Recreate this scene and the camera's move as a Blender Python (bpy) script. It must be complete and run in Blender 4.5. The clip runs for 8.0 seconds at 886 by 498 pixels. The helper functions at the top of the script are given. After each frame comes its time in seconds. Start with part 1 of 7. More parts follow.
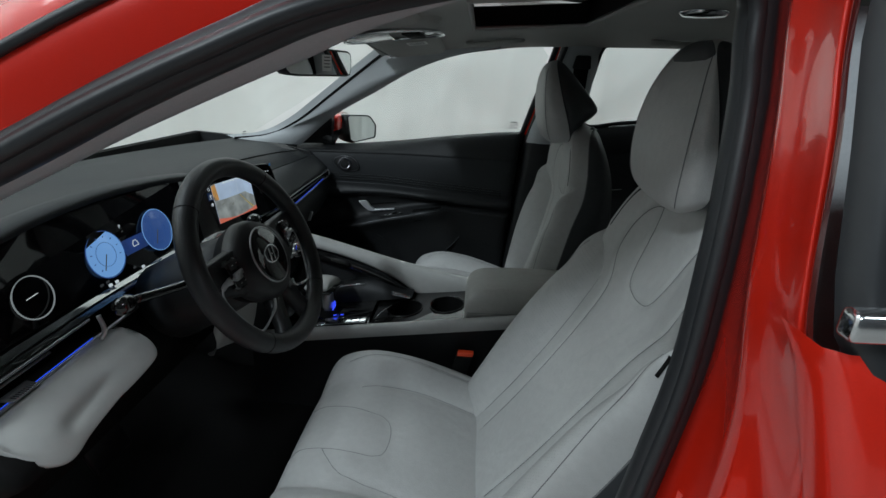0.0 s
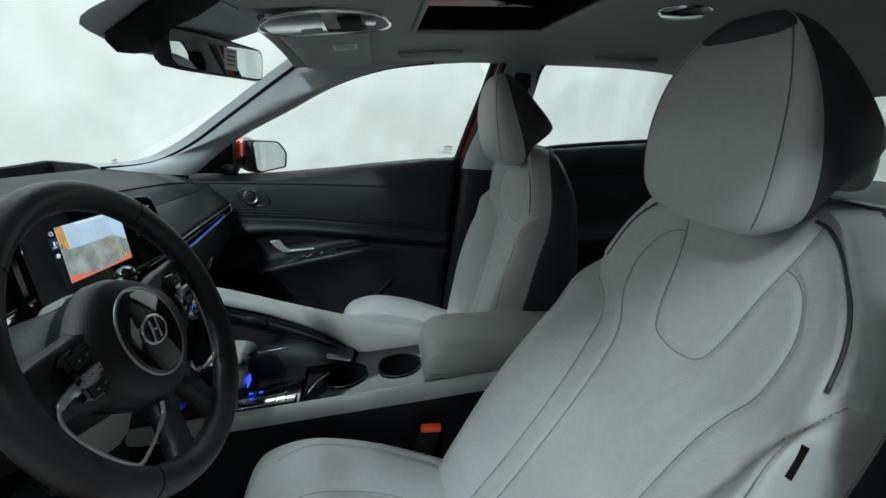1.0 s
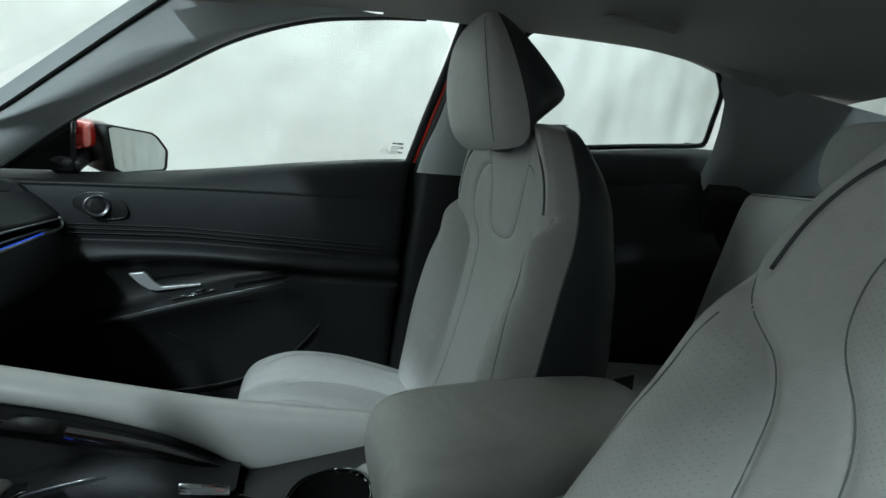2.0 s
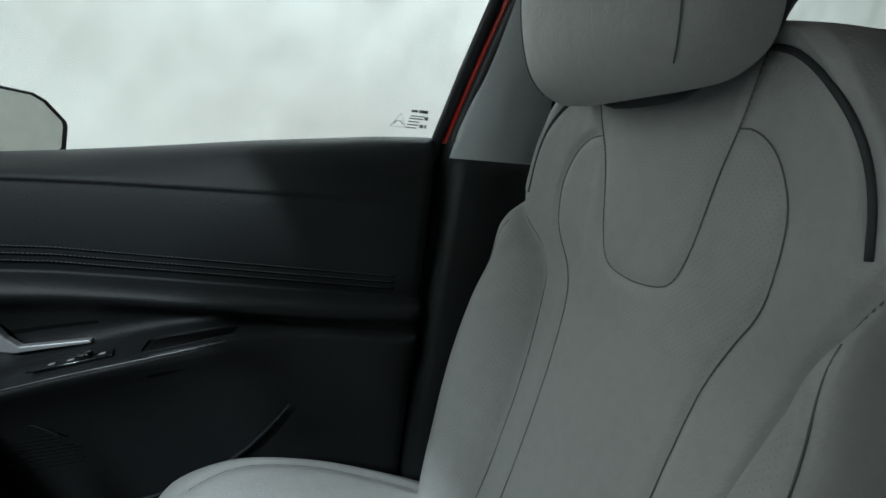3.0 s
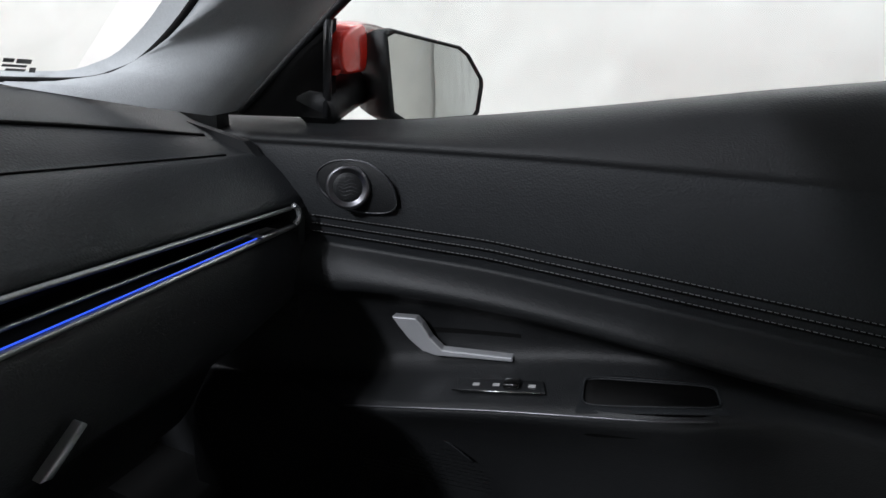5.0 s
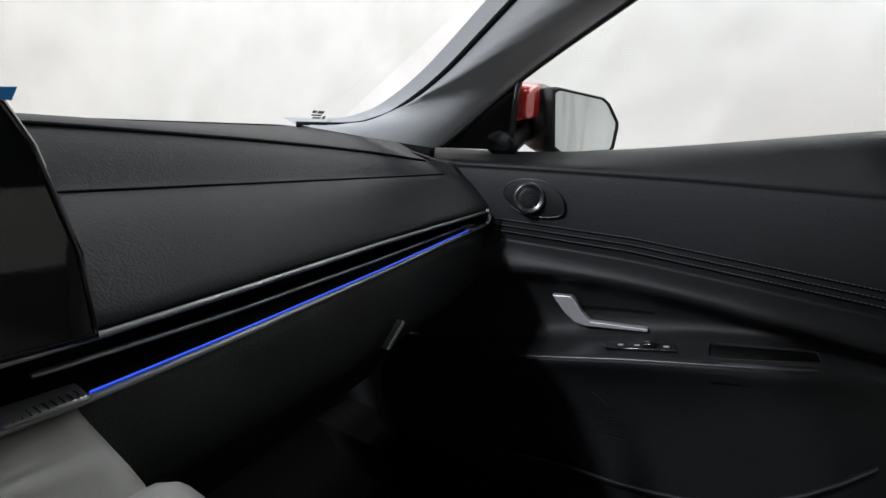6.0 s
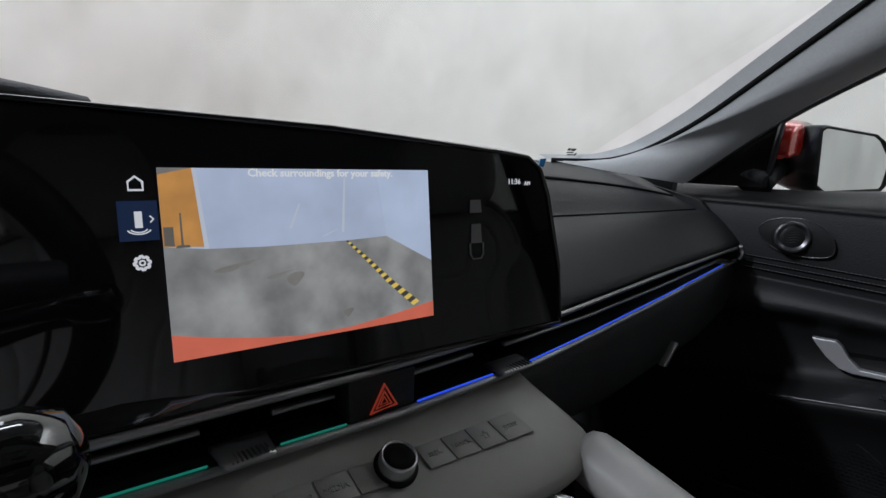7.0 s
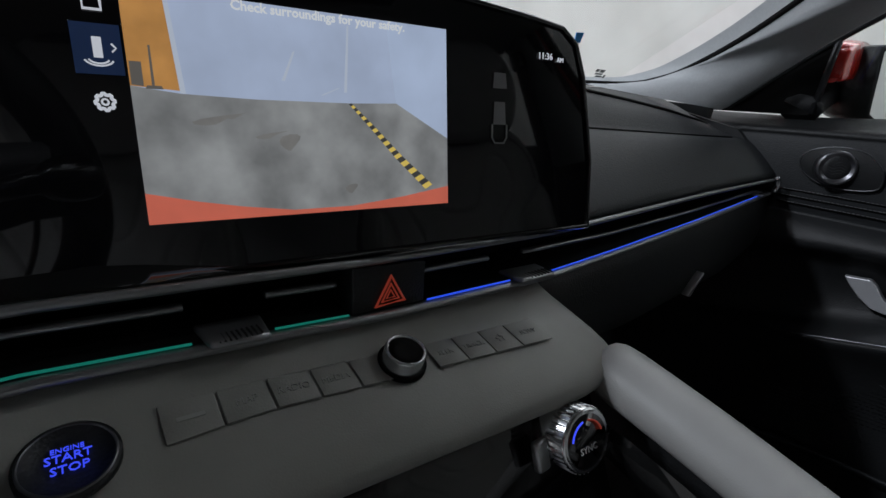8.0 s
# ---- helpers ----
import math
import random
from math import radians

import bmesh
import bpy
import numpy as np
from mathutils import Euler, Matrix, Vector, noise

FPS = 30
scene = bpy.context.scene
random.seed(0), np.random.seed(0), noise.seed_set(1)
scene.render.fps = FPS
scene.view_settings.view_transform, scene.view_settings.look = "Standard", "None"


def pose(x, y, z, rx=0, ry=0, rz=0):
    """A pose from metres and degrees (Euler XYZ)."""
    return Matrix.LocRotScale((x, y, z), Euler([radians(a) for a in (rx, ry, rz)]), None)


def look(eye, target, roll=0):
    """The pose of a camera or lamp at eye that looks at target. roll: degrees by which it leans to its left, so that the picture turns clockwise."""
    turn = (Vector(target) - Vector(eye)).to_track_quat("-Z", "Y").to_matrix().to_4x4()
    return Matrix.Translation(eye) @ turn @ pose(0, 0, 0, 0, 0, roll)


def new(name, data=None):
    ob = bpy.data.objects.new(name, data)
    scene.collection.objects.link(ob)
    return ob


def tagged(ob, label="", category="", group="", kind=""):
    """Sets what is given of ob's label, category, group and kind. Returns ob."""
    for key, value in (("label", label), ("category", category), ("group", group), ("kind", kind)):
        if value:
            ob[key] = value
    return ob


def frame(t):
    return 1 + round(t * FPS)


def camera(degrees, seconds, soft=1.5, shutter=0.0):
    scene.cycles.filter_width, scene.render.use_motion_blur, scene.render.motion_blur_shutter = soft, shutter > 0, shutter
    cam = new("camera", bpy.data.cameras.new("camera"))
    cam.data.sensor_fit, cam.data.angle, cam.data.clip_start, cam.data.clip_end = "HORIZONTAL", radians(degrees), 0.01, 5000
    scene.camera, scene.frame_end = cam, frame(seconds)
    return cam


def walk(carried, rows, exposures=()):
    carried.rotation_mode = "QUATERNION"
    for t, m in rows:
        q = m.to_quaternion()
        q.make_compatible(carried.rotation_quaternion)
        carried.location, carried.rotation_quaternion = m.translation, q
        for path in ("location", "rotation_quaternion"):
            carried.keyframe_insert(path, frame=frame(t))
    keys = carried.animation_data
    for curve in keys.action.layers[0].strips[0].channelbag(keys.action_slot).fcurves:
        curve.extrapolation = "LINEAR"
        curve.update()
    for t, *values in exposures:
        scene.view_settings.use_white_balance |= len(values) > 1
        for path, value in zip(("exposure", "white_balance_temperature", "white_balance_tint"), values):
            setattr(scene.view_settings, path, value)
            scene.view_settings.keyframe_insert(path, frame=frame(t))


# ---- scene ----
cam = camera(86.5, 8.0)
PATH = [
    (0, (-0.124, -1.056, 1.184), (-0.237, 0.81, 0.473), 2.6),
    (0.5, (-0.151, -0.968, 1.155), (-0.076, 0.917, 0.493), 2.9),
    (0.8, (-0.211, -0.883, 1.117), (-0.018, 1.016, 0.520), 2.8),
    (1, (-0.220, -0.836, 1.119), (0.053, 1.067, 0.566), 3.0),
    (1.5, (-0.211, -0.648, 1.046), (0.242, 1.254, 0.623), 3.8),
    (1.7, (-0.208, -0.557, 1.010), (0.300, 1.339, 0.627), 3.9),
    (2.8, (-0.148, -0.060, 0.944), (0.434, 1.826, 0.600), 4.7),
    (3, (-0.134, 0.026, 0.942), (0.371, 1.925, 0.570), 4.7),
    (3.5, (-0.170, 0.266, 0.930), (0.121, 2.190, 0.465), 4.8),
    (4, (-0.256, 0.343, 0.919), (-0.253, 2.264, 0.363), 4.7),
    (4.5, (-0.305, 0.334, 0.927), (-0.638, 2.203, 0.297), 3.6),
    (4.7, (-0.336, 0.318, 0.933), (-0.827, 2.143, 0.283), 2.9),
    (5.8, (-0.378, 0.093, 0.922), (-1.205, 1.842, 0.415), 2.9),
    (6, (-0.384, 0.033, 0.930), (-1.336, 1.717, 0.430), 2.6),
    (6.5, (-0.424, -0.090, 0.938), (-1.691, 1.386, 0.479), 2.5),
    (7, (-0.454, -0.146, 0.946), (-1.902, 1.162, 0.507), 2.7),
    (7.5, (-0.461, -0.150, 0.944), (-1.898, 1.132, 0.411), 3.4),
    (8, (-0.470, -0.131, 0.904), (-1.897, 1.106, 0.248), 4.1),
]
EXPOSURES = [(0, -0.45, 6200, -2), (0.5, 0.05, 6200, -3), (1.0, 0.15, 6050, -11), (1.5, 0.15, 6050, -11), (3.0, -0.03, 6180, -6), (3.5, 0.05, 6250, 0), (4.0, 0.12, 6350, 4), (4.5, 0.30, 6450, 8), (6.0, 0.21, 6600, 9), (6.5, -0.05, 6500, 9), (7.0, -0.35, 6450, 9), (7.5, -0.45, 6450, 9), (8.0, -0.5, 6350, 8)]
walk(cam, [(t, look(eye, target, roll)) for t, eye, target, roll in PATH], EXPOSURES)

from mathutils.bvhtree import BVHTree

# ---- light ----
world = bpy.data.worlds.new("hall_ambience")
scene.world = world
world.use_nodes = True
world.node_tree.nodes["Background"].inputs[0].default_value = (0.75, 0.85, 1.0, 1)
world.node_tree.nodes["Background"].inputs[1].default_value = 0.007


def unseen_lamp(x, y, z, sx, sy, watts, rx=0.0, ry=0.0, colour=(0.97, 1.0, 1.10)):
    data = bpy.data.lights.new("unseen_lamp", "AREA")
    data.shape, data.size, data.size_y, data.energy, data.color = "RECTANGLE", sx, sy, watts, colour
    ob = new("unseen_lamp", data)
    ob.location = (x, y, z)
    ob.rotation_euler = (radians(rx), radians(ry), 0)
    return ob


# all unseen: a tube off the front corner of the open door side, placed by the cast shadows; the rest is added fill: one
# over the bonnet, two washing the cloths, two behind
unseen_lamp(-2.4, -4.1, 4.2, 0.25, 0.9, 150, rx=42, ry=-18)
# from here on no source is known: fill added to brighten cloths, paint and cabin
unseen_lamp(-2.25, -0.3, 4.2, 0.18, 2.4, 30)
unseen_lamp(-3.1, -0.9, 3.8, 0.9, 2.0, 40)
unseen_lamp(-2.9, 0.9, 4.3, 0.3, 3.0, 21, ry=52)
unseen_lamp(0.3, 2.3, 4.3, 4.5, 0.3, 192, rx=62)
unseen_lamp(1.3, -3.2, 4.2, 1.4, 0.3, 68, rx=22)
unseen_lamp(3.4, 0.2, 4.2, 0.3, 2.4, 40)


# ---- materials ----
def material(name, colour, rough=0.5, metal=0.0, vary=0.15, scale=60.0, bump=0.0, bump_scale=300.0, coat=0.0, blot=4.0, spec=0.5, emit=None, power=0.0, soft=0.0):
    m = bpy.data.materials.new(name)
    m.use_nodes = True
    nt = m.node_tree
    b = nt.nodes["Principled BSDF"]
    b.inputs["Roughness"].default_value, b.inputs["Metallic"].default_value = rough, metal
    b.inputs["Specular IOR Level"].default_value = spec
    b.inputs["Coat Weight"].default_value, b.inputs["Coat Roughness"].default_value = coat, 0.04
    b.inputs["Base Color"].default_value = (*colour, 1)
    tc = nt.nodes.new("ShaderNodeTexCoord")
    if vary:
        fine, wide = nt.nodes.new("ShaderNodeTexNoise"), nt.nodes.new("ShaderNodeTexNoise")
        fine.inputs["Scale"].default_value, wide.inputs["Scale"].default_value = scale, blot
        fine.inputs["Detail"].default_value = 5
        nt.links.new(tc.outputs["Object"], fine.inputs["Vector"])
        nt.links.new(tc.outputs["Object"], wide.inputs["Vector"])
        add = nt.nodes.new("ShaderNodeMath")
        add.operation = "ADD"
        nt.links.new(fine.outputs["Fac"], add.inputs[0])
        nt.links.new(wide.outputs["Fac"], add.inputs[1])
        ramp = nt.nodes.new("ShaderNodeMapRange")
        ramp.inputs[1].default_value, ramp.inputs[2].default_value = 0.6, 1.4
        ramp.inputs[3].default_value, ramp.inputs[4].default_value = 1 - vary, 1 + vary
        nt.links.new(add.outputs[0], ramp.inputs[0])
        mul = nt.nodes.new("ShaderNodeVectorMath")
        mul.operation = "SCALE"
        mul.inputs[0].default_value = colour
        nt.links.new(ramp.outputs[0], mul.inputs["Scale"])
        nt.links.new(mul.outputs[0], b.inputs["Base Color"])
        rr = nt.nodes.new("ShaderNodeMapRange")
        rr.inputs[3].default_value, rr.inputs[4].default_value = max(0.02, rough * 0.85), min(1.0, rough * 1.15)
        nt.links.new(wide.outputs["Fac"], rr.inputs[0])
        nt.links.new(rr.outputs[0], b.inputs["Roughness"])
    if bump:
        grain = nt.nodes.new("ShaderNodeTexVoronoi")
        grain.inputs["Scale"].default_value = bump_scale
        nt.links.new(tc.outputs["Object"], grain.inputs["Vector"])
        bp = nt.nodes.new("ShaderNodeBump")
        bp.inputs["Strength"].default_value, bp.inputs["Distance"].default_value = bump, 0.001
        nt.links.new(grain.outputs["Distance"], bp.inputs["Height"])
        nt.links.new(bp.outputs[0], b.inputs["Normal"])
        if soft:
            slack, swell = nt.nodes.new("ShaderNodeTexNoise"), nt.nodes.new("ShaderNodeBump")
            slack.inputs["Scale"].default_value, slack.inputs["Detail"].default_value, slack.inputs["Distortion"].default_value = 11.0, 2.5, 0.6
            swell.inputs["Strength"].default_value, swell.inputs["Distance"].default_value = soft, 0.012
            nt.links.new(tc.outputs["Object"], slack.inputs["Vector"])
            nt.links.new(slack.outputs["Fac"], swell.inputs["Height"])
            nt.links.new(swell.outputs[0], bp.inputs["Normal"])
    if emit:
        b.inputs["Emission Color"].default_value, b.inputs["Emission Strength"].default_value = (*emit, 1), power
    return m


def perforated(name, colour):
    """Leather with rows of small punched holes."""
    m = material(name, colour, 0.5, vary=0.08, bump=0.15, bump_scale=500, soft=0.35)
    nt = m.node_tree
    b = nt.nodes["Principled BSDF"]
    tc = nt.nodes.new("ShaderNodeTexCoord")
    wave = [nt.nodes.new("ShaderNodeMath") for _ in range(2)]
    sep = nt.nodes.new("ShaderNodeSeparateXYZ")
    nt.links.new(tc.outputs["Object"], sep.inputs[0])
    outs = []
    for axis, node in zip((1, 2), wave):
        k = nt.nodes.new("ShaderNodeMath")
        k.operation = "MULTIPLY"
        k.inputs[1].default_value = 2 * math.pi / 0.0058
        nt.links.new(sep.outputs[axis], k.inputs[0])
        node.operation = "COSINE"
        nt.links.new(k.outputs[0], node.inputs[0])
        outs.append(node)
    prod = nt.nodes.new("ShaderNodeMath")
    prod.operation = "MULTIPLY"
    nt.links.new(outs[0].outputs[0], prod.inputs[0])
    nt.links.new(outs[1].outputs[0], prod.inputs[1])
    hole = nt.nodes.new("ShaderNodeMath")
    hole.operation = "GREATER_THAN"
    hole.inputs[1].default_value = 0.86
    nt.links.new(prod.outputs[0], hole.inputs[0])
    mix = nt.nodes.new("ShaderNodeMix")
    mix.data_type = "RGBA"
    src = b.inputs["Base Color"].links[0].from_socket
    nt.links.new(hole.outputs[0], mix.inputs[0])
    nt.links.new(src, mix.inputs[6])
    mix.inputs[7].default_value = (0.34, 0.34, 0.34, 1)
    nt.links.new(mix.outputs[2], b.inputs["Base Color"])
    return m


def pane_material(name, tint, gloss):
    m = bpy.data.materials.new(name)
    m.use_nodes = True
    nt = m.node_tree
    out = nt.nodes["Material Output"]
    nt.nodes.remove(nt.nodes["Principled BSDF"])
    clear, shine, mix = nt.nodes.new("ShaderNodeBsdfTransparent"), nt.nodes.new("ShaderNodeBsdfGlossy"), nt.nodes.new("ShaderNodeMixShader")
    clear.inputs[0].default_value = (*tint, 1)
    shine.inputs["Roughness"].default_value = 0.02
    mix.inputs[0].default_value = gloss
    nt.links.new(clear.outputs[0], mix.inputs[1])
    nt.links.new(shine.outputs[0], mix.inputs[2])
    nt.links.new(mix.outputs[0], out.inputs[0])
    return m


def glow(name, colour, power):
    return material(name, (0.02, 0.02, 0.02), 0.4, vary=0, emit=colour, power=power)


LEATHER = material("grey_leather", (0.46, 0.46, 0.45), 0.5, vary=0.07, scale=90, bump=0.25, bump_scale=420, blot=5, soft=0.35)
PERF = perforated("perforated_leather", (0.46, 0.46, 0.45))
PALE_TRIM = material("pale_grey_trim", (0.39, 0.39, 0.375), 0.48, vary=0.06, bump=0.07, bump_scale=1100)
ARM_LEATHER = material("brownish_grey_leather", (0.30, 0.295, 0.275), 0.5, vary=0.07, scale=90, bump=0.3, bump_scale=420, blot=5, soft=0.35)
PILLAR = material("pillar_fabric", (0.46, 0.48, 0.49), 0.8, vary=0.08, scale=350, bump=0.3, bump_scale=900)
HEADLINER = material("headliner_fabric", (0.41, 0.41, 0.39), 0.95, vary=0.1, scale=500, bump=0.4, bump_scale=900)
DARK = material("charcoal_plastic", (0.015, 0.016, 0.017), 0.50, spec=0.36, vary=0.18, scale=150, bump=0.25, bump_scale=650)
DARK_SOFT = material("charcoal_soft_trim", (0.017, 0.019, 0.021), 0.58, spec=0.35, vary=0.15, scale=200, bump=0.3, bump_scale=520)
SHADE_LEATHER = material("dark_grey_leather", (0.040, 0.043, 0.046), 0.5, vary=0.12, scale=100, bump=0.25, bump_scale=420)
WHEEL_LEATHER = material("black_wheel_leather", (0.013, 0.014, 0.015), 0.44, vary=0.15, scale=120, bump=0.2, bump_scale=600)
BLACK = material("matt_black", (0.006, 0.006, 0.006), 0.75, spec=0.12, vary=0.2)
PIANO = material("piano_black", (0.006, 0.006, 0.006), 0.06, vary=0.0, coat=0.6)
SCREEN_GLASS = material("black_screen_glass", (0.006, 0.006, 0.007), 0.035, vary=0.0)
STRIP_GREY = material("grey_satin_strip", (0.30, 0.305, 0.31), 0.36, metal=0.75, vary=0.05)
# pale trim again, its colour darkened for the shade under the display
SHADED_TRIM = material("pale_trim_in_shade", (0.275, 0.275, 0.255), 0.5, vary=0.06, bump=0.08, bump_scale=1100)
CHROME = material("satin_chrome", (0.72, 0.73, 0.74), 0.18, metal=1.0, vary=0.05)
SILVER = material("silver_paint", (0.50, 0.51, 0.52), 0.28, metal=0.75, vary=0.05)
RED = material("red_car_paint", (0.60, 0.016, 0.006), 0.26, metal=0.15, vary=0.05, scale=800, coat=1.0)
SATIN = material("satin_silver_handle", (0.62, 0.63, 0.65), 0.36, metal=0.45, vary=0.05)
RUBBER = material("black_rubber_seal", (0.019, 0.020, 0.022), 0.42, vary=0.15, scale=80)
CARPET = material("black_carpet", (0.006, 0.006, 0.006), 1.0, spec=0.1, vary=0.5, scale=700, bump=0.8, bump_scale=900)
CURTAIN = material("white_curtain_cloth", (0.83, 0.82, 0.78), 0.9, vary=0.05, scale=9, blot=1.2)
CONCRETE = material("concrete_floor", (0.33, 0.32, 0.30), 0.6, vary=0.25, scale=14, blot=0.8)
# dark only to hold back light; for the unseen near wall and ceiling
LIGHT_CUT = material("light_cutting_dark", (0.07, 0.075, 0.08), 0.7, vary=0.2, scale=3)
HALL_PAINT = material("hall_wall_paint", (0.62, 0.60, 0.55), 0.8, vary=0.08, scale=5)
MIRROR = material("mirror_glass", (0.86, 0.88, 0.88), 0.01, metal=1.0, vary=0)
WHITE = material("white_label", (0.8, 0.8, 0.78), 0.6, vary=0.05)
SEAM = material("seam_thread", (0.17, 0.17, 0.17), 0.8, vary=0.1)
GREY_THREAD = material("grey_thread", (0.16, 0.165, 0.17), 0.7, vary=0.1)
PRINT = material("grey_print", (0.12, 0.12, 0.12), 0.6, vary=0)
GREY_PRINT = material("pale_grey_print", (0.45, 0.45, 0.45), 0.6, vary=0)
WINDSCREEN = pane_material("windscreen_glass", (0.93, 0.95, 0.93), 0.03)
SIDE_GLASS = pane_material("side_glass", (0.94, 0.96, 0.95), 0.03)
TINT_GLASS = pane_material("tinted_glass", (0.02, 0.02, 0.02), 0.08)
ORANGE = material("orange_buckle_button", (0.75, 0.07, 0.02), 0.45, vary=0.05)
BLUE_TAPE = material("blue_tape", (0.02, 0.30, 0.75), 0.6, vary=0.1)
BLUE_GLOW = glow("blue_glow", (0.05, 0.08, 1.0), 1.3)
STRIP_BLUE = glow("strip_blue_glow", (0.03, 0.10, 1.0), 1.0)
GUNMETAL = material("gunmetal_knob", (0.16, 0.16, 0.17), 0.32, metal=0.9, vary=0.05)
FAINT_PRINT = material("faint_grey_print", (0.33, 0.33, 0.32), 0.6, vary=0)
GREEN_GLOW = glow("teal_glow", (0.02, 0.45, 0.34), 0.35)
RED_GLOW = glow("red_glow", (0.55, 0.07, 0.04), 0.35)
GAUGE_GLOW = glow("pale_blue_glow", (0.22, 0.42, 0.85), 0.9)
GAUGE_DEEP = glow("deep_blue_glow", (0.05, 0.12, 0.42), 0.6)
WHITE_GLOW = glow("white_glow", (0.85, 0.87, 0.9), 0.85)
ICON_GLOW = glow("icon_glow", (0.8, 0.82, 0.9), 0.8)


# ---- mesh helpers ----
def vec(*a):
    return Vector(a)


def base(name, at, label, category, group="", kind=""):
    ob = new(name)
    ob.location = at
    ob.empty_display_size = 0.05
    return tagged(ob, label, category, group, kind)


def part(name, bm, mats, parent, label="", smooth=True, sub=0, bevel=0.0):
    """One mesh object under a thing or a part; the bmesh is in world places."""
    bmesh.ops.recalc_face_normals(bm, faces=bm.faces)
    me = bpy.data.meshes.new(name)
    bm.to_mesh(me)
    bm.free()
    for m in mats if isinstance(mats, (list, tuple)) else (mats,):
        me.materials.append(m)
    if smooth:
        me.shade_smooth()
    ob = new(name, me)
    if parent:
        ob.parent = parent
        ob.matrix_parent_inverse = Matrix.Translation(-parent.location) if parent.type == "EMPTY" else Matrix.Identity(4)
    if bevel:
        b = ob.modifiers.new("edge", "BEVEL")
        b.width, b.segments, b.limit_method, b.angle_limit = bevel, 2, "ANGLE", radians(35)
        b.harden_normals = False
    if sub:
        s = ob.modifiers.new("round", "SUBSURF")
        s.levels = s.render_levels = sub
    if label:
        tagged(ob, label)
    return ob


def lone(name, bm, mats, label, category, group="", kind="", **kw):
    return tagged(part(name, bm, mats, None, **kw), label, category, group, kind)


def sheet(rows, close_u=False, close_v=False, cap=False, pick=None):
    """A skin over rows of points."""
    bm = bmesh.new()
    vs = [[bm.verts.new(p) for p in row] for row in rows]
    n, k = len(rows), len(rows[0])
    for i in range(n if close_u else n - 1):
        for j in range(k if close_v else k - 1):
            a, b, c, d = vs[i][j], vs[i][(j + 1) % k], vs[(i + 1) % n][(j + 1) % k], vs[(i + 1) % n][j]
            try:
                f = bm.faces.new((a, b, c, d))
                if pick:
                    f.material_index = pick(i, j)
            except ValueError:
                pass
    if cap:
        bm.faces.new(vs[0])
        bm.faces.new(vs[-1])
    return bm


def flow(points, n=6, closed=False):
    """A smooth line through points."""
    P = [Vector(p) for p in points]
    out = []
    m = len(P)
    for i in range(m if closed else m - 1):
        a, b = P[i], P[(i + 1) % m]
        p = P[(i - 1) % m] if closed or i else a * 2 - b
        q = P[(i + 2) % m] if closed or i + 2 < m else b * 2 - a
        for k in range(n):
            t = k / n
            out.append(0.5 * (2 * a + (b - p) * t + (2 * p - 5 * a + 4 * b - q) * t * t + (3 * a - p - 3 * b + q) * t ** 3))
    if not closed:
        out.append(P[-1])
    return out


def tube(points, r, n=8, closed=False, flat=1.0, up=None):
    """A round or flattened bar along a line; r may be one radius a point."""
    P = [Vector(p) for p in points]
    m = len(P)
    rows = []
    last = Vector(up) if up else None
    for i, p in enumerate(P):
        d = (P[(i + 1) % m] - P[i - 1]) if closed or 0 < i < m - 1 else (P[1] - P[0] if i == 0 else P[-1] - P[-2])
        d.normalize()
        side = d.cross(last) if last and d.cross(last).length > 1e-3 else d.cross(vec(0.13, 0.2, 1))
        side.normalize()
        other = side.cross(d).normalized()
        if not up:
            last = other
        rad = r[i] if isinstance(r, (list, tuple)) else r
        rows.append([p + side * math.cos(t) * rad + other * math.sin(t) * rad * flat for t in (2 * math.pi * k / n for k in range(n))])
    return sheet(rows, close_u=closed, close_v=True, cap=not closed)


def slab(outline, push):
    """A flat outline made solid along push."""
    bm = bmesh.new()
    a = [bm.verts.new(p) for p in outline]
    b = [bm.verts.new(Vector(p) + Vector(push)) for p in outline]
    bm.faces.new(a)
    bm.faces.new(b[::-1])
    for i in range(len(a)):
        j = (i + 1) % len(a)
        bm.faces.new((a[i], a[j], b[j], b[i]))
    return bm


def block(x0, x1, y0, y1, z0, z1):
    return slab([(x0, y0, z0), (x1, y0, z0), (x1, y1, z0), (x0, y1, z0)], (0, 0, z1 - z0))


def disc_ring(at, axis, r0, r1, depth, n=40):
    """A ring (r0 > 0) or a disc round an axis, depth long."""
    axis = Vector(axis).normalized()
    u = axis.cross(vec(0, 0, 1) if abs(axis.z) < 0.9 else vec(0, 1, 0)).normalized()
    v = axis.cross(u)
    prof = [(r0, 0), (r1, 0), (r1, depth), (r0, depth)] if r0 else [(0.0001, 0), (r1, 0), (r1, depth), (0.0001, depth)]
    rows = [[Vector(at) + axis * h + (u * math.cos(t) + v * math.sin(t)) * r for r, h in prof] for t in (2 * math.pi * k / n for k in range(n))]
    return sheet(rows, close_u=True, close_v=True)


def turned(at, axis, prof, n=32, cap=True):
    """A turned body: (radius, height) pairs along axis."""
    axis = Vector(axis).normalized()
    u = axis.cross(vec(0, 0, 1) if abs(axis.z) < 0.9 else vec(0, 1, 0)).normalized()
    v = axis.cross(u)
    rows = [[Vector(at) + axis * h + (u * math.cos(t) + v * math.sin(t)) * r for t in (2 * math.pi * k / n for k in range(n))] for r, h in prof]
    return sheet(rows, close_v=True, cap=cap)


def smooth_outline(points, n=5):
    return flow(points, n, closed=True)


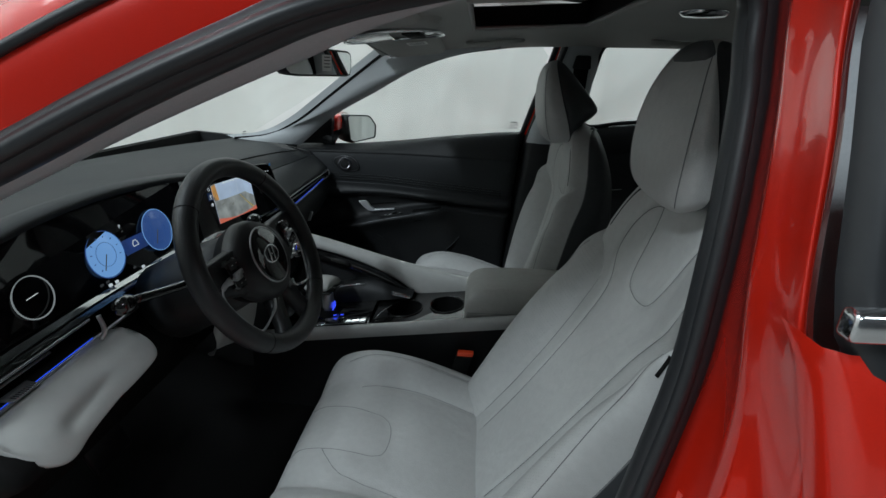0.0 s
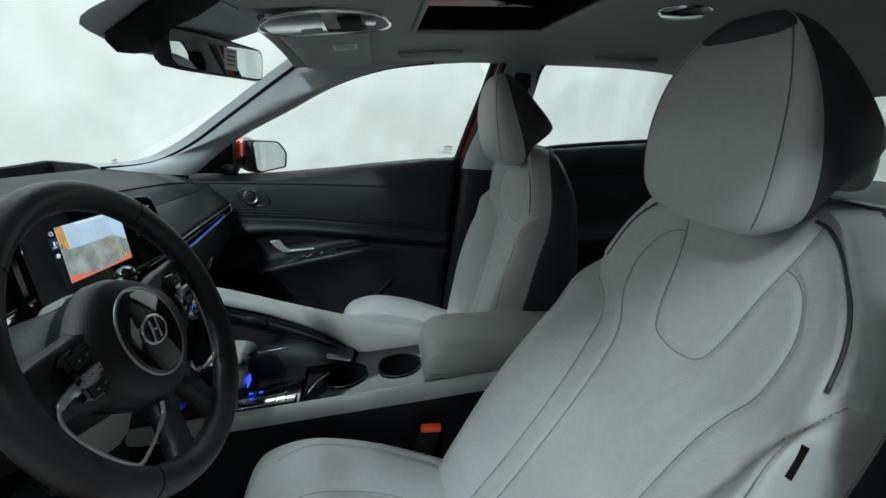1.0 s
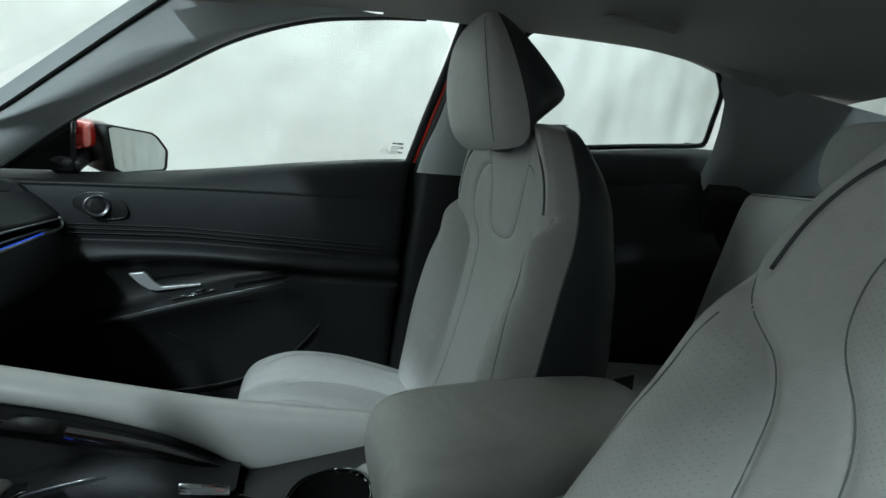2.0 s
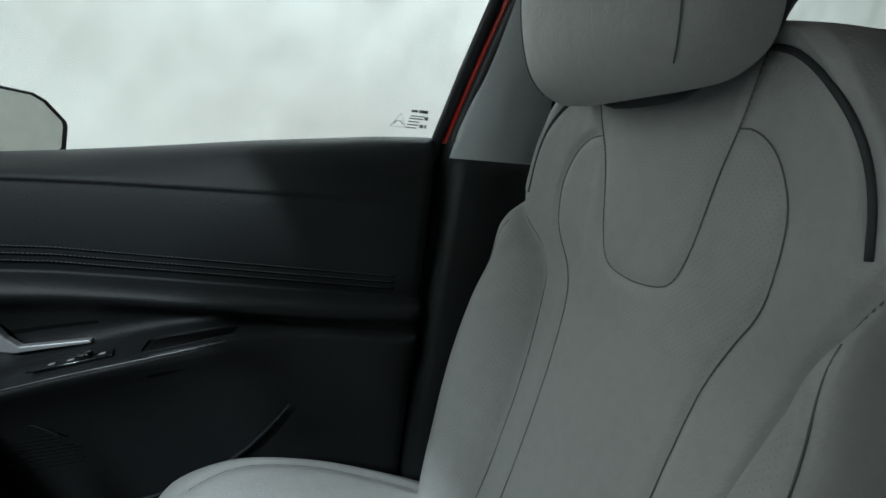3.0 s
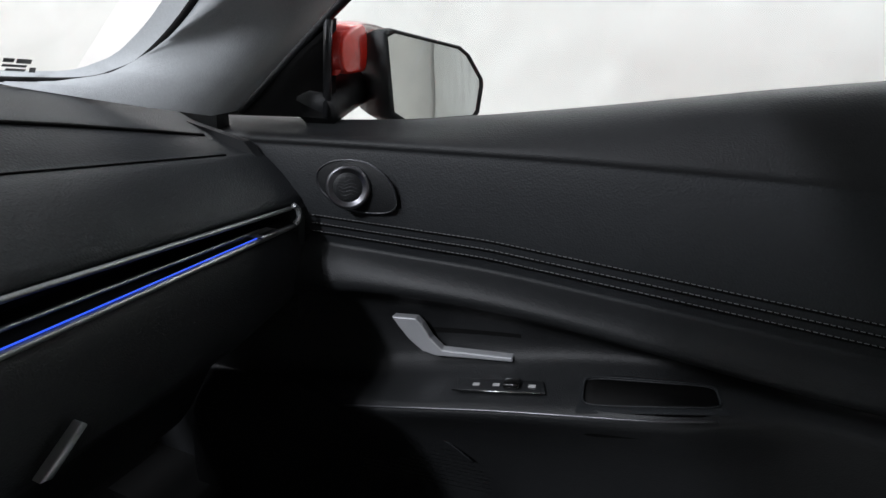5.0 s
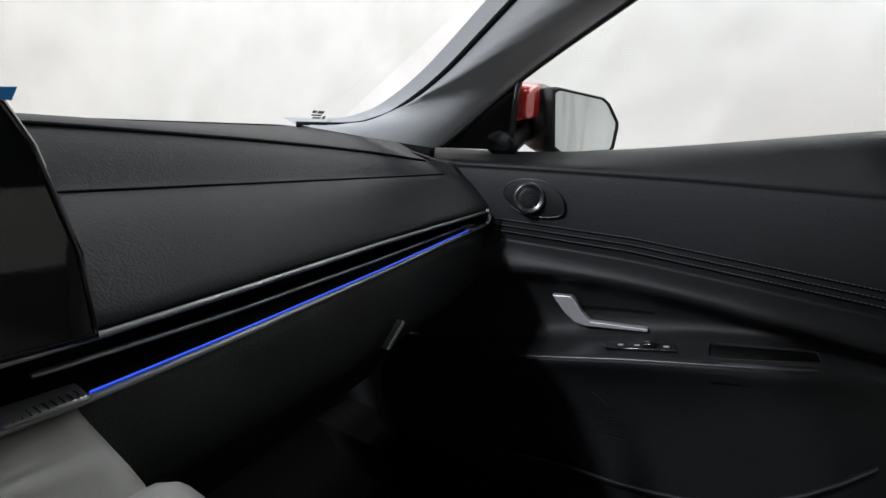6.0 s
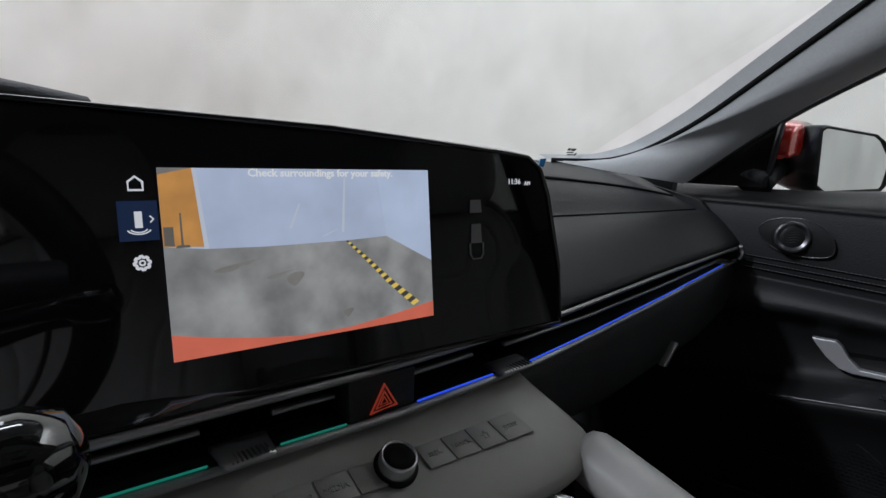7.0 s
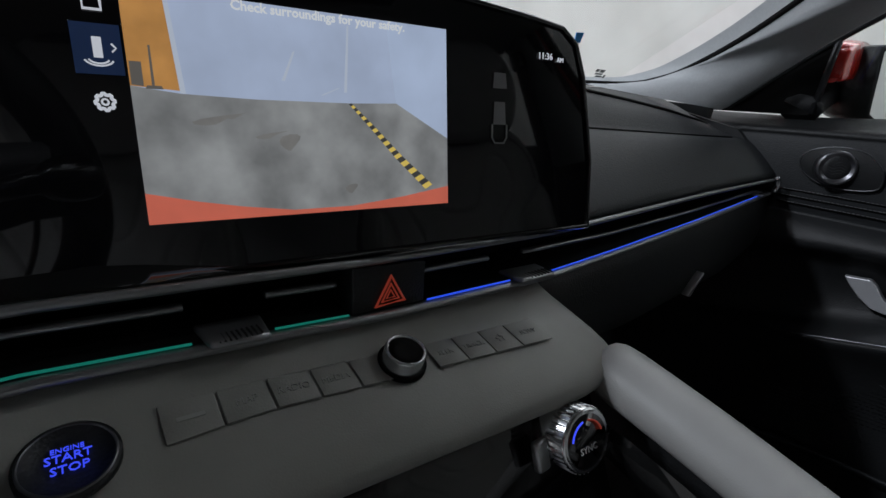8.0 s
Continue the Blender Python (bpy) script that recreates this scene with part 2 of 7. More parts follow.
def letters(text, size, at, right, up, parent, mat, name="lettering", align="CENTER", bold=0.0):
    """Raised writing of the built-in font, turned into a mesh."""
    cu = bpy.data.curves.new(name, "FONT")
    cu.body, cu.size, cu.align_x, cu.align_y, cu.extrude = text, size, align, "CENTER", 0.0002
    cu.resolution_u = 2
    cu.offset = bold
    tmp = bpy.data.objects.new(name, cu)
    scene.collection.objects.link(tmp)
    bpy.context.view_layer.update()
    me = bpy.data.meshes.new_from_object(tmp.evaluated_get(bpy.context.evaluated_depsgraph_get()))
    bpy.data.objects.remove(tmp)
    r, u = Vector(right).normalized(), Vector(up).normalized()
    n = r.cross(u).normalized()
    u = n.cross(r)
    m = Matrix((r, u, n)).transposed().to_4x4()
    me.transform(Matrix.Translation(at) @ m)
    bm = bmesh.new()
    bm.from_mesh(me)
    return part(name, bm, mat, parent, smooth=False)


def table(x, pairs):
    return float(np.interp(x, [p[0] for p in pairs], [p[1] for p in pairs]))


# ---- the hall round the car ----
def cloth_line(a):
    """The cloth's line on the floor and its inward side: down the front, round the corner, along the side."""
    y0, turn, r = -4.5, 6.1, 1.5
    if a < turn:
        return vec(-3.9, y0 + a, 0.01), vec(1, 0, 0)
    arc = r * math.pi / 2
    if a < turn + arc:
        t = (a - turn) / r
        return vec(-3.9 + r - r * math.cos(t), y0 + turn + r * math.sin(t), 0.01), vec(math.cos(t), -math.sin(t), 0)
    return vec(-3.9 + r + a - turn - arc, y0 + turn + r, 0.01), vec(0, -1, 0)


def curtain(name, length, height, seed, label):
    """A hanging cloth with folds and slack creases."""
    rows = []
    for i in range(341):
        a = length * i / 340
        at, depth = cloth_line(a)
        row = []
        for j in range(49):
            z = height * j / 48
            wave = 0.014 * math.sin(a * 5.1 + seed) * math.sin(a * 0.9 + seed * 2) ** 2
            wave += 0.09 * noise.noise((a * 0.7 + seed, z * 0.4, seed)) + 0.03 * noise.noise((a * 1.7 + 0.8 * z, z * 1.1 - 0.5 * a, seed + 3.0))
            crease = noise.noise((a * 2.6 - 1.7 * z, z * 1.3 + 0.9 * a, seed + 7.0))
            wave += 0.065 * max(0.0, 0.20 - abs(crease)) + 0.016 * noise.noise((a * 5.0, z * 2.0, seed)) + 0.010 * noise.noise((a * 9.0, z * 0.8, seed + 11.0))
            row.append(at + depth * wave + vec(0, 0, z))
        rows.append(row)
    ob = lone(name, sheet(rows), CURTAIN, label, "curtain", kind="structure")
    t = ob.modifiers.new("cloth", "SOLIDIFY")
    t.thickness = 0.004
    return ob


lone("ground", slab([(-4.6, -4.6, -0.1), (6.5, -4.6, -0.1), (6.5, 4.0, -0.1), (-4.6, 4.0, -0.1)], (0, 0, 0.1)), CONCRETE, "stained grey concrete hall floor under the car", "floor", kind="structure", smooth=False)
curtain("wall_cloth", 17.0, 4.6, 1.0, "white cloth backdrop hanging in soft folds round the corner")
lone("wall_back", block(6.4, 6.5, -4.6, 4.0, 0, 4.7), HALL_PAINT, "pale painted hall wall", "wall", kind="structure", smooth=False)
# unseen, added dark so that less light enters by the open door
lone("wall_near", block(-4.6, 6.4, -4.7, -4.6, 0, 4.7), LIGHT_CUT, "unseen near wall, kept dark to hold back light", "wall", kind="structure", smooth=False)
lone("wall_far", block(-4.7, -4.6, -4.6, 4.0, 0, 4.7), HALL_PAINT, "pale painted hall wall", "wall", kind="structure", smooth=False)
lone("wall_behind_cloth", block(-4.6, 6.4, 3.9, 4.0, 0, 4.7), HALL_PAINT, "pale painted hall wall", "wall", kind="structure", smooth=False)
# unseen, added dark so that less bounce falls through the windscreen
lone("ceiling", block(-4.7, 6.5, -4.7, 4.0, 4.7, 4.8), LIGHT_CUT, "unseen ceiling, kept dark to hold back bounced light", "ceiling", kind="structure", smooth=False)

# ---- car shell ----
body = base("car_body", (0.3, 0, 0.0), "bright red saloon car body with open driver door", "car")


def inset(p):
    """The sides lean in towards the roof."""
    return (p[0], p[1] - math.copysign(0.07 * max(0.0, p[2] - 0.95) / 0.32, p[1]), p[2])


def roof_z(x, y):
    return table(x, [(-0.46, 1.252), (-0.3, 1.272), (-0.1, 1.296), (0.2, 1.312), (0.6, 1.312), (0.95, 1.285), (1.3, 1.225)]) - 0.036 * (abs(y) / 0.60) ** 2.4


xs = [-0.45, -0.42, -0.36, -0.28, -0.2, -0.15, -0.05, 0.05, 0.13, 0.2, 0.35, 0.5, 0.7, 0.9, 1.05, 1.2]
ys = [-0.60, -0.55, -0.48, -0.4, -0.33, -0.26, -0.12, 0.0, 0.12, 0.26, 0.33, 0.4, 0.48, 0.55, 0.60]
bm = bmesh.new()
grid = [[bm.verts.new((x, y * (1 if x > -0.2 else 1 - (-0.2 - x) * 0.2), roof_z(x, y))) for y in ys] for x in xs]
for i in range(len(xs) - 1):
    for j in range(len(ys) - 1):
        if xs[i] >= -0.151 and xs[i + 1] <= 0.131 and ys[j] >= -0.261 and ys[j + 1] <= 0.261:
            continue
        bm.faces.new((grid[i][j], grid[i + 1][j], grid[i + 1][j + 1], grid[i][j + 1]))
headliner = part("headliner", bm, HEADLINER, body, "grey woven headliner with sunroof opening")
rows = [[vec(x, y * (1.04 if x > -0.2 else 1.04 - (-0.2 - x) * 0.2), roof_z(x, y) + 0.055) for y in ys] for x in xs]
part("roof_skin", sheet(rows), RED, body, "red painted roof panel")
ring = [(-0.15, -0.26), (0.13, -0.26), (0.13, 0.26), (-0.15, 0.26)]
part("sunroof_lining", sheet([[vec(x, y, roof_z(x, y) - 0.002) for x, y in ring], [vec(x * 1.02, y * 1.02, roof_z(x, y) + 0.05) for x, y in ring]], close_v=True), BLACK, body, "black sunroof opening", smooth=False)
part("sunroof_panel", slab([(-0.17, -0.28, 1.352), (0.16, -0.28, 1.352), (0.16, 0.28, 1.352), (-0.17, 0.28, 1.352)], (0, 0, 0.005)), PIANO, body, "dark sunroof glass", smooth=False)
part("sunroof_trim", tube([(x, y, roof_z(x, y) - 0.001) for x, y in ring], 0.006, 6, closed=True), HEADLINER, body)

WS_EDGE = [(-0.415, 0.575, 1.248), (-0.52, 0.602, 1.174), (-0.65, 0.637, 1.080), (-0.757, 0.662, 1.002), (-0.838, 0.672, 0.955), (-0.882, 0.668, 0.937), (-0.925, 0.655, 0.927), (-0.99, 0.60, 0.924)]
WIN_FRONT = [(-0.80, 0.755, 0.90), (-0.667, 0.775, 1.013), (-0.50, 0.747, 1.106), (-0.355, 0.722, 1.185), (-0.211, 0.706, 1.236), (-0.065, 0.699, 1.261), (0.03, 0.695, 1.271)]
WIN_FRONT = [inset(p) for p in WIN_FRONT]


def flip(points, side):
    return [(p[0], p[1] * side, p[2]) for p in points]


def pillar_a(side, name):
    a, b = flow(WS_EDGE, 6), flow(WIN_FRONT[:6], 6)
    a = [a[round(i * (len(a) - 1) / 30)] for i in range(31)]
    b = b[::-1]
    b = [b[round(i * (len(b) - 1) / 30)] for i in range(31)]
    b = [q + vec(0.015, -0.058, -0.003) * min(1.0, 0.3 + i / 12) for i, q in enumerate(b)]
    rows = []
    for p, q in zip(a, b):
        mid = (p + q) / 2
        inward = vec(0.0, -0.012, 0.0)
        rows.append([p + vec(-0.03, 0, 0.01), p, p * 0.75 + q * 0.25 + inward * 0.8, mid + inward, p * 0.25 + q * 0.75 + inward * 0.8, q, q + vec(-0.010, 0.05, 0.004)])
    rows = [[vec(v.x, v.y * side, v.z) for v in r] for r in rows]
    part(name, sheet(rows), PILLAR, body, "pale grey woven windscreen pillar trim")
    part("windscreen_seal", tube(flip(flow(WS_EDGE, 6), side), 0.0045, 6), BLACK, body)
    return rows


pillar_a(1, "pillar_trim")
part("window_seal", tube(flow([(p[0], p[1] + 0.004, p[2]) for p in WIN_FRONT], 6), 0.006, 6), RUBBER, body)


def rail(side):
    lower = [(-0.065, 0.699, 1.261), (0.03, 0.695, 1.271), (0.15, 0.694, 1.275), (0.274, 0.695, 1.278), (0.45, 0.692, 1.286), (0.6, 0.692, 1.285), (0.81, 0.70, 1.256), (0.95, 0.70, 1.21), (1.1, 0.68, 1.16)]
    low = flow([inset(p) for p in lower], 5)
    rows = [[vec(p.x, 0.592 * side, roof_z(p.x, 0.592)), vec(p.x, 0.612 * side, (roof_z(p.x, 0.60) + p.z) / 2 - 0.005), vec(p.x, p.y * side, p.z), vec(p.x, (p.y + 0.03) * side, p.z + 0.01)] for p in low]
    part("roof_rail_trim", sheet(rows), HEADLINER, body, "grey headliner edge over the door")


rail(1)
rail(-1)

# windscreen and its header
rows = []
for i in range(17):
    y = -0.72 + 1.44 * i / 16
    row = []
    for j in range(9):
        z = 1.246 - (1.246 - 0.905) * j / 8
        yy = y * (0.80 + 0.15 * j / 8)
        row.append(vec(-0.425 - (1.246 - z) * 1.72 - 0.13 * (j / 8) * (1 - (y / 0.72) ** 2), yy, z))
    rows.append(row)
ws = part("windscreen", sheet(rows), WINDSCREEN, body, "clear laminated windscreen")
ws.visible_shadow = False
for y0, w, dz, h in ((0.610, 0.010, 0.0, 0.003), (0.622, 0.014, 0.0, 0.0035), (0.608, 0.022, -0.006, 0.0015), (0.610, 0.018, -0.010, 0.0015), (0.632, 0.006, -0.008, 0.004)):
    part("windscreen_marking", slab([(-0.962, y0, 0.946 + dz), (-0.962, y0 + w, 0.946 + dz), (-0.965, y0 + w, 0.946 + dz - h), (-0.965, y0, 0.946 + dz - h)], (0.001, 0, 0.001)), PRINT, body, smooth=False)


# side windows
def pane(name, outline, label):
    ob = part(name, slab(outline, (0, 0.004, 0.001)), SIDE_GLASS, body, label, smooth=False)
    ob.visible_shadow = False
    return ob


def glass_y(z):
    return 0.797 - (z - 0.97) * 0.327 - 0.07 * max(0.0, z - 0.95) / 0.32


front = [(-0.80, 0.88), (-0.667, 1.02), (-0.50, 1.113), (-0.355, 1.192), (-0.211, 1.243), (-0.065, 1.268), (0.06, 1.278), (0.093, 1.24), (0.068, 1.104), (0.03, 0.95)]
pane("window_front", [(x, glass_y(z) + 0.006, z) for x, z in front], "clear front side window with printed marks")
rear = [(0.25, 1.0), (0.250, 1.24), (0.262, 1.275), (0.29, 1.294), (0.40, 1.298), (0.57, 1.294), (0.80, 1.280), (0.875, 1.205), (0.915, 1.07)]
pane("window_rear", [(x, glass_y(z) + 0.006, z) for x, z in rear], "clear rear side window")
for side in (1, -1):
    edge = [(0.40, 1.030), (0.50, 1.041), (0.687, 1.060), (0.880, 1.077), (0.896, 1.084), (0.899, 1.094), (0.886, 1.14), (0.866, 1.205), (0.848, 1.228), (0.810, 1.262), (0.790, 1.274), (0.76, 1.277), (0.567, 1.288), (0.397, 1.292), (0.30, 1.290), (0.276, 1.282), (0.260, 1.262), (0.254, 1.2), (0.25, 1.02)]
    part("window_seal", tube(flow([(x, side * (glass_y(z) + 0.002), z) for x, z in edge], 4, closed=True), 0.0075, 6, closed=True), RUBBER, body)
# printed marks of the front window
for x, z, w, h in ((-0.004, 1.010, 0.010, 0.0035), (0.008, 1.0095, 0.014, 0.0045), (-0.004, 1.004, 0.022, 0.0014), (-0.006, 1.0, 0.022, 0.0018), (-0.007, 0.9955, 0.018, 0.0016), (-0.008, 0.991, 0.018, 0.0016), (-0.009, 0.9865, 0.016, 0.0016), (0.018, 1.0, 0.006, 0.005), (0.012, 0.988, 0.006, 0.005), (0.020, 0.988, 0.003, 0.005)):
    part("window_print", slab([(x, glass_y(z), z), (x + w, glass_y(z), z), (x + w, glass_y(z + h), z + h), (x, glass_y(z + h), z + h)], (0, 0.001, 0)), GREY_PRINT, body, smooth=False)
tri = [(-0.034, 0.987), (-0.010, 0.987), (-0.020, 1.007)]
part("window_print", tube([(x, glass_y(z) - 0.001, z) for x, z in tri], 0.0007, 4, closed=True), GREY_PRINT, body)
part("window_print", tube([(x, glass_y(z) - 0.001, z) for x, z in ((-0.029, 0.991), (-0.025, 0.996), (-0.019, 0.996), (-0.015, 0.991))], 0.0008, 4), GREY_PRINT, body)
for dz in (0, 0.005):
    part("window_print", slab([(0.835, glass_y(1.075), 1.075 + dz), (0.855, glass_y(1.075), 1.075 + dz), (0.855, glass_y(1.075), 1.078 + dz), (0.835, glass_y(1.075), 1.078 + dz)], (0, 0.001, 0)), PRINT, body, smooth=False)

# middle pillar of the passenger side
left = flow([inset(p) for p in ((0.060, 0.735, 0.945), (0.078, 0.735, 1.02), (0.098, 0.722, 1.09), (0.124, 0.70, 1.25), (0.132, 0.69, 1.28))], 5)
right = flow([inset(p) for p in ((0.255, 0.745, 0.945), (0.252, 0.735, 1.02), (0.25, 0.722, 1.09), (0.258, 0.71, 1.22), (0.27, 0.70, 1.28))], 5)
rows = [[p + vec(0, 0.03, 0), p, p * 0.7 + q * 0.3 + vec(0, -0.022, 0), p * 0.3 + q * 0.7 + vec(0, -0.022, 0), q, q + vec(0, 0.03, 0)] for p, q in zip(left, right)]
part("pillar_cover", sheet(rows), PILLAR, body, "pale grey upper centre pillar cover")
rows = []
for z in (0.30, 0.45, 0.6, 0.72, 0.85, 0.943, 0.975):
    y = table(z, [(0.3, 0.69), (0.6, 0.70), (0.943, 0.728), (0.975, 0.748)])
    x0 = table(z, [(0.3, 0.0), (0.6, 0.022), (0.7, 0.035), (0.943, 0.062)])
    rows.append([vec(x0, y + 0.06, z), vec(x0 + 0.004, y + 0.01, z), vec(x0 + 0.02, y, z), vec(0.23, y - 0.004, z), vec(0.26, y + 0.06, z)])
part("pillar_foot", sheet(rows), DARK, body, "black lower centre pillar cover")
LEVELS = ((0.968, 0.039, 0.794), (0.98, 0.042, 0.791), (1.074, 0.063, 0.761), (1.20, 0.095, 0.722), (1.28, 0.112, 0.70))
LEVELS = tuple((z, x, inset((x, y, z))[1]) for z, x, y in LEVELS)
part("window_frame", sheet([[vec(x - 0.004, y + 0.012, z), vec(x, y, z), vec(x + 0.013, y - 0.002, z), vec(x + 0.016, y + 0.010, z)] for z, x, y in ((0.86, 0.014, 0.812),) + LEVELS]), RUBBER, body, "black side window frame")
part("door_frame", sheet([[vec(x + 0.013, y + 0.012, z), vec(x + 0.0155, y - 0.003, z), vec(x + 0.0200, y - 0.007, z), vec(x + 0.026, y + 0.01, z)] for z, x, y in LEVELS]), RED, body, "red painted window frame edge")
part("door_seal", sheet([[vec(x + 0.018, y + 0.02, z), vec(x + 0.019, y - 0.010, z), vec(x + 0.025, y - 0.022, z), vec(x + 0.034, y - 0.026, z), vec(x + 0.042, y - 0.020, z), vec(x + 0.046, y + 0.02, z)] for z, x, y in ((0.55, 0.005, 0.80), (0.70, 0.016, 0.80)) + LEVELS]), RUBBER, body, "soft black door seal", sub=1)
letters("AIRBAG", 0.012, (0.150, 0.706, 0.842), (0.25, 0, 0.97), (-0.97, 0, 0.25), body, GREY_THREAD)
belt = base("seat_belt", (0.2, 0.7, 0.4), "black webbing seat belt on the centre pillar", "seat belt")
line = flow([(0.200, 0.618, 1.22), (0.203, 0.648, 1.10), (0.203, 0.682, 0.95), (0.19, 0.682, 0.80), (0.16, 0.665, 0.55), (0.15, 0.65, 0.35)], 6)
part("webbing", sheet([[p + vec(-0.024, 0.004, 0), p + vec(-0.023, 0, 0), p + vec(0.023, 0, 0), p + vec(0.024, 0.004, 0)] for p in line]), BLACK, belt)
part("belt_guide", slab([(0.170, 0.628, 1.205), (0.230, 0.628, 1.205), (0.223, 0.616, 1.245), (0.177, 0.616, 1.245)], (0, -0.015, 0)), DARK, belt, bevel=0.004)

# rear pillars, parcel shelf, rear window, floor
for side in (1, -1):
    rows = []
    for x in (0.89, 0.93, 1.0, 1.1, 1.2, 1.3):
        zt = roof_z(x, 0.60) - 0.004
        row = []
        for k in range(6):
            z = zt + (0.94 - zt) * k / 5
            row.append(vec(x + (0.0 if x > 0.92 else table(z, [(0.94, 0.03), (1.08, 0.012), (1.205, -0.024), (1.262, -0.08), (1.30, -0.16)])), side * (0.605 + 0.135 * k / 5 - 0.02 * math.sin(math.pi * k / 5) - max(0, x - 1.0) * 0.25 + (0.035 if x < 0.9 else 0)), z))
        rows.append(row)
    part("rear_pillar_trim", sheet(rows), PILLAR, body, "pale grey rear pillar trim")
    part("rear_side_trim", slab([(0.93, side * 0.715, 0.3), (1.5, side * 0.70, 0.3), (1.5, side * 0.70, 0.97), (0.93, side * 0.715, 0.97)], (0, side * 0.02, 0)), DARK, body, smooth=False)
part("parcel_shelf", slab([(1.0, -0.64, 0.93), (1.5, -0.6, 0.95), (1.5, 0.6, 0.95), (1.0, 0.64, 0.93)], (0, 0, 0.02)), DARK, body, smooth=False)
rw = part("rear_window", slab([(1.17, -0.56, 1.235), (1.5, -0.58, 0.97), (1.5, 0.58, 0.97), (1.17, 0.56, 1.235)], (0.003, 0, 0.003)), SIDE_GLASS, body, "clear rear window", smooth=False)
rw.visible_shadow = False
part("floor_pan", sheet([[vec(x, y, table(x, [(-1.2, 0.50), (-0.95, 0.30), (-0.8, 0.255), (0.2, 0.25), (0.5, 0.25), (1.1, 0.40)]) + (0.08 if abs(y) < 0.1 else 0)) for y in (-0.76, -0.5, -0.3, -0.11, -0.09, 0.09, 0.11, 0.3, 0.5, 0.72)] for x in (-1.2, -1.05, -0.95, -0.8, -0.5, 0.2, 0.5, 0.8, 1.1)]), CARPET, body, "black carpeted footwell floor")
part("firewall", slab([(-1.2, -0.76, 0.3), (-1.2, 0.76, 0.3), (-1.2, 0.76, 0.92), (-1.2, -0.76, 0.92)], (-0.03, 0, 0)), BLACK, body, smooth=False)
part("side_sill", sheet([[vec(x, -0.70, 0.26), vec(x, -0.72, 0.34), vec(x, -0.78, 0.345), vec(x, -0.83, 0.30), vec(x, -0.84, 0.16)] for x in (-0.95, -0.5, -0.1, 0.15)]), RED, body, "red painted door sill")
part("pillar_backing", block(-0.02, 0.125, 0.800, 0.83, 0.30, 0.968), BLACK, body, smooth=False)
part("inner_sill", block(-1.2, 1.3, 0.64, 0.86, 0.20, 0.345), BLACK, body, "black carpeted passenger sill", smooth=False)
part("under_floor", block(-1.6, 1.5, -0.8, 0.8, 0.14, 0.17), BLACK, body, smooth=False)
for side in (1, -1):
    part("kick_panel", slab([(-1.2, side * 0.74, 0.25), (-0.86, side * 0.74, 0.25), (-0.82, side * 0.74, 0.90), (-1.2, side * 0.74, 0.92)], (0, side * 0.02, 0)), DARK, body, smooth=False)
# passenger outer skin below the windows, and rear end closure
part("side_skin", slab([(-1.2, 0.86, 0.2), (1.7, 0.86, 0.2), (1.7, 0.86, 0.95), (0.9, 0.86, 0.97), (-0.85, 0.86, 0.86), (-1.2, 0.86, 0.80)], (0, 0.02, 0)), RED, body, "red painted far side panel", smooth=False)
part("rear_skin", slab([(1.5, -0.8, 0.2), (1.5, 0.8, 0.2), (1.5, 0.8, 0.955), (1.5, -0.8, 0.955)], (0.02, 0, 0)), RED, body, smooth=False)
part("bonnet", sheet([[vec(x, y, z - 0.05 * (y / 0.8) ** 2) for y in (-0.8, -0.4, 0, 0.4, 0.8)] for x, z in ((-1.22, 0.905), (-1.5, 0.86), (-1.9, 0.78), (-2.2, 0.66), (-2.25, 0.4))]), RED, body, "red painted bonnet")

# driver side opening: windscreen pillar, seals, centre pillar, rear door edge
A_SEAL = [(-0.86, -0.83, 0.868), (-0.72, -0.80, 0.962), (-0.58, -0.768, 1.050), (-0.447, -0.742, 1.119), (-0.372, -0.726, 1.160), (-0.30, -0.712, 1.195), (-0.22, -0.70, 1.228), (-0.10, -0.675, 1.256), (0.0, -0.655, 1.270), (0.062, -0.645, 1.266)]
B_SEAL = [(0.083, -0.636, 1.248), (0.087, -0.639, 1.215), (0.091, -0.644, 1.176), (0.089, -0.660, 1.10), (0.086, -0.67, 1.031), (0.080, -0.68, 0.939), (0.063, -0.69, 0.842), (0.045, -0.70, 0.75), (0.02, -0.71, 0.60), (0.0, -0.72, 0.45), (-0.02, -0.73, 0.36)]
path = flow(A_SEAL + B_SEAL, 6)
k = len(path)
part("door_seal", tube(path, 0.016, 10), RUBBER, body, "thick black rubber door seal")
part("door_seal_lip", tube([p + vec(-0.010, -0.018, -0.006) for p in path], 0.007, 6), RUBBER, body)
trim_in = flow([(x, y, z + 0.012) for x, y, z in ((-0.70, -0.69, 0.965), (-0.61, -0.675, 1.015), (-0.51, -0.66, 1.066), (-0.43, -0.645, 1.107), (-0.325, -0.63, 1.155), (-0.275, -0.62, 1.177), (-0.21, -0.61, 1.207), (-0.10, -0.60, 1.24), (0.0, -0.60, 1.252))], 5)
trim_out = flow([(x, y, z + 0.014) for x, y, z in ((-0.72, -0.79, 0.945), (-0.60, -0.768, 1.02), (-0.50, -0.75, 1.07), (-0.43, -0.735, 1.107), (-0.33, -0.717, 1.157), (-0.27, -0.705, 1.18), (-0.20, -0.694, 1.208), (-0.10, -0.67, 1.238), (0.0, -0.655, 1.252))], 5)
rows = [[p + vec(-0.06, 0.03, 0.09), p + vec(-0.012, 0.012, 0.03), p, p * 0.6 + q * 0.4 + vec(0, 0, -0.004), q, q + vec(0, -0.01, 0.02)] for p, q in zip(trim_in, trim_out)]
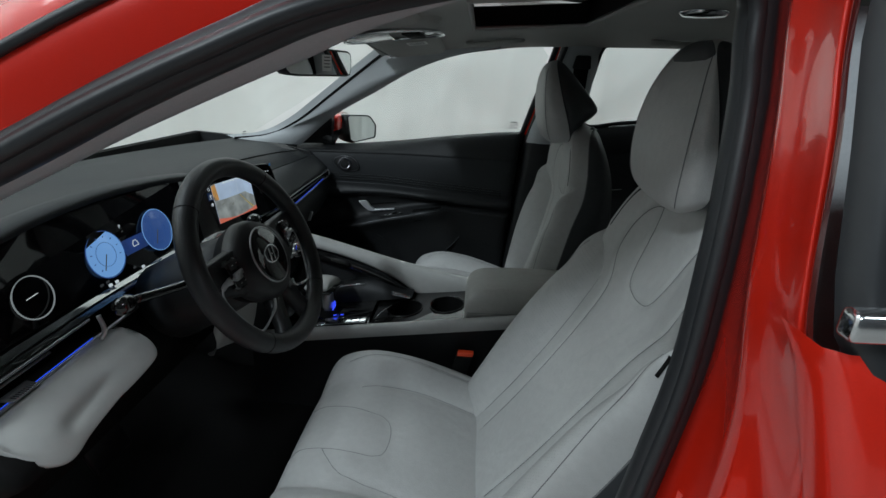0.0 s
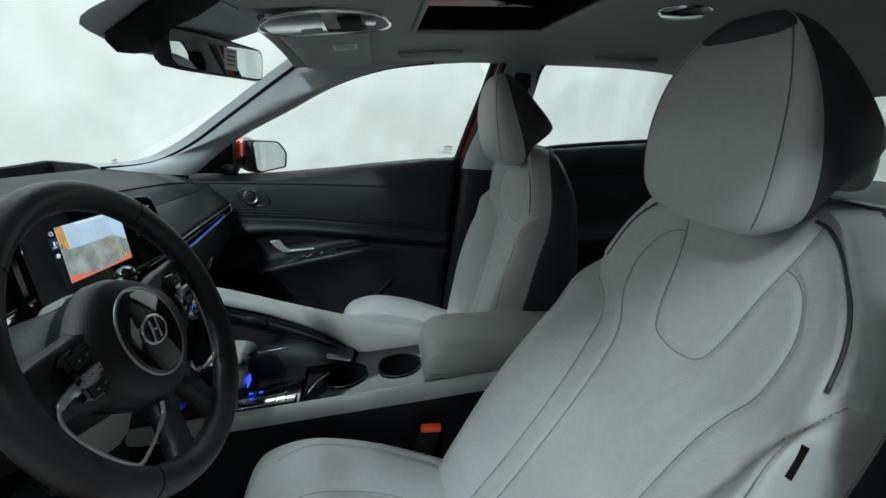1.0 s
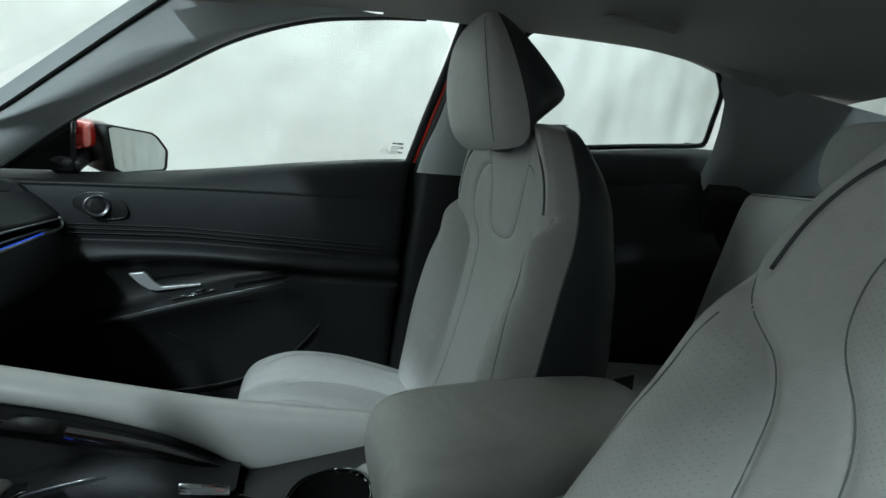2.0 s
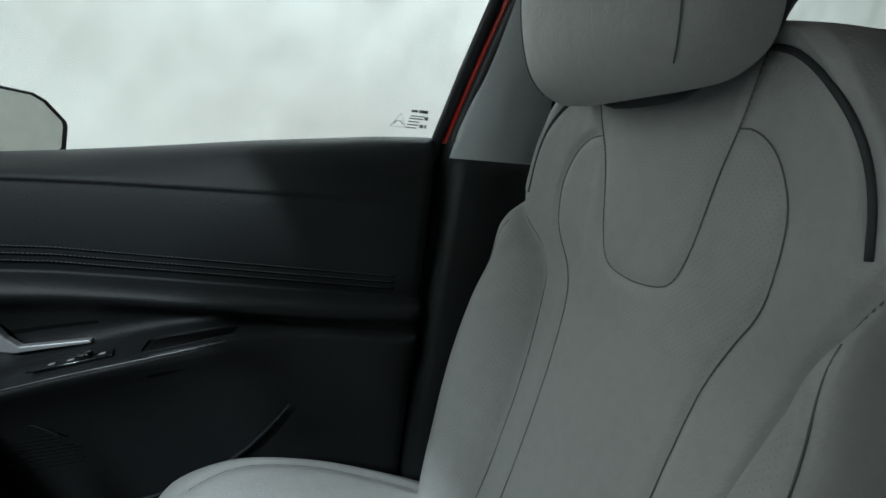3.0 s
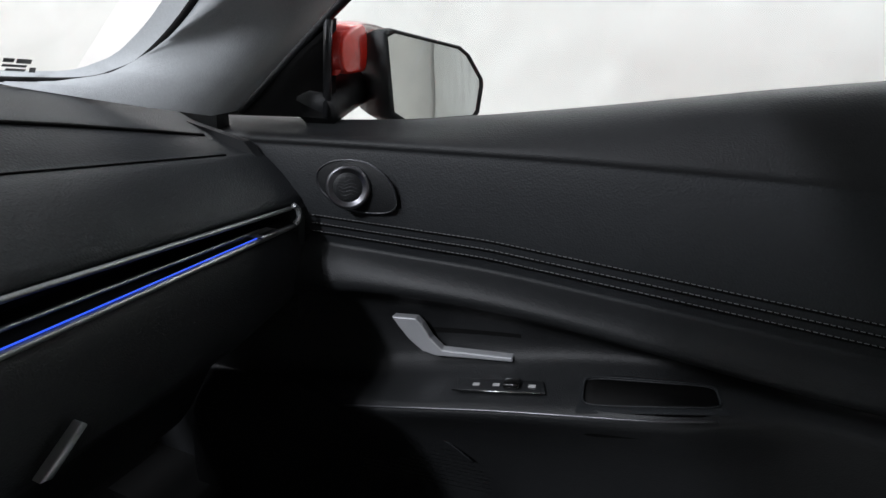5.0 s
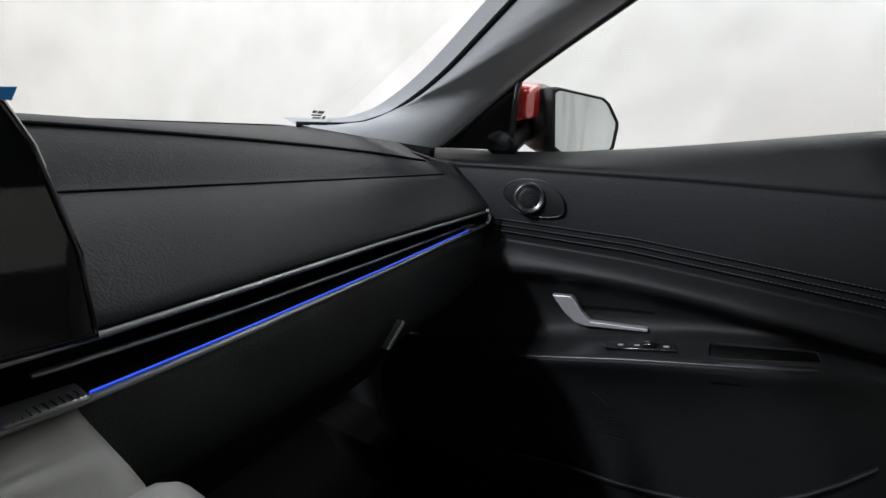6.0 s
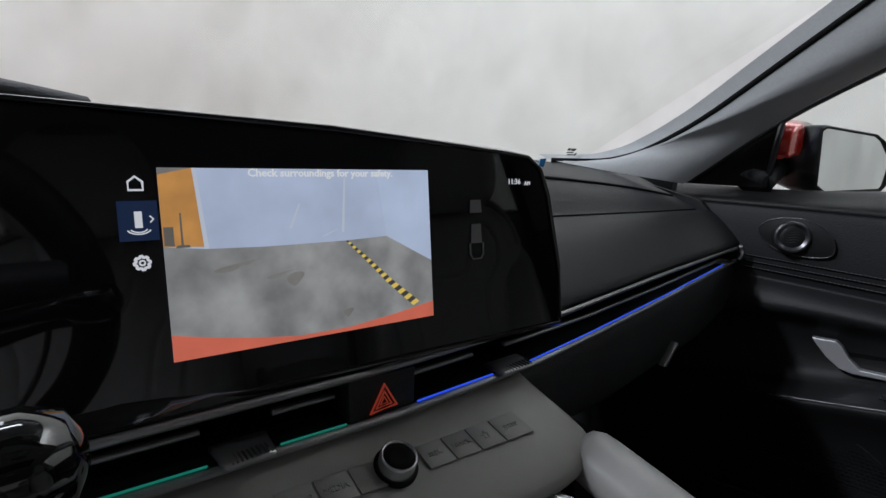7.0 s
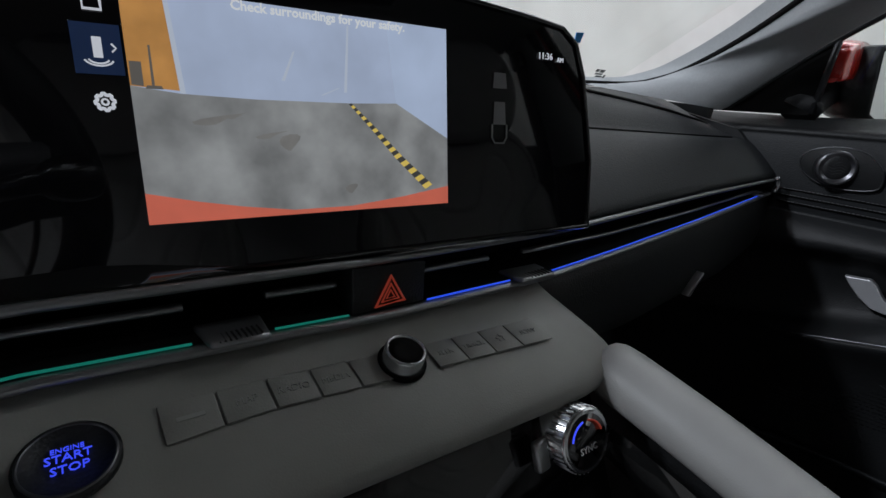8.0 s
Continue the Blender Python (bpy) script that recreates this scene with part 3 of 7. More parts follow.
part("pillar_trim", sheet(rows), PILLAR, body, "pale grey woven windscreen pillar trim")
rows = [[p + vec(-0.004, -0.008, 0.010), p + vec(-0.012, -0.012, 0.030), p + vec(-0.022, -0.012, 0.042), p + vec(-0.03, -0.004, 0.062), p + vec(-0.04, 0.02, 0.085), p + vec(-0.05, 0.06, 0.10)] for p in flow(A_SEAL, 6)]
part("pillar_skin", sheet(rows), RED, body, "red painted windscreen pillar and roof side")
part("roof_gutter", tube([p + vec(-0.024, -0.013, 0.046) for p in flow(A_SEAL, 6)], 0.004, 6), RUBBER, body)
red_edge = flow([(0.050, -0.78, 1.26), (0.052, -0.787, 1.205), (0.054, -0.80, 1.155), (0.058, -0.81, 1.085), (0.062, -0.82, 1.04), (0.088, -0.83, 0.949), (0.112, -0.835, 0.8), (0.13, -0.84, 0.6), (0.12, -0.84, 0.36)], 6)
rows = []
for i, p in enumerate(red_edge):
    q = Vector((table(p.z, [(s[2], s[0]) for s in B_SEAL[::-1]]), table(p.z, [(s[2], s[1]) for s in B_SEAL[::-1]]), p.z))
    q += vec(0.004, -0.012, 0)
    rows.append([q + vec(0.03, 0.05, 0), q, q * 0.72 + p * 0.28 + vec(0.004, 0, 0), q * 0.46 + p * 0.54 + vec(-0.013, -0.002, 0), q * 0.38 + p * 0.62 + vec(-0.002, 0.006, 0), q * 0.12 + p * 0.88 + vec(0.004, 0, 0), p, p + vec(0.02, 0.02, 0)])
part("centre_pillar_skin", sheet(rows), RED, body, "glossy red centre pillar with pressed ridge", sub=1)
part("pillar_cover", sheet([[vec(*p) + vec(0.0, 0.025, 0), vec(*p) + vec(0.01, 0.045, 0), vec(*p) + vec(0.06, 0.055, 0), vec(*p) + vec(0.15, 0.03, 0)] for p in B_SEAL[:6]]), PILLAR, body, "pale grey upper centre pillar cover")
part("pillar_foot", sheet([[vec(*p) + vec(-0.002, 0.016, 0), vec(*p) + vec(0.01, 0.035, 0), vec(*p) + vec(0.08, 0.05, 0), vec(*p) + vec(0.18, 0.03, 0)] for p in B_SEAL[5:]]), DARK, body, "black lower centre pillar cover")
part("warning_sticker", slab([(0.075, -0.725, 0.845), (0.085, -0.738, 0.842), (0.083, -0.741, 0.822), (0.073, -0.728, 0.825)], (-0.001, -0.001, 0)), RED, body, smooth=False)

rear_door = base("rear_door", (0.5, -0.84, 0.3), "closed red rear door with black window frame and chrome strip", "car door")
part("window_frame", sheet([[vec(x0, y, z), vec(x0 + 0.004, y - 0.014, z), vec(x0 + 0.020, y - 0.018, z), vec(x0 + 0.024, y - 0.010, z), vec(x0 + 0.05, y - 0.012, z), vec(x0 + 0.055, y + 0.02, z)] for x0, y, z in ((0.056, -0.785, 1.27), (0.058, -0.793, 1.205), (0.060, -0.807, 1.155), (0.062, -0.822, 1.095), (0.064, -0.832, 1.066), (0.072, -0.836, 1.052))]), RUBBER, rear_door, "black window frame")
part("door_skin", sheet([[vec(0.054 + 0.30 * (1.06 - max(z, 0.86)), y0 + 0.03, z), vec(0.056 + 0.30 * (1.06 - max(z, 0.86)), y0, z), vec(0.066 + 0.30 * (1.06 - max(z, 0.86)), y0 - 0.006, z), vec(0.3, y0 - 0.010, z), vec(0.6, y0 - 0.010, z), vec(1.0, y0, z)] for z, y0 in ((1.062, -0.838), (1.045, -0.85), (0.95, -0.858), (0.8, -0.868), (0.6, -0.87), (0.35, -0.85))]), RED, rear_door, "red painted door skin")
part("belt_strip", slab([(0.047, -0.862, 1.077), (0.9, -0.860, 1.107), (0.9, -0.860, 1.122), (0.047, -0.862, 1.092)], (0, 0.012, 0)), CHROME, rear_door, "bright chrome belt strip", bevel=0.003)
part("quarter_glass", slab([(0.11, -0.84, 1.07), (0.9, -0.80, 1.07), (0.82, -0.71, 1.26), (0.12, -0.78, 1.26)], (0, 0.004, 0)), TINT_GLASS, rear_door, smooth=False)
part("door_lining", slab([(0.16, -0.80, 0.3), (0.95, -0.80, 0.3), (0.95, -0.77, 1.05), (0.16, -0.80, 1.03)], (0, 0.03, 0)), DARK, rear_door, smooth=False)
hinge = part("door_hinge", block(0.098, 0.122, -0.792, -0.776, 0.872, 0.892), RED, body, "red painted door hinge", bevel=0.004)
part("hinge_pin", turned((0.108, -0.796, 0.868), (0, 0, 1), [(0.006, 0), (0.006, 0.03), (0.004, 0.032)], 12), RED, hinge)


# ---- passenger door panel ----
BELT = [(-0.95, 0.893), (-0.69, 0.895), (-0.588, 0.901), (-0.48, 0.913), (-0.38, 0.926), (-0.235, 0.947), (-0.07, 0.967), (0.05, 0.983)]
SEAM_Z = [(-0.95, 0.862), (-0.80, 0.866), (-0.64, 0.870), (-0.41, 0.874), (-0.2, 0.873), (0.03, 0.872)]
INSERT = [(-0.95, 0.755), (-0.67, 0.758), (-0.47, 0.757), (-0.31, 0.746), (-0.17, 0.736), (0.03, 0.722)]
SWOOSH = [(-0.95, 0.66), (-0.78, 0.684), (-0.67, 0.703), (-0.61, 0.715), (-0.53, 0.720), (-0.45, 0.721), (-0.37, 0.717), (-0.29, 0.709), (-0.23, 0.703), (0.03, 0.692)]
ARM_UP = [(-0.80, 0.55), (-0.61, 0.600), (-0.473, 0.640), (-0.356, 0.668), (-0.233, 0.688), (0.03, 0.672)]
ARM_LOW = [(-0.80, 0.55), (-0.61, 0.598), (-0.443, 0.641), (-0.296, 0.674), (-0.232, 0.686), (0.03, 0.664)]


def door_profile(x):
    belt, seam, ins, sw = table(x, BELT), table(x, SEAM_Z), table(x, INSERT), table(x, SWOOSH)
    up, low = table(x, ARM_UP), table(x, ARM_LOW)
    k = table(x, [(-0.27, 1), (-0.17, 0)])
    e = table(x, [(-0.72, 0), (-0.6, 1)])
    deep = 0.020 * k * e
    out = 0.058 * (0.35 + 0.65 * k) * e
    return [(0.81, belt - 0.03), (0.806, belt - 0.004), (0.796, belt + 0.002), (0.778, belt - 0.002), (0.757, belt - 0.014), (0.738, seam + 0.012), (0.733, seam + 0.003), (0.738, seam), (0.733, seam - 0.003),
            (0.727, (seam + ins) / 2), (0.729, ins + 0.004), (0.735, ins), (0.722, ins - 0.004), (0.704, (ins + sw) / 2 + 0.006), (0.700 - 0.004 * k, sw + 0.008), (0.708, sw - 0.001),
            (0.722 + deep, sw - 0.010), (0.724 + deep, up + 0.008), (0.722, up), (0.715 - out + 0.006, low + 0.002), (0.715 - out, low - 0.004), (0.718 - out, low - 0.014), (0.712 - 0.4 * out, low - 0.045), (0.712, low - 0.11), (0.71, 0.44), (0.70, 0.30)]


door = base("passenger_door", (-0.4, 0.75, 0.3), "closed front passenger door with charcoal panel and pale stitching", "car door")
stations = [-0.90, -0.84, -0.78, -0.72, -0.68, -0.64, -0.6, -0.56, -0.52, -0.48, -0.44, -0.40, -0.36, -0.32, -0.285, -0.26, -0.24, -0.22, -0.20, -0.18, -0.16, -0.13, -0.09, -0.05, -0.01]
rows = []
for x in stations:
    rows.append([vec(x + (0.02 + 0.06 * (z - 0.70)) * (x > -0.02), y, z) for y, z in door_profile(x)])
last = rows[-1]
rows.append([vec(p.x + 0.012, p.y + 0.006, p.z) for p in last])
rows.append([vec(p.x + 0.016, p.y + 0.05, p.z) for p in last])


def door_pick(i, j):
    return 1 if 7 <= j <= 10 else 0


bm = sheet(rows, pick=door_pick)
bm.faces.ensure_lookup_table()
k = len(rows[0]) - 1
POCKET_AT = [i for i, x in enumerate(stations) if -0.361 < x < -0.245]
bmesh.ops.delete(bm, geom=[bm.faces[i * k + 18] for i in POCKET_AT], context="FACES_ONLY")
panel = part("door_panel", bm, [DARK, DARK_SOFT], door, "charcoal moulded door panel", sub=1)
ends = [rows[POCKET_AT[0]][18], rows[POCKET_AT[0]][19], rows[POCKET_AT[-1] + 1][18], rows[POCKET_AT[-1] + 1][19]]


def pocket_at(u, v, drop=0.0):
    """A place on the armrest top: u along the door, v towards the cabin, both from -1 to 1."""
    a, b = (u + 1) / 2, (v + 1) / 2
    p = (ends[0] * (1 - b) + ends[1] * b) * (1 - a) + (ends[2] * (1 - b) + ends[3] * b) * a
    return p + vec(0, 0, -drop)

for dz in (0.036, 0.0265, 0.017):
    part("stitch_groove", tube([(x, 0.7285, table(x, INSERT) + dz - 0.0035) for x in np.linspace(-0.685, -0.02, 40)], 0.0016, 5), BLACK, panel)
    bm = bmesh.new()
    for x in np.arange(-0.68, -0.03, 0.0052):
        z0, z1 = table(x, INSERT) + dz - 0.002, table(x + 0.0036, INSERT) + dz - 0.002
        ring = [bm.verts.new((x + k * 0.0036, 0.7262 - d, z0 + (z1 - z0) * k + e)) for k in (0, 1) for d, e in ((0, -0.0004), (0.0005, 0), (0, 0.0004))]
        for q in ((0, 1, 4, 3), (1, 2, 5, 4)):
            bm.faces.new([ring[i] for i in q])
    part("stitch_line", bm, GREY_THREAD, panel, "row of short pale grey stitches")
# handle
BLADE = [(-0.575, 0.686), (-0.546, 0.689), (-0.538, 0.6825), (-0.527, 0.667), (-0.513, 0.6555), (-0.433, 0.6625), (-0.4325, 0.6575), (-0.52, 0.6465), (-0.536, 0.6490), (-0.553, 0.661), (-0.566, 0.675)]
bm = bmesh.new()
crest = [bm.verts.new((x, 0.724 + 0.05 * (x + 0.5), z)) for x, z in BLADE]
rear = [bm.verts.new((x, 0.736 + 0.05 * (x + 0.5), z)) for x, z in BLADE]
bm.faces.new(crest)
bm.faces.new(rear[::-1])
for i in range(len(BLADE)):
    bm.faces.new((crest[i], rear[i], rear[(i + 1) % len(BLADE)], crest[(i + 1) % len(BLADE)]))
part("door_handle", bm, SATIN, door, "bent satin silver door handle", smooth=False, bevel=0.0016)
part("handle_bowl", slab(smooth_outline([(-0.56, 0.7415, 0.706), (-0.46, 0.7415, 0.708), (-0.43, 0.7415, 0.69), (-0.44, 0.7415, 0.668), (-0.52, 0.7415, 0.658)], 4), (0, 0.003, 0)), BLACK, door, "black bowl behind the handle", smooth=False)
# switch plate
plate = part("switch_plate", slab([(-0.485, 0.702, 0.6365), (-0.395, 0.702, 0.657), (-0.39, 0.682, 0.657), (-0.48, 0.682, 0.6365)], (-0.0005, 0, 0.003)), DARK, door, bevel=0.001)
for x, z in ((-0.462, 0.6435), (-0.441, 0.6485), (-0.405, 0.6565)):
    part("switch_symbol", slab([(x - 0.0035, 0.693, z), (x + 0.0035, 0.693, z + 0.0017), (x + 0.0035, 0.689, z + 0.0017), (x - 0.0035, 0.689, z)], (0, 0, 0.0012)), GREY_PRINT, plate, smooth=False)
part("window_switch", slab([(-0.432, 0.698, 0.6505), (-0.416, 0.698, 0.6545), (-0.416, 0.684, 0.6545), (-0.432, 0.684, 0.6505)], (-0.002, 0, 0.006)), PIANO, plate, bevel=0.0015)
part("switch_trim", tube([(-0.485, 0.680, 0.6385), (-0.395, 0.680, 0.6595)], 0.0008, 5), CHROME, plate)
# pull pocket and bright edge of the armrest
angles = [2 * math.pi * q / 48 for q in range(48)]
square = [(math.cos(t) / max(abs(math.cos(t)), abs(math.sin(t))), math.sin(t) / max(abs(math.cos(t)), abs(math.sin(t)))) for t in angles]
oblong = [(math.copysign(abs(math.cos(t)) ** 0.28, math.cos(t)), math.copysign(abs(math.sin(t)) ** 0.36, math.sin(t))) for t in angles]
rows = [[pocket_at(u * 1.02, v * 1.04, 0.0006) for u, v in square], [pocket_at(u * 0.95, v * 0.80, -0.0012) for u, v in oblong], [pocket_at(u * 0.93, v * 0.74, 0.0006) for u, v in oblong]]
pocket = part("pocket_surround", sheet(rows, close_v=True), DARK_SOFT, door, "charcoal surround of the pull pocket")
rows = [[pocket_at(u * 0.93, v * 0.74, 0.0004) for u, v in oblong], [pocket_at(u * 0.91, v * 0.70, 0.035) for u, v in oblong], [pocket_at(u * 0.3, v * 0.3, 0.038) for u, v in oblong]]
part("pull_pocket", sheet(rows, close_v=True, cap=True), BLACK, pocket, "black pull pocket in the armrest")
part("pocket_rim", tube([pocket_at(u * 0.945, v * 0.775, -0.0016) for u, v in oblong], 0.0009, 5, closed=True), DARK_SOFT, pocket)
part("armrest_edge", tube(flow([(x, 0.7145 - 0.058 * table(x, [(-0.27, 1), (-0.17, 0.35)]) * table(x, [(-0.72, 0), (-0.6, 1)]), table(x, ARM_LOW) + 0.001) for x in (-0.60, -0.52, -0.44, -0.36, -0.30, -0.25)], 4), 0.0011, 6), GUNMETAL, door, "thin dark metal armrest edge")
# small speaker in the corner of the panel
tw = part("speaker_surround", slab(smooth_outline([(-0.668, 0.7262, 0.842), (-0.645, 0.7255, 0.857), (-0.605, 0.7255, 0.858), (-0.577, 0.7255, 0.838), (-0.573, 0.7262, 0.812), (-0.60, 0.727, 0.804), (-0.635, 0.727, 0.806), (-0.663, 0.727, 0.822)], 4), (0, -0.004, 0)), DARK, door, "black speaker recess", bevel=0.001)
part("speaker_rim", tube(smooth_outline([(-0.668, 0.7222, 0.842), (-0.645, 0.7215, 0.857), (-0.605, 0.7215, 0.858), (-0.577, 0.7215, 0.838), (-0.573, 0.7222, 0.812), (-0.60, 0.723, 0.804), (-0.635, 0.723, 0.806), (-0.663, 0.723, 0.822)], 4), 0.0010, 5, closed=True), GUNMETAL, tw)
SPK, SPA = vec(-0.627, 0.722, 0.831), vec(0.42, -1, 0.10).normalized()
part("speaker_cap", turned(SPK, SPA, [(0.0240, -0.004), (0.0240, 0.010), (0.0232, 0.0135), (0.0215, 0.0150), (0.0195, 0.0150), (0.0188, 0.0138)], 40), GUNMETAL, tw, "satin silver speaker cap")
part("speaker_mesh", turned(SPK + SPA * 0.0115, SPA, [(0.0190, 0), (0.0180, 0.0020), (0.010, 0.0030), (0.001, 0.0033)], 32), DARK, tw, "dark speaker face with wavy slots")
spu = SPA.cross(vec(0, 0, 1)).normalized()
spv = SPA.cross(spu)
for q in range(9):
    a = -0.0150 + 0.00375 * q
    half = math.sqrt(max(0.0, 0.0172 ** 2 - a * a))
    part("speaker_slot", tube([SPK + SPA * (0.0148 - 0.0022 * ((a * a + (half * k) ** 2) / 0.0172 ** 2)) + spv * (a + 0.0011 * math.sin(half * k * 420)) + spu * (half * k) for k in np.linspace(-1, 1, 17)], 0.0005, 4), GUNMETAL, tw)
# door speaker grille and map pocket
bm = bmesh.new()
for j in range(13):
    for i in range(26):
        x, z = -0.605 + 0.0064 * i + 0.0032 * (j % 2), 0.556 - 0.0062 * j
        top = table(x, [(-0.61, 0.528), (-0.594, 0.542), (-0.561, 0.556), (-0.527, 0.560), (-0.494, 0.557), (-0.46, 0.537), (-0.45, 0.525)])
        zz = z + 0.12 * (x + 0.53)
        if zz > top - 0.007:
            continue
        y = 0.7085 - 0.010 * max(0.0, zz - 0.50) / 0.06
        v = [bm.verts.new(p) for p in ((x - 0.0022, y, zz - 0.0011), (x + 0.0022, y, zz - 0.0006), (x + 0.0022, y - 0.0008, zz + 0.0010), (x - 0.0022, y - 0.0008, zz + 0.0005))]
        bm.faces.new(v)
part("grille_slots", bm, GUNMETAL, door, "rows of small slots in the speaker grille", smooth=False)
part("grille_edge", tube(flow([(-0.605, 0.700, 0.527), (-0.594, 0.698, 0.542), (-0.561, 0.697, 0.556), (-0.527, 0.697, 0.560), (-0.494, 0.697, 0.557), (-0.46, 0.699, 0.537)], 5), 0.0012, 5), DARK_SOFT, door)
part("map_pocket_lip", sheet([[vec(x, 0.70, z - 0.02), vec(x, 0.686, z - 0.006), vec(x, 0.684, z), vec(x, 0.690, z + 0.003), vec(x, 0.702, z - 0.012)] for x, z in ((-0.66, 0.40), (-0.557, 0.422), (-0.48, 0.426), (-0.40, 0.431), (-0.30, 0.455), (-0.22, 0.51), (-0.17, 0.575))]), DARK_SOFT, door, "moulded lip of the map pocket", sub=1)
part("sail_panel", slab([(-0.83, 0.752, 0.895), (-0.684, 0.765, 1.002), (-0.676, 0.768, 1.006), (-0.684, 0.772, 0.898)], (0, 0.015, 0)), BLACK, door, "black mirror corner cover", smooth=False)
part("sail_edge", tube([(-0.676, 0.766, 1.012), (-0.684, 0.770, 0.90)], 0.005, 6), RUBBER, door)

# rear passenger door
rdoor = base("rear_passenger_door", (0.6, 0.76, 0.3), "closed rear passenger door with plain charcoal panel", "car door")
rows = []
for x in (0.24, 0.262, 0.3, 0.4, 0.5, 0.6, 0.7, 0.8, 0.9, 0.98):
    b = table(x, [(0.24, 1.005), (0.447, 1.032), (0.9, 1.076)])
    rows.append([vec(x, y, z) for y, z in ((0.80, b - 0.02), (0.79, b), (0.765, b - 0.004), (0.742, b - 0.03), (0.736, b - 0.10), (0.742, b - 0.105), (0.735, b - 0.11), (0.724, b - 0.24), (0.70, b - 0.29), (0.66, b - 0.31), (0.655, b - 0.33), (0.69, b - 0.36), (0.70, 0.45), (0.70, 0.3))])
part("door_panel", sheet(rows, pick=lambda i, j: 1 if 4 < j < 8 else 0), [DARK, DARK_SOFT], rdoor, sub=1)
part("door_handle", tube(flow([(0.32, 0.725, 0.80), (0.345, 0.705, 0.80), (0.37, 0.71, 0.79), (0.43, 0.72, 0.795)], 5), 0.005, 8, flat=0.6), CHROME, rdoor)

# passenger wing mirror
wing = base("wing_mirror", (-0.64, 0.85, 0.88), "red and black passenger wing mirror", "mirror")
glass = [(-0.648, 0.832, 0.990), (-0.642, 0.840, 0.995), (-0.585, 0.930, 0.988), (-0.576, 0.945, 0.980), (-0.562, 0.968, 0.953), (-0.561, 0.969, 0.945), (-0.562, 0.963, 0.912), (-0.566, 0.957, 0.905), (-0.622, 0.850, 0.899), (-0.632, 0.834, 0.908)]
c = sum((Vector(p) for p in glass), Vector()) / len(glass)
n = vec(0.90, -0.43, 0.03).normalized()
glass = [c + (Vector(p) - n * ((Vector(p) - c).dot(n)) - c) * 1.05 + vec(0.003, 0.006, 0.0) for p in glass]


def ringed(scale, push, lift=0.0):
    return [c + (Vector(p) - c) * scale + n * push + vec(0, 0, lift) for p in glass]


part("mirror_housing", sheet([ringed(1.0, -0.004), ringed(1.04, 0.004), ringed(1.09, 0.001), ringed(1.11, -0.02), ringed(1.06, -0.05), ringed(0.9, -0.085), ringed(0.5, -0.105)], close_v=True, cap=True), DARK, wing, "black mirror housing")
part("mirror_glass", slab(ringed(0.99, -0.002), n * 0.002), MIRROR, wing, "clean mirror glass", smooth=False)
part("mirror_cap", sheet([[vec(-0.675 - q, 0.805 + (y - 0.805) * k, 0.955 + (z - 0.955) * k2) for y, z in ((0.772, 0.945), (0.771, 0.980), (0.782, 0.997), (0.802, 1.008), (0.85, 1.014), (0.91, 1.010), (0.96, 0.995))] for q, k, k2 in ((-0.012, 0.99, 0.93), (0.0, 1.0, 1.0), (0.03, 0.99, 1.0), (0.07, 0.9, 0.8), (0.10, 0.7, 0.3))]), RED, wing, "red painted mirror cap", sub=1)
part("mirror_inner_cap", slab(smooth_outline([(-0.662, 0.772, 0.950), (-0.662, 0.771, 0.982), (-0.660, 0.790, 0.997), (-0.657, 0.818, 1.003), (-0.654, 0.815, 0.958), (-0.658, 0.80, 0.950)], 3), (-0.03, 0.0, 0)), RED, wing, bevel=0.004)
part("mirror_neck", tube(flow([(-0.70, 0.77, 0.905), (-0.70, 0.81, 0.92), (-0.70, 0.86, 0.935)], 4), 0.028, 10, flat=0.8), DARK, wing)

# ---- dashboard ----
dash = base("dashboard", (-0.85, 0, 0.6), "charcoal dashboard with pale grey centre shelf", "dashboard")
STRIP_X = [(-0.72, -0.655), (-0.4, -0.668), (-0.15, -0.664), (0.0, -0.660), (0.14, -0.662), (0.42, -0.676), (0.72, -0.692)]
TOP_Z = [(-0.72, 0.825), (-0.5, 0.829), (-0.15, 0.828), (0.0, 0.820), (0.14, 0.814), (0.24, 0.813), (0.42, 0.812), (0.72, 0.805)]
LIGHT_Z = [(-0.72, 0.790), (-0.5, 0.797), (-0.15, 0.801), (0.0, 0.789), (0.14, 0.781), (0.24, 0.780), (0.42, 0.781), (0.72, 0.786)]
MID_Z = [(-0.72, 0.808), (-0.5, 0.812), (-0.15, 0.8125), (0.0, 0.803), (0.14, 0.796), (0.24, 0.791), (0.42, 0.788), (0.66, 0.787), (0.72, 0.788)]


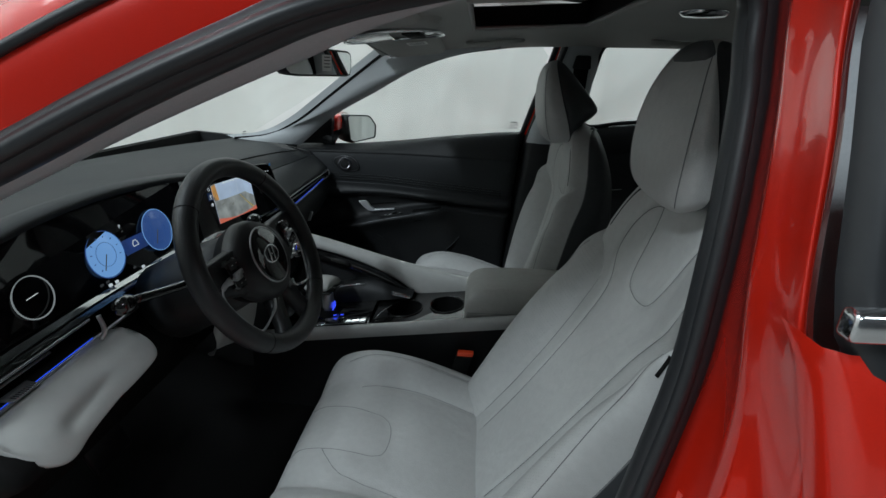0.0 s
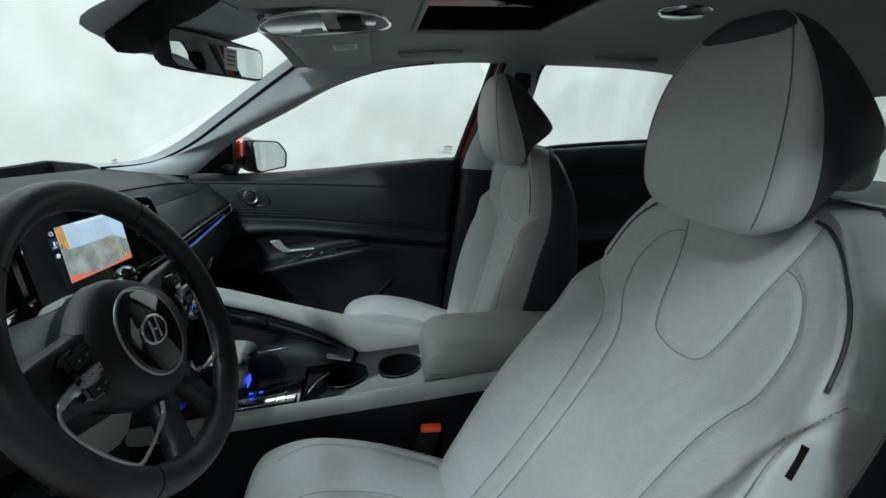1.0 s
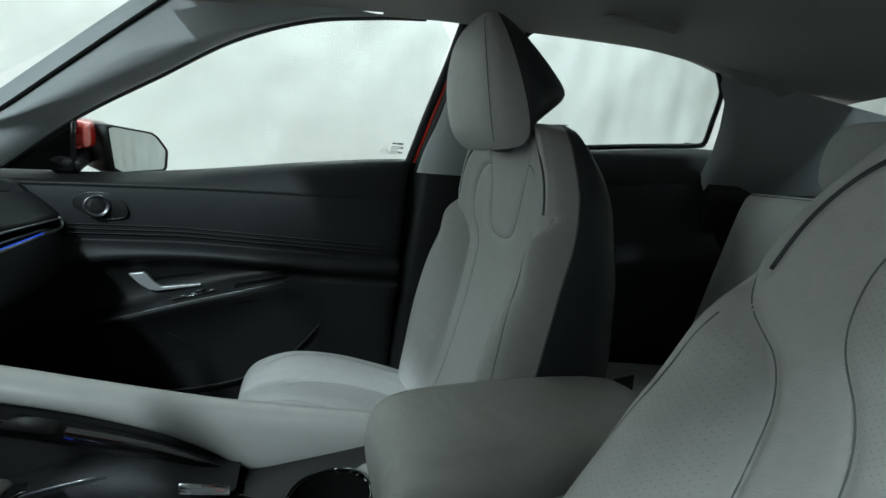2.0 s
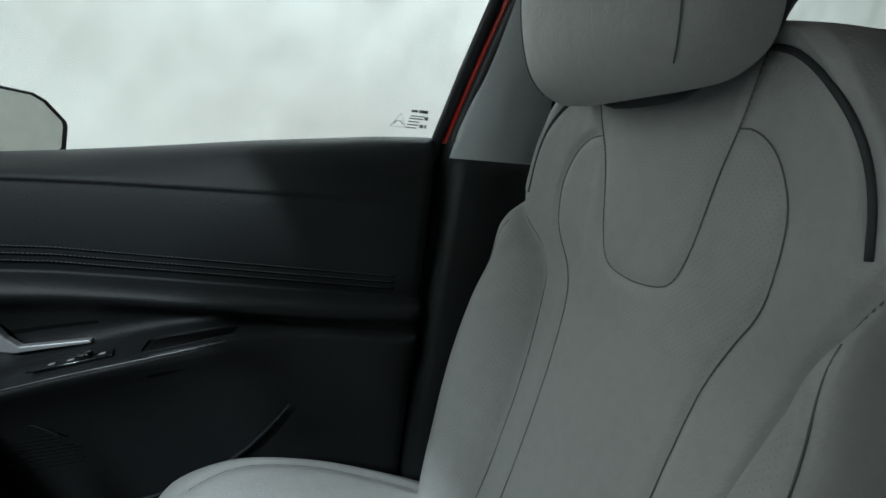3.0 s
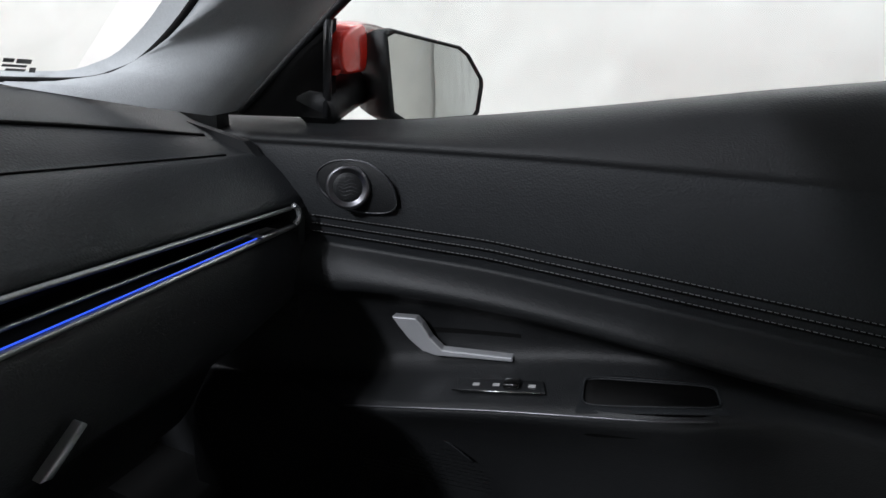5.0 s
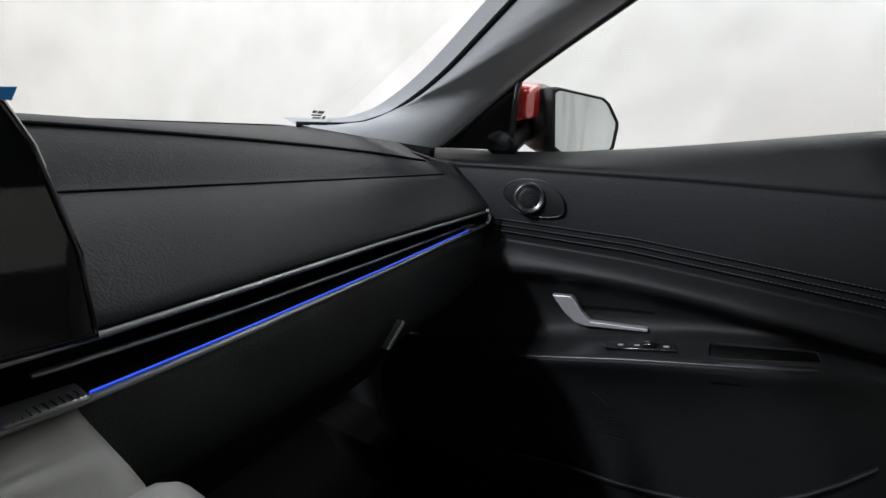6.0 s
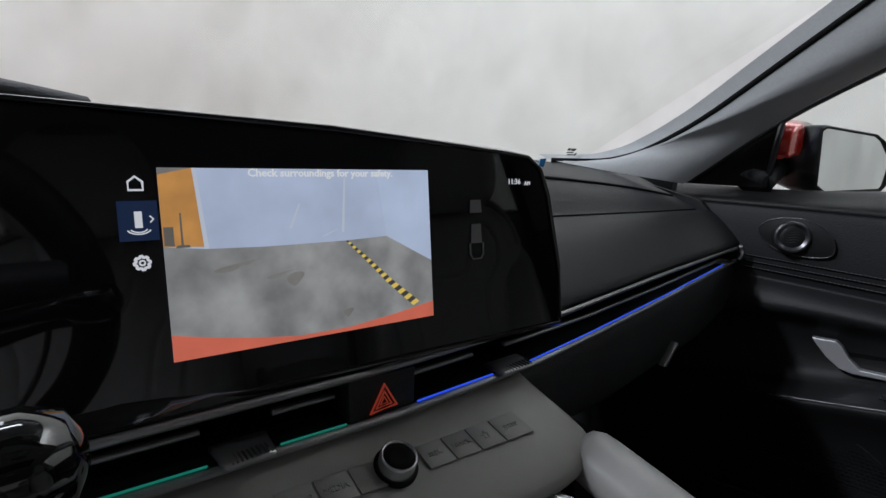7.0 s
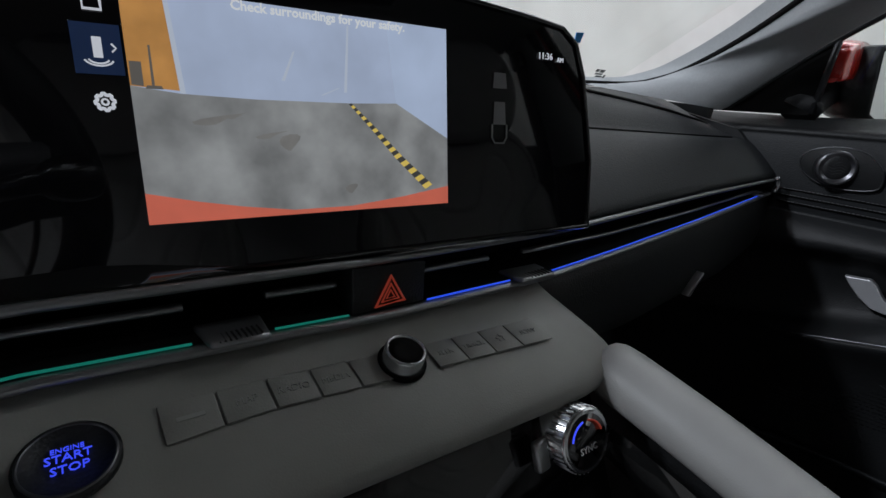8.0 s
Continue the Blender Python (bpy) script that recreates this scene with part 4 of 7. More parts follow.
def dash_top_row(y):
    """The passenger pad and the top deck, from the vent strip to the windscreen."""
    x, t = table(y, STRIP_X), table(y, TOP_Z)
    zs = table(y, [(-0.75, 0.89), (-0.15, 0.89), (0.19, 0.876), (0.52, 0.863), (0.72, 0.856)])
    zt = table(y, [(-0.75, 0.922), (-0.15, 0.922), (0.19, 0.917), (0.36, 0.906), (0.45, 0.899), (0.55, 0.890), (0.66, 0.877), (0.75, 0.866)])
    front = -1.16 + 0.20 * (abs(y) / 0.72) ** 2
    if y < 0.13:
        x -= 0.065
    return [vec(x - 0.012, y, t - 0.006), vec(x, y, t), vec(x - 0.004, y, t + 0.006), vec(x - 0.030, y, t + 0.032), vec(x - 0.055, y, t + 0.052), vec(-0.752, y, zs), vec(-0.757, y, zs + 0.001), vec(-0.78, y, zt - 0.008), vec(-0.80, y, zt), vec(-0.806, y, zt + 0.006), vec(-0.83, y, zt + 0.011), vec(-0.90, y, 0.927 + 0.3 * (zt - 0.92)), vec(front, y, 0.920)]


ys2 = [-0.74, -0.7, -0.6, -0.5, -0.4, -0.3, -0.2, -0.1, 0.0, 0.1, 0.125, 0.135, 0.15, 0.2, 0.3, 0.4, 0.5, 0.6, 0.66, 0.70, 0.73]
rows = [dash_top_row(y) for y in ys2]
rows[0] = [p + vec(-0.01, 0, -0.005) for p in rows[0]]
part("dash_pad", sheet(rows), DARK_SOFT, dash, "soft charcoal upper dashboard", sub=1)
part("dash_seam", tube([(-0.7535, y, table(y, [(0.15, 0.8785), (0.19, 0.8770), (0.52, 0.8640), (0.72, 0.8570)]) + 0.0005) for y in np.linspace(0.15, 0.68, 30)], 0.0010, 5), BLACK, dash)
part("deck_seam", tube([(-0.802, y, table(y, [(-0.75, 0.923), (-0.15, 0.923), (0.19, 0.918), (0.36, 0.907), (0.45, 0.900), (0.55, 0.891), (0.66, 0.878), (0.75, 0.867)]) + 0.002) for y in np.linspace(-0.7, 0.70, 50)], 0.0020, 5), BLACK, dash)

# vent strip: black slot, vanes, bright lines and coloured light
ys3 = list(np.linspace(-0.72, 0.705, 58))
rows = []
for y in ys3:
    x, t, l = table(y, STRIP_X), table(y, TOP_Z), table(y, LIGHT_Z)
    rows.append([vec(x - 0.002, y, t - 0.001), vec(x - 0.045, y, t - 0.004), vec(x - 0.045, y, l + 0.002), vec(x + 0.001, y, l)])
part("vent_slot", sheet(rows), BLACK, dash, "long black air vent slot", smooth=False)


def strip_line(y0, y1, table_z, r, mat, name, dz=0.0, dx=0.0, flat=1.0, n=30, parent=None):
    return part(name, tube([(table(y, STRIP_X) + dx, y, table(y, table_z) + dz) for y in np.linspace(y0, y1, n)], r, 6, flat=flat, up=(0, 0, 1)), mat, parent or dash)


for y0, y1 in ((-0.70, -0.50), (-0.24, 0.700)):
    strip_line(y0, y1, TOP_Z, 0.0022, STRIP_GREY, "upper_bright_line", dz=-0.002, dx=0.002)
for y0, y1 in ((-0.69, -0.56), (-0.18, -0.097), (-0.063, -0.028), (0.024, 0.082), (0.118, 0.66)):
    strip_line(y0, y1, MID_Z, 0.0026, STRIP_GREY, "vent_vane", dx=-0.010, flat=0.7)
for y0, y1, m in ((-0.70, -0.5, STRIP_BLUE), (-0.25, -0.097, GREEN_GLOW), (-0.063, -0.026, GREEN_GLOW), (0.024, 0.095, STRIP_BLUE), (0.138, 0.665, STRIP_BLUE)):
    strip_line(y0, y1, LIGHT_Z, 0.0006, m, "light_line", dz=0.0003, dx=0.001)
rows = []
for y in ys3:
    x, l = table(y, STRIP_X), table(y, LIGHT_Z)
    rows.append([vec(x - 0.004, y, l - 0.001), vec(x + 0.003, y, l - 0.0014), vec(x + 0.0045, y, l - 0.004), vec(x + 0.001, y, l - 0.0065), vec(x - 0.008, y, l - 0.008)])
part("lower_bright_line", sheet(rows), STRIP_GREY, dash, "satin silver strip below the vents")
for y0, y1 in ((-0.640, -0.60), (-0.094, -0.065), (0.097, 0.137), (0.640, 0.672)):
    ym = (y0 + y1) / 2
    x, z = table(ym, STRIP_X), table(ym, LIGHT_Z)
    sl = (table(y1, LIGHT_Z) - table(y0, LIGHT_Z)) / 2
    tab = part("vent_tab", slab([(x + 0.009, y0 + 0.002, z - sl - 0.001), (x + 0.009, y1 - 0.002, z + sl - 0.001), (x - 0.012, y1, z + sl - 0.001), (x - 0.012, y0, z - sl - 0.001)], (0, 0, 0.0040)), STRIP_GREY, dash, "ribbed silver vent tab", bevel=0.0018)
    for q in range(9):
        yy = y0 + 0.006 + (y1 - y0 - 0.012) * q / 8
        part("rib", tube([(x + 0.0085, yy, z + 0.0031), (x + 0.0010, yy, z + 0.0031)], 0.0006, 4), DARK, tab)
part("vent_end_cap", tube(flow([(-0.684, 0.698, 0.808), (-0.682, 0.704, 0.802), (-0.682, 0.704, 0.792), (-0.684, 0.699, 0.786)], 4), 0.0032, 8), SILVER, dash, "satin silver vent end cap")
# hazard switch
hz = part("hazard_switch", slab([(-0.660, -0.024, 0.7895), (-0.660, 0.022, 0.7865), (-0.660, 0.022, 0.812), (-0.660, -0.024, 0.8165)], (-0.03, 0, 0)), DARK, dash, "black switch with red warning triangle", bevel=0.001)
for s, w in ((0.0105, 0.0011), (0.0062, 0.0008), (0.003, 0.0006)):
    part("warning_triangle", tube([(-0.6590, -0.0015 + s * math.cos(a), 0.7975 + s * math.sin(a) + (s - 0.0105) * 0.05) for a in (radians(90), radians(210), radians(330))], w, 4, closed=True), RED_GLOW, hz)

# lower passenger side of the dashboard
rows = []
for y in np.linspace(0.10, 0.715, 22):
    x, l = table(y, STRIP_X), table(y, LIGHT_Z)
    zl = table(y, [(0.1, 0.69), (0.21, 0.686), (0.31, 0.676), (0.6, 0.671), (0.72, 0.69)])
    rows.append([vec(x - 0.006, y, l - 0.007), vec(x + 0.002, y, l - 0.02), vec(x + 0.004, y, (l + zl) / 2), vec(x, y, zl + 0.01), vec(x - 0.012, y, zl - 0.002), vec(x - 0.08, y, zl - 0.012), vec(x - 0.14, y, zl - 0.10), vec(x - 0.22, y, 0.45)])
part("glovebox", sheet(rows), DARK, dash, "charcoal glovebox lid", sub=1)
part("glovebox_pull", slab([(-0.670, 0.411, 0.694), (-0.670, 0.441, 0.718), (-0.670, 0.444, 0.714), (-0.670, 0.418, 0.692)], (0.009, 0, 0)), SILVER, dash, "small silver pull", bevel=0.001)
part("dash_end", slab([(-0.70, 0.715, 0.66), (-0.69, 0.715, 0.80), (-0.76, 0.715, 0.87), (-0.90, 0.715, 0.90), (-0.90, 0.715, 0.66)], (0, 0.012, 0)), DARK, dash, smooth=False)

# pale shelf with the key row
SHELF_Y = list(np.linspace(-0.36, 0.132, 24))


def shelf_row(y):
    x, l = table(y, STRIP_X), table(y, LIGHT_Z)
    lip = table(y, [(-0.36, -0.585), (-0.08, -0.600), (0.09, -0.584), (0.132, -0.590)])
    zl = table(y, [(-0.36, 0.745), (-0.08, 0.757), (0.13, 0.748)])
    return [vec(x - 0.006, y, l - 0.006), vec(x + 0.002, y, l - 0.011), vec(lip - 0.022, y, zl + 0.011), vec(lip - 0.008, y, zl + 0.003), vec(lip, y, zl - 0.006), vec(lip - 0.004, y, zl - 0.016), vec(lip - 0.05, y, zl - 0.03)]


rows = [shelf_row(y) for y in SHELF_Y]
rows.append([p + vec(0, 0.003, -0.004) for p in rows[-1]])
rows.append([p + vec(-0.004, 0.003, -0.035) for p in rows[-2]])
part("centre_shelf", sheet(rows), SHADED_TRIM, dash, "pale grey padded centre shelf", sub=1)


def shelf_at(y, k, lift=0.0):
    """A place on the shelf: k runs from the vents (0) to the lip (1)."""
    r = shelf_row(y)
    p, q = r[1], r[2]
    nrm = (q - p).cross(vec(0, 1, 0)).normalized()
    if nrm.z < 0:
        nrm = -nrm
    return p + (q - p) * k + nrm * lift


S_RIGHT = (shelf_at(0.1, 0.6) - shelf_at(-0.1, 0.6)).normalized()
S_UP = (shelf_at(0, 0.2) - shelf_at(0, 0.9)).normalized()
S_N = S_RIGHT.cross(S_UP).normalized()
keys = [(-0.114, -0.094, ""), (-0.093, -0.074, "MAP"), (-0.073, -0.055, "RADIO"), (-0.054, -0.036, "MEDIA"), (-0.035, -0.018, ""), (0.007, 0.025, "SEEK"), (0.026, 0.044, "TRACK"), (0.045, 0.064, ""), (0.065, 0.088, "SETUP")]
row_k = lambda y: 0.46 + (y + 0.115) / 0.205 * 0.16
for y0, y1, word in keys:
    k0, k1 = row_k(y0), row_k(y1)
    o = [shelf_at(y0, k0 + 0.20, 0.0004), shelf_at(y1, k1 + 0.20, 0.0004), shelf_at(y1, k1 - 0.16, 0.0004), shelf_at(y0, k0 - 0.16, 0.0004)]
    key = part("key", slab(o, S_N * 0.0009), SHADED_TRIM, dash, "flat pale grey key", bevel=0.0004)
    mid = (o[0] + o[1] + o[2] + o[3]) / 4 + S_N * 0.0011
    if word:
        letters(word, 0.0046, mid, o[1] - o[0], o[3] - o[0], key, FAINT_PRINT)
    elif y0 < -0.1:
        part("faint_print", slab([mid - S_RIGHT * 0.005 - S_UP * 0.001, mid + S_RIGHT * 0.005 - S_UP * 0.001, mid + S_RIGHT * 0.005 + S_UP * 0.001, mid - S_RIGHT * 0.005 + S_UP * 0.001], S_N * 0.0002), FAINT_PRINT, key, smooth=False)
    elif y0 > 0:
        pts = [mid + S_RIGHT * (r * math.sin(a)) + S_UP * (r * math.cos(a)) for r, a in (((0.0032 if i % 2 == 0 else 0.0015), i * math.pi / 5) for i in range(10))]
        part("star_print", tube(pts, 0.0003, 4, closed=True), FAINT_PRINT, key)
knob_at = shelf_at(-0.010, row_k(-0.010), 0.0)
knob = part("volume_knob", turned(knob_at, S_N, [(0.0110, 0), (0.0110, 0.002), (0.0104, 0.003), (0.0106, 0.0085), (0.0103, 0.0096), (0.0096, 0.0099), (0.0089, 0.0096), (0.0087, 0.0070)], 40), SILVER, dash, "knurled silver volume knob")
part("knob_face", turned(knob_at + S_N * 0.0073, S_N, [(0.0086, 0), (0.0086, 0.0018), (0.004, 0.0008), (0.001, 0.0004)], 32), BLACK, knob)
part("knob_collar", turned(knob_at - S_N * 0.001, S_N, [(0.0126, 0), (0.0126, 0.003), (0.0114, 0.0034)], 36), BLACK, knob)
st_at = shelf_at(-0.141, 0.52, 0.0)
start = part("start_button", turned(st_at, S_N, [(0.0148, 0), (0.0148, 0.0030), (0.0128, 0.0036), (0.0126, 0.0028), (0.006, 0.0022), (0.001, 0.0022)], 40), DARK, dash, "round black start button with blue lettering")
part("button_ring", disc_ring(st_at + S_N * 0.002, S_N, 0.0128, 0.0138, 0.0020), GUNMETAL, start)
for word, dv, sz in (("ENGINE", 0.0042, 0.0026), ("START", 0.0010, 0.0044), ("STOP", -0.0034, 0.0044)):
    letters(word, sz, st_at + S_N * 0.0030 + S_UP * dv, S_RIGHT, S_UP, start, BLUE_GLOW)

# climate panel under the shelf
rows = []
for y in np.linspace(-0.115, 0.115, 12):
    lip = shelf_row(y)[4]
    rows.append([lip + vec(-0.022, 0, -0.008), lip + vec(-0.012, 0, -0.020), lip + vec(0.005, 0, -0.055), lip + vec(0.025, 0, -0.100), lip + vec(0.045, 0, -0.150)])
cp = part("climate_panel", sheet(rows), PIANO, dash, "glossy black climate panel")
ca = vec(0.93, -0.12, 0.34).normalized()
ck = vec(-0.603, 0.076, 0.715) + ca * 0.016
tk = part("temperature_knob", turned(ck, ca, [(0.0195, -0.012), (0.0195, 0.004), (0.0182, 0.005), (0.0182, 0.015), (0.0170, 0.0165), (0.0147, 0.0165)], 48), CHROME, dash, "knurled silver temperature knob")
for q in range(36):
    a = 2 * math.pi * q / 36
    u = ca.cross(vec(0, 0, 1)).normalized()
    w = ca.cross(u)
    e = (u * math.cos(a) + w * math.sin(a)) * 0.0183
    part("knurl", tube([ck + e + ca * 0.0055, ck + e + ca * 0.0148], 0.0005, 4), SILVER, tk)
part("knob_face", turned(ck + ca * 0.0162, ca, [(0.0149, 0), (0.0149, 0.0006), (0.001, 0.0006)], 32), PIANO, tk)
cr = vec(0, 1, 0) - ca * ca.y
cr.normalize()
cup = ca.cross(cr) * -1
if cup.z < 0:
    cup = -cup
letters("SYNC", 0.0052, ck + ca * 0.0170 - cup * 0.0045, cr, cup, tk, WHITE)
for a0, a1, m in ((100, 165, BLUE_GLOW), (15, 80, RED_GLOW)):
    part("heat_mark", tube([ck + ca * 0.0170 + (cr * math.cos(radians(a)) + cup * math.sin(radians(a))) * 0.0116 for a in np.linspace(a0, a1, 9)], 0.0006, 4), m, tk)
part("knob_button", slab([ck + vec(-0.004, -0.028, 0.004), ck + vec(-0.004, -0.018, 0.004), ck + vec(0.002, -0.018, -0.012), ck + vec(0.002, -0.028, -0.012)], ca * 0.006), SILVER, cp, bevel=0.002)

# ---- display panel: instrument cluster and centre screen behind one glass ----
disp = base("display_panel", (-0.70, -0.2, 0.81), "wide black glass panel with lit cluster and centre screen", "car display")
BL, BR, TR = vec(-0.676, -0.104, 0.845), vec(-0.655, 0.030, 0.845), vec(-0.668, 0.033, 0.930)
EX = (BR - BL).normalized()
EN = EX.cross((TR - BR)).normalized()
EY = EN.cross(EX).normalized()


def scr(a, b, lift=0.0):
    """Metres to the right and up from the lower left corner of the camera picture."""
    return BL + EX * a + EY * b + EN * lift


W, H = (BR - BL).length, (TR - BR).length
outline = [scr(-0.060, -0.0215), scr(W + 0.107, -0.022), scr(W + 0.106, 0.02), scr(W + 0.097, 0.070), scr(W + 0.090, 0.088), scr(W + 0.079, 0.0955), scr(W + 0.055, 0.0985), scr(0.08, 0.107), scr(-0.060, 0.112)]
part("centre_glass", slab([p - EN * 0.0005 for p in outline], -EN * 0.012), SCREEN_GLASS, disp, "black centre screen glass", smooth=False, bevel=0.0015)
left = [vec(-0.6985, -0.163, 0.8235), vec(-0.72, -0.163, 0.957), vec(-0.725, -0.35, 0.972), vec(-0.72, -0.50, 0.965), vec(-0.715, -0.58, 0.945), vec(-0.70, -0.615, 0.90), vec(-0.69, -0.615, 0.832), vec(-0.69, -0.58, 0.815), vec(-0.695, -0.45, 0.818)]
part("cluster_glass", slab(left, (-0.012, 0, 0)), SCREEN_GLASS, disp, "black instrument glass", smooth=False, bevel=0.0015)
part("cluster_hood", sheet([[vec(x, y, zz) for x, zz in ((-0.712, z - 0.012), (-0.705, z - 0.002), (-0.715, z + 0.004), (-0.76, z + 0.002), (-0.83, 0.93))] for y, z in ((-0.72, 0.88), (-0.66, 0.93), (-0.60, 0.958), (-0.50, 0.976), (-0.38, 0.982), (-0.26, 0.975), (-0.16, 0.963), (-0.12, 0.956))]), DARK_SOFT, disp, "charcoal hood over the cluster", sub=1)
part("panel_lip", sheet([[vec(table(y, STRIP_X) - 0.004, y, table(y, TOP_Z) - 0.001), vec(table(y, STRIP_X) - 0.012 - 0.02 * (y < -0.14), y, table(y, TOP_Z) + 0.004), vec(table(y, STRIP_X) - 0.035, y, table(y, TOP_Z) + 0.010)] for y in np.linspace(-0.64, 0.15, 24)]), PIANO, disp, "glossy black lip under the glass")
part("panel_frame", tube([p + EN * 0.0002 for p in outline], 0.0016, 5, closed=True), PIANO, disp)


def lit(name, colour, power, vary=0.0, scale=40.0):
    m = glow(name, colour, power)
    if vary:
        nt = m.node_tree
        b = nt.nodes["Principled BSDF"]
        tc, nz, mr = nt.nodes.new("ShaderNodeTexCoord"), nt.nodes.new("ShaderNodeTexNoise"), nt.nodes.new("ShaderNodeMapRange")
        nz.inputs["Scale"].default_value, nz.inputs["Detail"].default_value = scale, 4
        nt.links.new(tc.outputs["Object"], nz.inputs["Vector"])
        nt.links.new(nz.outputs["Fac"], mr.inputs[0])
        mr.inputs[1].default_value, mr.inputs[2].default_value = 0.3, 0.7
        mr.inputs[3].default_value, mr.inputs[4].default_value = power * (1 - vary), power * (1 + vary)
        nt.links.new(mr.outputs[0], b.inputs["Emission Strength"])
    return m


PIC_CLOTH = lit("picture_cloth", (0.42, 0.49, 0.66), 1.0, 0.12, 30)
PIC_CLOTH_SIDE = lit("picture_cloth_side", (0.44, 0.52, 0.70), 1.0, 0.10, 30)
PIC_FLOOR = lit("picture_floor", (0.26, 0.265, 0.27), 1.0, 0.35, 45)
PIC_BOARD = lit("picture_board", (0.50, 0.24, 0.07), 1.0, 0.2, 60)
PIC_RED = lit("picture_red", (0.62, 0.14, 0.09), 1.0, 0.08, 50)
PIC_DARK = lit("picture_dark", (0.12, 0.11, 0.10), 1.0)
PIC_YELLOW = lit("picture_yellow", (0.75, 0.55, 0.12), 1.0)
PIC_BLACK = lit("picture_black", (0.05, 0.05, 0.05), 1.0)
PIC_SHADE = lit("picture_shade", (0.19, 0.185, 0.18), 1.0, 0.15, 80)
PIC_WHITE = lit("picture_white", (0.50, 0.55, 0.66), 1.0)

pic = part("camera_picture", slab([scr(0, 0), scr(W, 0), scr(W, H), scr(0, H)], EN * 0.0004), PIC_CLOTH, disp, "lit reversing camera picture of a cloth-hung hall", smooth=False)


def shape(name, uv, mat, lift):
    """A flat patch of the picture; u and v run from 0 to 1."""
    part(name, slab([scr(u * W, v * H, lift) for u, v in uv], EN * 0.0001), mat, pic, smooth=False)


shape("picture_floor", [(0, 0), (1, 0), (1, 0.388), (0.79, 0.576), (0.619, 0.566), (0.319, 0.565), (0.118, 0.576), (0, 0.60)], PIC_FLOOR, 0.0005)
shape("picture_side_cloth", [(1, 0.388), (0.79, 0.576), (0.76, 1), (1, 1)], PIC_CLOTH_SIDE, 0.0005)
shape("picture_board", [(0, 0.60), (0.118, 0.588), (0.106, 0.882), (0.097, 1.0), (0.0, 0.965)], PIC_BOARD, 0.0006)
shape("picture_beam", [(0.0, 0.965), (0.097, 1.0), (0, 1)], PIC_SHADE, 0.0007)
shape("picture_cloth_edge", [(0.118, 0.578), (0.132, 0.576), (0.110, 1.0), (0.098, 1.0)], PIC_WHITE, 0.0007)
shape("picture_bin", [(0.004, 0.605), (0.032, 0.60), (0.032, 0.70), (0.004, 0.70)], PIC_DARK, 0.0007)
shape("picture_post", [(0.051, 0.60), (0.058, 0.60), (0.057, 0.77), (0.052, 0.77)], PIC_DARK, 0.0008)
shape("picture_post_foot", [(0.034, 0.590), (0.078, 0.590), (0.074, 0.604), (0.04, 0.604)], PIC_DARK, 0.0008)
shape("picture_bumper", [(0, 0), (1, 0), (1, 0.105), (0.812, 0.059), (0.611, 0.024), (0.41, 0.024), (0.253, 0.058), (0.133, 0.093), (0, 0.142)], PIC_RED, 0.0007)
TAPE_U = [(0, 0.619), (0.3, 0.702), (0.65, 0.794), (1, 0.916)]
TAPE_V = [(0, 0.564), (0.3, 0.435), (0.65, 0.282), (1, 0.106)]
for q in range(26):
    t0, t1 = (q / 26) ** 1.15, ((q + 1) / 26) ** 1.15
    w0, w1 = 0.004 + 0.011 * t0, 0.004 + 0.011 * t1
    u0, v0, u1, v1 = table(t0, TAPE_U), table(t0, TAPE_V), table(t1, TAPE_U), table(t1, TAPE_V)
    shape("picture_tape", [(u0 - w0, v0 - w0 * 0.8), (u0 + w0, v0 + w0 * 0.8), (u1 + w1, v1 + w1 * 0.8), (u1 - w1, v1 - w1 * 0.8)], PIC_YELLOW if q % 2 else PIC_BLACK, 0.0007)
for u, v, a, b in ((0.412, 0.364, 0.030, 0.040), (0.359, 0.40, 0.045, 0.010), (0.216, 0.471, 0.07, 0.014), (0.61, 0.118, 0.02, 0.025), (0.254, 0.482, 0.02, 0.008)):
    shape("picture_stain", [(u + a * math.cos(t) + 0.3 * a * math.sin(2 * t), v + b * math.sin(t) + 0.4 * a * math.cos(t)) for t in np.linspace(0, 2 * math.pi, 12, endpoint=False)], PIC_SHADE, 0.00065)
for u0, v0, u1, v1 in ((0.40, 0.66, 0.44, 0.80), (0.60, 0.62, 0.62, 0.95), (0.52, 0.6, 0.58, 0.64)):
    shape("picture_fold", [(u0, v0), (u0 + 0.01, v0), (u1 + 0.006, v1), (u1, v1)], PIC_WHITE, 0.0006)
letters("Check surroundings for your safety.", 0.0052, scr(W * 0.55, H * 0.975, 0.0009), EX, EY, pic, WHITE_GLOW, bold=0.00010)
letters("11:36", 0.0050, scr(W + 0.066, H - 0.007, 0.0006), EX, EY, disp, ICON_GLOW)
letters("AM", 0.0036, scr(W + 0.0775, H - 0.0082, 0.0006), EX, EY, disp, ICON_GLOW)
part("side_bar", slab([scr(-0.0155, 0.055), scr(-0.001, 0.055), scr(-0.001, 0.072), scr(-0.0155, 0.072)], EN * 0.0004), lit("side_bar_blue", (0.01, 0.03, 0.10), 0.5), disp, "dark blue menu bar", smooth=False)
ic = lambda a, b: scr(-0.0082 + a, b, 0.0007)
part("home_icon", tube([ic(-0.0026, 0.0765), ic(-0.0026, 0.0800), ic(0, 0.0822), ic(0.0026, 0.0800), ic(0.0026, 0.0765)], 0.0005, 4, closed=True), ICON_GLOW, disp)
part("car_icon", slab([ic(-0.0014, 0.0605), ic(0.0014, 0.0605), ic(0.0014, 0.0675), ic(-0.0014, 0.0675)], EN * 0.0002), ICON_GLOW, disp, bevel=0.0005)
